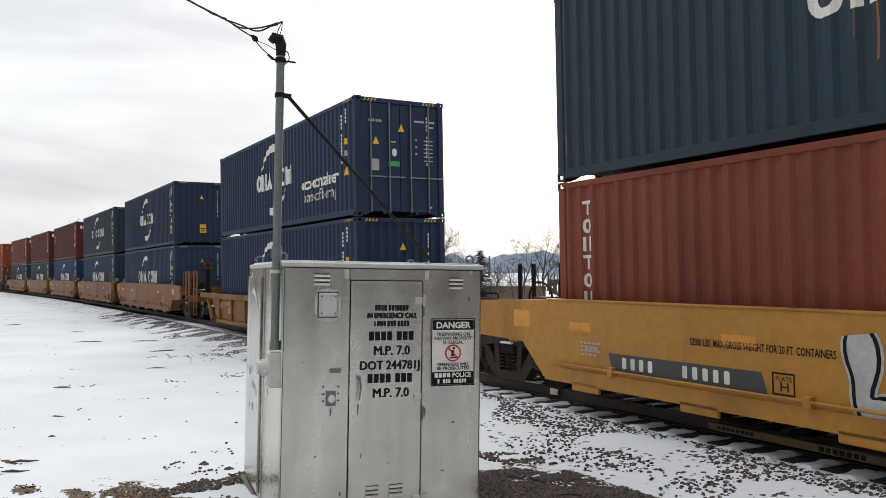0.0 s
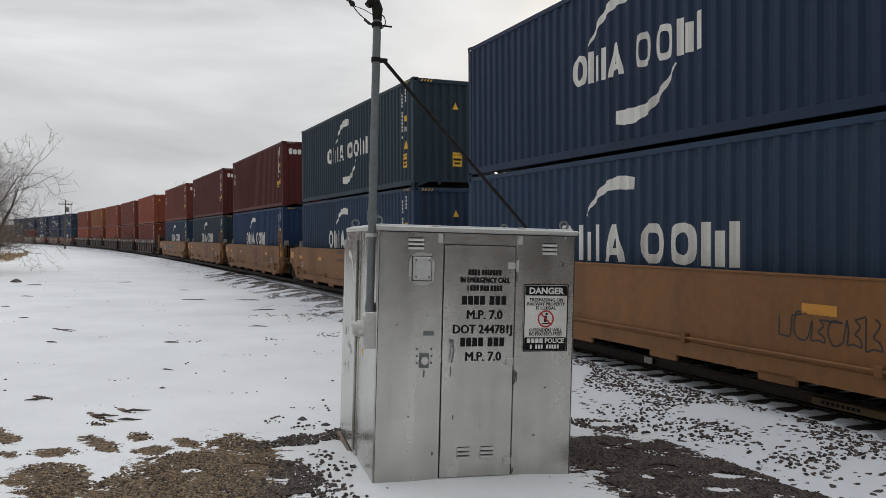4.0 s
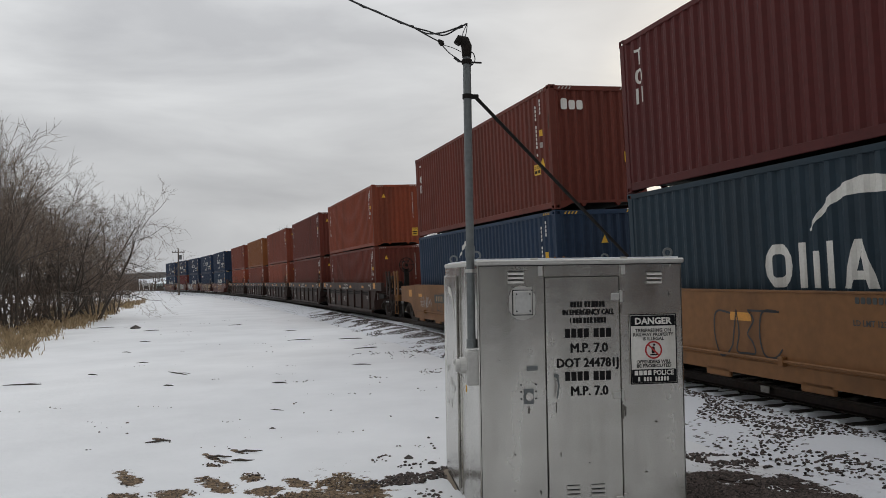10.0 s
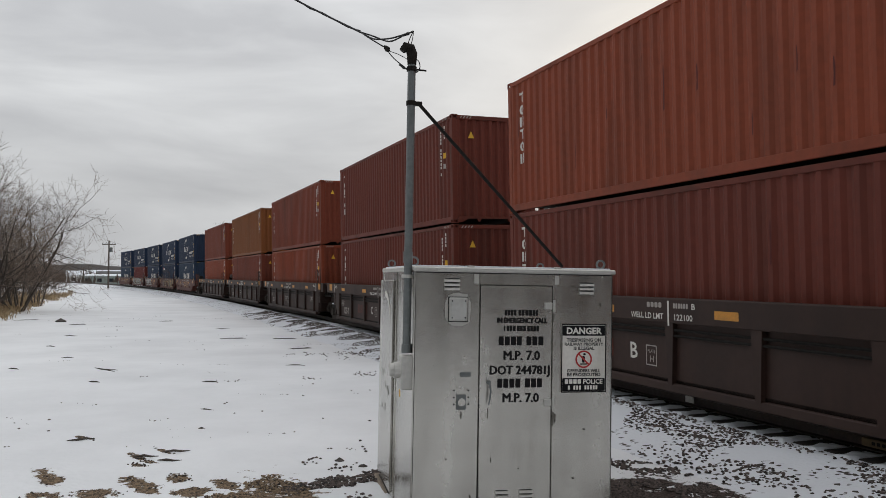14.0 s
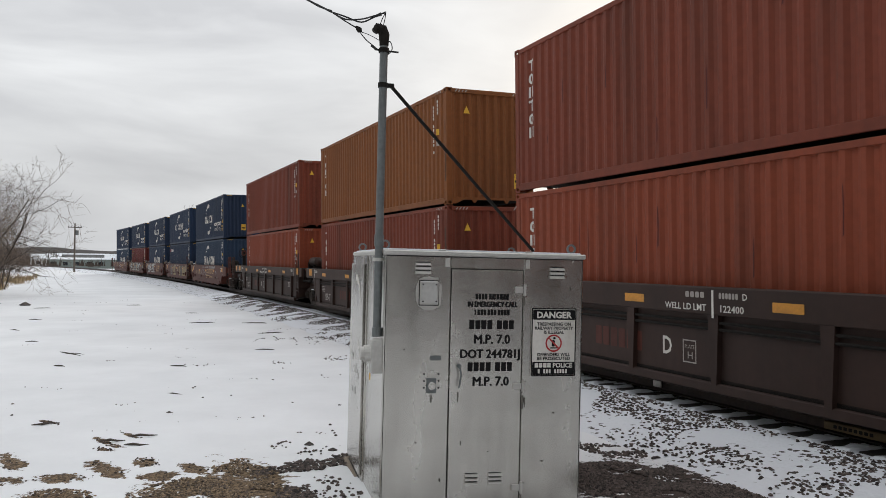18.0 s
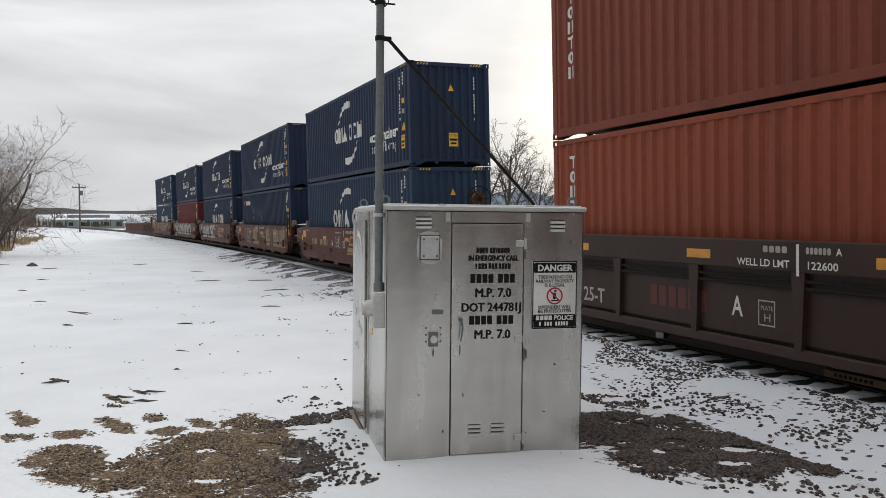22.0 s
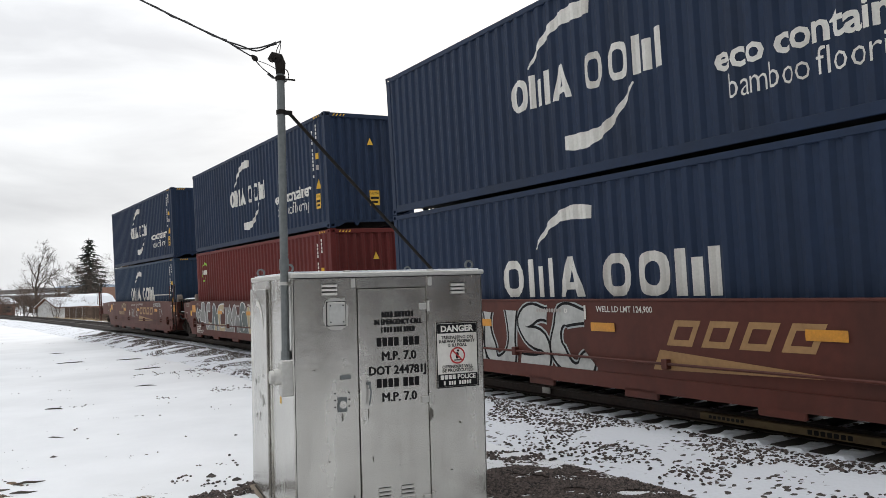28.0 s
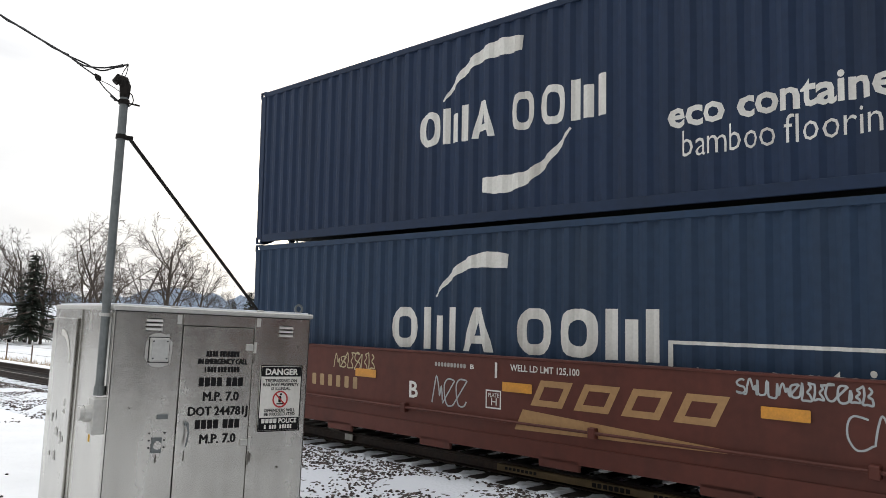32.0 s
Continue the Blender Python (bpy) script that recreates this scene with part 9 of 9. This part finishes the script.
def cab_words(rows, mat, label, y=-0.0075, parent=None):
    # each line twice, a hair apart, for a bold stroke
    me = words(tuple((t, x + dx, z + dz, s, x1 + dx, b) for dx, dz in ((0.0, 0.0), (0.008, 0.0), (0.004, 0.004)) for t, x, z, s, x1, b in rows))
    third = len(me.vertices) // 3
    for i, v in enumerate(me.vertices):
        v.co.y -= 0.0006 * (i // third)
    return part("lettering", me, mat, parent or cab, label, pose(0, y, 0))


def bars(rows, mat, label, y=-0.0075, parent=None, name="lettering_bar"):
    for x0, x1, z0, z1 in rows:
        part(name, flat([[(x0, z0), (x1, z0), (x1, z1), (x0, z1)]]), mat, parent or cab, label, pose(0, y, 0))


def cells(x0, x1, z0, z1, widths):
    """Plain bars in place of letters; negative widths are gaps."""
    step, x, out = (x1 - x0) / sum(abs(w) for w in widths), x0, []
    for w in widths:
        if w > 0:
            out.append((x + 0.06 * step, x + (w - 0.14) * step, z0, z1))
        x += abs(w) * step
    return out


bars(cells(0.808, 1.120, 1.852, 1.902, (1, 1, 1, 1, -0.5, 1, 1, 0.5, 1, 1.2, 1, 1)), BLACK, "black name bars")
cab_words((("IN EMERGENCY CALL", 0.735, 1.785, 0.066, 1.190, 0.0),), BLACK, "black stencilled words")
bars(cells(0.802, 1.130, 1.714, 1.762, (0.6, -0.3, 1, 1, 1, -0.3, 1, 1, 1, -0.3, 1, 1, 1, 1)), BLACK, "black number bars")
bars(cells(0.755, 1.175, 1.590, 1.668, (1, 1, 1, 1, -0.6, 1, 1, 1)), BLACK, "black street name bars")
for row in (("M.P. 7.0", 0.796, 1.462, 0.112, 1.122, 0.0), ("DOT 244781J", 0.672, 1.335, 0.108, 1.216, 0.0), ("M.P. 7.0", 0.792, 1.092, 0.112, 1.118, 0.0)):
    cab_words((row,), BLACK, "black stencilled words")
bars(cells(0.748, 1.166, 1.220, 1.298, (1, 1, 1, 1, -0.6, 1, 1, 1)), BLACK, "black street name bars")
# grime under the hinges, the latch and the vents; dents and scuffs
GRIME = material("dull_grime", (0.13, 0.12, 0.105), 0.8, 0.1, 0.2, 30.0, 5.0, (0.22, 0.21, 0.19), 0.6, 0.0)
rng_ = random.Random(44)
for x, z, w, h in ((1.262, 1.03, 0.022, 0.16), (1.285, 1.00, 0.014, 0.10), (1.262, 1.88, 0.016, 0.09), (1.262, 0.13, 0.018, 0.06), (0.668, 1.06, 0.012, 0.11), (0.428, 1.02, 0.016, 0.07), (0.30, 0.62, 0.020, 0.016), (0.70, 0.62, 0.010, 0.05), (1.56, 0.85, 0.02, 0.014), (0.18, 1.42, 0.014, 0.012), (1.46, 0.42, 0.03, 0.012), (0.95, 0.52, 0.014, 0.01), (0.52, 0.30, 0.012, 0.04), (1.70, 1.98, 0.012, 0.05)):
    ring = [(x + 0.5 * w * (1 + rng_.uniform(-0.4, 0.4)) * math.cos(k * 0.785), z - 0.5 * h + 0.5 * h * (1 + rng_.uniform(-0.3, 0.3)) * math.sin(k * 0.785)) for k in range(8)]
    cab_part("grime_mark", flat([ring]), GRIME, None, "", pose(0, -0.0085, 0))
# the warning sign
sign = thing("warning_sign", "white and black danger sign bolted to the cabinet front", "sign", m=CAB @ pose(1.333, -0.012, 1.172))
SW, SH = 0.425, 0.610
part("sign_board", Shape().block(0, SW, 0, 0.008, 0, SH, 0.004), WHITE, sign)
part("sign_border", flat([[(0.0, 0.0), (SW, 0.0), (SW, 0.010), (0.0, 0.010)], [(0.0, SH - 0.010), (SW, SH - 0.010), (SW, SH), (0.0, SH)], [(0.0, 0.010), (0.010, 0.010), (0.010, SH - 0.010), (0.0, SH - 0.010)], [(SW - 0.010, 0.010), (SW, 0.010), (SW, SH - 0.010), (SW - 0.010, SH - 0.010)]]), BLACK, sign, "black border", pose(0, -0.003, 0))
part("sign_band", flat([rounded(0.012, SW - 0.012, SH - 0.105, SH - 0.015, 0.01)]), BLACK, sign, "black band", pose(0, -0.003, 0))
part("sign_band", flat([rounded(0.012, SW - 0.012, 0.012, 0.128, 0.01)]), BLACK, sign, "black band", pose(0, -0.003, 0))
part("sign_lettering", words((("DANGER", 0.045, SH - 0.088, 0.078, SW - 0.045, 0.003),)), WHITE, sign, "white heading", pose(0, -0.006, 0))
for text, x0, z, size in (("TRESPASSING ON", 0.05, 0.452, 0.042), ("RAILWAY PROPERTY", 0.03, 0.416, 0.040), ("IS ILLEGAL", 0.115, 0.380, 0.040), ("OFFENDERS WILL", 0.055, 0.180, 0.040), ("BE PROSECUTED", 0.055, 0.145, 0.040)):
    part("sign_lettering", words(((text, x0, z, size, SW - x0, 0.001),)), BLACK, sign, "black words", pose(0, -0.003, 0))
part("sign_lettering", words((("POLICE", 0.205, 0.078, 0.058, SW - 0.035, 0.002),)), WHITE, sign, "white words", pose(0, -0.006, 0))
tagged(part("sign_bar", flat([rounded(0.035 + 0.04 * k, 0.067 + 0.04 * k, 0.078, 0.118, 0.003) for k in range(4)] + [rounded(0.065 + 0.026 * k, 0.083 + 0.026 * k, 0.026, 0.062, 0.002) for k in range(11) if k not in (1, 5)]), WHITE, sign, "white bars", pose(0, -0.006, 0)), kind="stuff")
part("sign_ring", Shape().disc((SW / 2, 0, 0.295), (0, 1, 0), 0.078, 0.002, 32, 0.064), RED_SIGN, sign, "red prohibition ring", pose(0, -0.003, 0))
part("sign_symbol", flat([rounded(SW / 2 - 0.018, SW / 2 + 0.012, 0.265, 0.325, 0.012), rounded(SW / 2 - 0.035, SW / 2 + 0.035, 0.248, 0.258, 0.004), rounded(SW / 2 - 0.005, SW / 2 + 0.018, 0.330, 0.350, 0.01)]), BLACK, sign, "black symbol", pose(0, -0.003, 0))
part("sign_slash", Shape().block(-0.070, 0.070, -0.001, 0.001, -0.007, 0.007, 0.0005, pose(SW / 2, -0.005, 0.295, 0, 45, 0)), RED_SIGN, sign, "red slash")

# ---- the service pipe beside the cabinet, its meter and its brace ----
mast = thing("service_mast", "grey galvanised service mast with a weatherhead, strapped to the cabinet side", "mast", m=MAST)
MX, MY = -0.075, 0.10
part("mast_pipe", Shape().tube([(MX, MY, 1.55), (MX, MY, 4.12)], 0.036, 14), GALVANISED, mast)
part("pipe_coupling", Shape().tube([(MX, MY, 2.32), (MX, MY, 2.42)], 0.043, 14), GALVANISED, mast)
part("pipe_coupling", Shape().tube([(MX, MY, 1.52), (MX, MY, 1.60)], 0.045, 14), GALVANISED, mast)
part("pipe_strap", Shape().disc((MX, MY, 2.20), (0, 0, 1), 0.050, 0.03, 14).block(MX, 0.0, MY - 0.015, MY + 0.015, 2.185, 2.215, 0.004), PALE_ALU, mast)
head = part("weatherhead", Shape().tube([(MX, MY, 4.10), (MX, MY, 4.20), (MX - 0.02, MY, 4.25), (MX - 0.06, MY, 4.26), (MX - 0.09, MY, 4.22)], [0.040, 0.048, 0.050, 0.044, 0.030], 12), IRON, mast, "dark cast weatherhead")
part("insulator_clamp", Shape().disc((MX, MY, 4.06), (0, 0, 1), 0.046, 0.04, 14).tube([(MX, MY, 4.06), (MX + 0.13, MY - 0.02, 4.05)], 0.008, 6).tube([(MX, MY, 4.06), (MX - 0.08, MY + 0.02, 4.07)], 0.008, 6), IRON, mast)
part("brace_clamp", Shape().disc((MX, MY, 3.75), (0, 0, 1), 0.045, 0.04, 14).block(MX, MX + 0.10, MY - 0.015, MY + 0.015, 3.73, 3.77, 0.005), IRON, mast)
part("brace_rod", Shape().tube([(MX + 0.07, MY, 3.75), (1.66, 0.9, CH + 0.06)], 0.017, 8), IRON, mast, "dark diagonal brace rod down to the roof")
meter = part("meter_box", Shape().block(-0.13, -0.004, 0.03, 0.19, 1.20, 1.50, 0.010), PALE_ALU, mast, "pale grey meter box")
part("meter_glass", Shape().disc((-0.155, 0.11, 1.37), (1, 0, 0), 0.072, 0.06, 18).disc((-0.20, 0.11, 1.37), (1, 0, 0), 0.058, 0.04, 18), PALE_ALU, meter, "round meter cover")
part("yellow_seal", Shape().block(-0.135, -0.128, 0.06, 0.10, 1.14, 1.20, 0.003), YELLOW, meter)
side_hatch = cab_part("side_hatch", Shape().block(-0.034, -0.011, 1.10, CD - 0.04, 0.05, CH - 0.13, 0.012), ALU, None, "raised side hatch with scuffs and faint pale spray")
scrape = Shape()
for k in range(10):
    a = math.pi * 0.5 * k / 9
    y_, z_, w_ = 1.24 + 0.40 * (1 - math.cos(a)), CH - 0.24 - 0.30 * (1 - math.sin(a)) , 0.035 + 0.03 * (k / 9)
    scrape.v += [(0, y_, z_), (0, y_ + 0.4 * w_, z_ - w_)]
for k in range(9):
    scrape.f.append((2 * k, 2 * k + 1, 2 * k + 3, 2 * k + 2))
cab_part("curved_scrape", scrape, WHITE, side_hatch, "curved white scrape", pose(-0.0375, 0, 0))
rng_ = random.Random(12)
for k in range(14):
    y_, z_ = rng_.uniform(1.25, 1.95), rng_.uniform(0.75, 1.35)
    h_, w_ = rng_.uniform(0.04, 0.13), rng_.uniform(0.02, 0.05)
    smear = Shape().add([(0, y_, z_), (0, y_ + w_, z_ + 0.2 * h_), (0, y_ + w_ * 0.9, z_ + h_), (0, y_ - w_ * 0.2, z_ + 0.8 * h_)], [(0, 1, 2, 3)])
    cab_part("spray_smear", smear, PALE_ALU, side_hatch, "", pose(-0.037 - 0.0004 * k, 0, 0))
# a near-black block stands for the shade beneath the case
cab_part("base_gap", Shape().block(-0.02, CW - 0.05, 0.03, CD - 0.03, -0.09, -0.002, 0.004), GASKET_AND_SHADE, None, "dark block for the shade under the cabinet")
# overhead wires to the mast
wires = thing("overhead_service_wires", "twisted black service wires drooping to the mast", "cable")
FAR_END = Vector((-9.5, 8.2, 9.9))


def droop(a, b, sag, n=16, wave=0.0):
    return [a.lerp(b, i / n) - Vector((0, 0, sag * 4 * (i / n) * (1 - i / n))) + Vector((0, wave * math.sin(i * 2.3), wave * math.cos(i * 2.3))) for i in range(n + 1)]


HEAD = MAST @ Vector((MX - 0.03, MY, 4.24))


def by_head(dx, dz, out=0.0):
    """A place beside the weatherhead: across, up, and out towards the field."""
    return HEAD + Vector((0.96, 0.26, 0)) * dx + Vector((0, 0, dz)) + Vector((-0.26, 0.96, 0)) * out


FORK = by_head(-0.44, 0.151)
part("service_wire", Shape().tube(droop(FORK, FAR_END, 0.42, 28), 0.009, 6), CABLE, wires, "main black service wire")
part("service_wire", Shape().tube(droop(FORK, FAR_END, 0.42, 56, 0.012), 0.006, 6), CABLE, wires, "wire twisted round the main one")
part("neutral_wire", rod([FORK, by_head(-0.33, 0.08), by_head(-0.20, 0.005)], 0.006), CABLE, wires)
part("live_wire", rod([FORK, by_head(-0.32, 0.12, 0.02), by_head(-0.18, 0.077, 0.03), by_head(-0.06, 0.12, 0.01), by_head(0.04, 0.165)], 0.007), CABLE, wires)
part("live_wire", rod([FORK, by_head(-0.32, 0.085, -0.02), by_head(-0.18, 0.085, -0.03), by_head(-0.08, 0.115, -0.02), by_head(0.04, 0.16)], 0.007), CABLE, wires)
part("splice", Shape().tube([by_head(-0.09, 0.11), by_head(0.0, 0.145)], [0.008, 0.016], 8), CABLE, wires)
for dx in (-0.015, 0.012):
    part("head_wire", rod([by_head(0.042, 0.165), by_head(0.02 + dx, 0.09), by_head(dx, 0.02)], 0.004), CABLE, wires)
part("insulator", Shape().tube([by_head(-0.225, 0.03), by_head(-0.205, 0.01), by_head(-0.19, -0.005), by_head(-0.175, -0.02)], [0.008, 0.022, 0.026, 0.010], 10), IRON, wires, "small dark strain insulator")
part("bail_wire", rod([by_head(-0.175, -0.02), by_head(-0.09, -0.05), by_head(0.0, -0.10)], 0.003), CABLE, wires)
part("drip_loop", rod([by_head(-0.19, -0.02), by_head(-0.13, -0.09), by_head(-0.05, -0.155), by_head(0.0, -0.20), by_head(0.06, -0.215), by_head(0.10, -0.17), by_head(0.09, -0.11), by_head(0.06, -0.09)], 0.005), CABLE, wires)
part("splice", Shape().tube([by_head(-0.085, -0.135), by_head(-0.035, -0.175)], 0.012, 8), CABLE, wires)
slab = thing("concrete_slab", "tan concrete slab edge showing from the snow", "slab", m=pose(-1.60, 6.97, -0.20, 0, 0, 25.5))
part("slab_body", Shape().block(-0.10, CW + 0.22, -0.22, CD + 0.1, -0.15, -0.03, 0.02), material("tan_concrete", (0.26, 0.21, 0.16), 0.9, 0, 0.15, 30.0, 3.0, (0.16, 0.12, 0.09), 0.5, 0.2), slab)


# ---- what moves ----
def motions():
    times = [i * 1.0 for i in range(33)]
    for ob, s, local, half in MOVING:
        walk(ob, [(t, unit_pose(s + travelled(t), half) @ local) for t in times])
    # wheels roll on the rail: a row before each quarter turn
    step = 0.08
    count = int(round(32.0 / step))
    for w, x in TURNING:
        base = pose(x, 0, 0.457)
        walk(w, [(k * step, base @ pose(0, 0, 0, 0, math.degrees((travelled(k * step) - travelled(0)) / 0.457) % 360, 0)) for k in range(count + 1)])


motions()
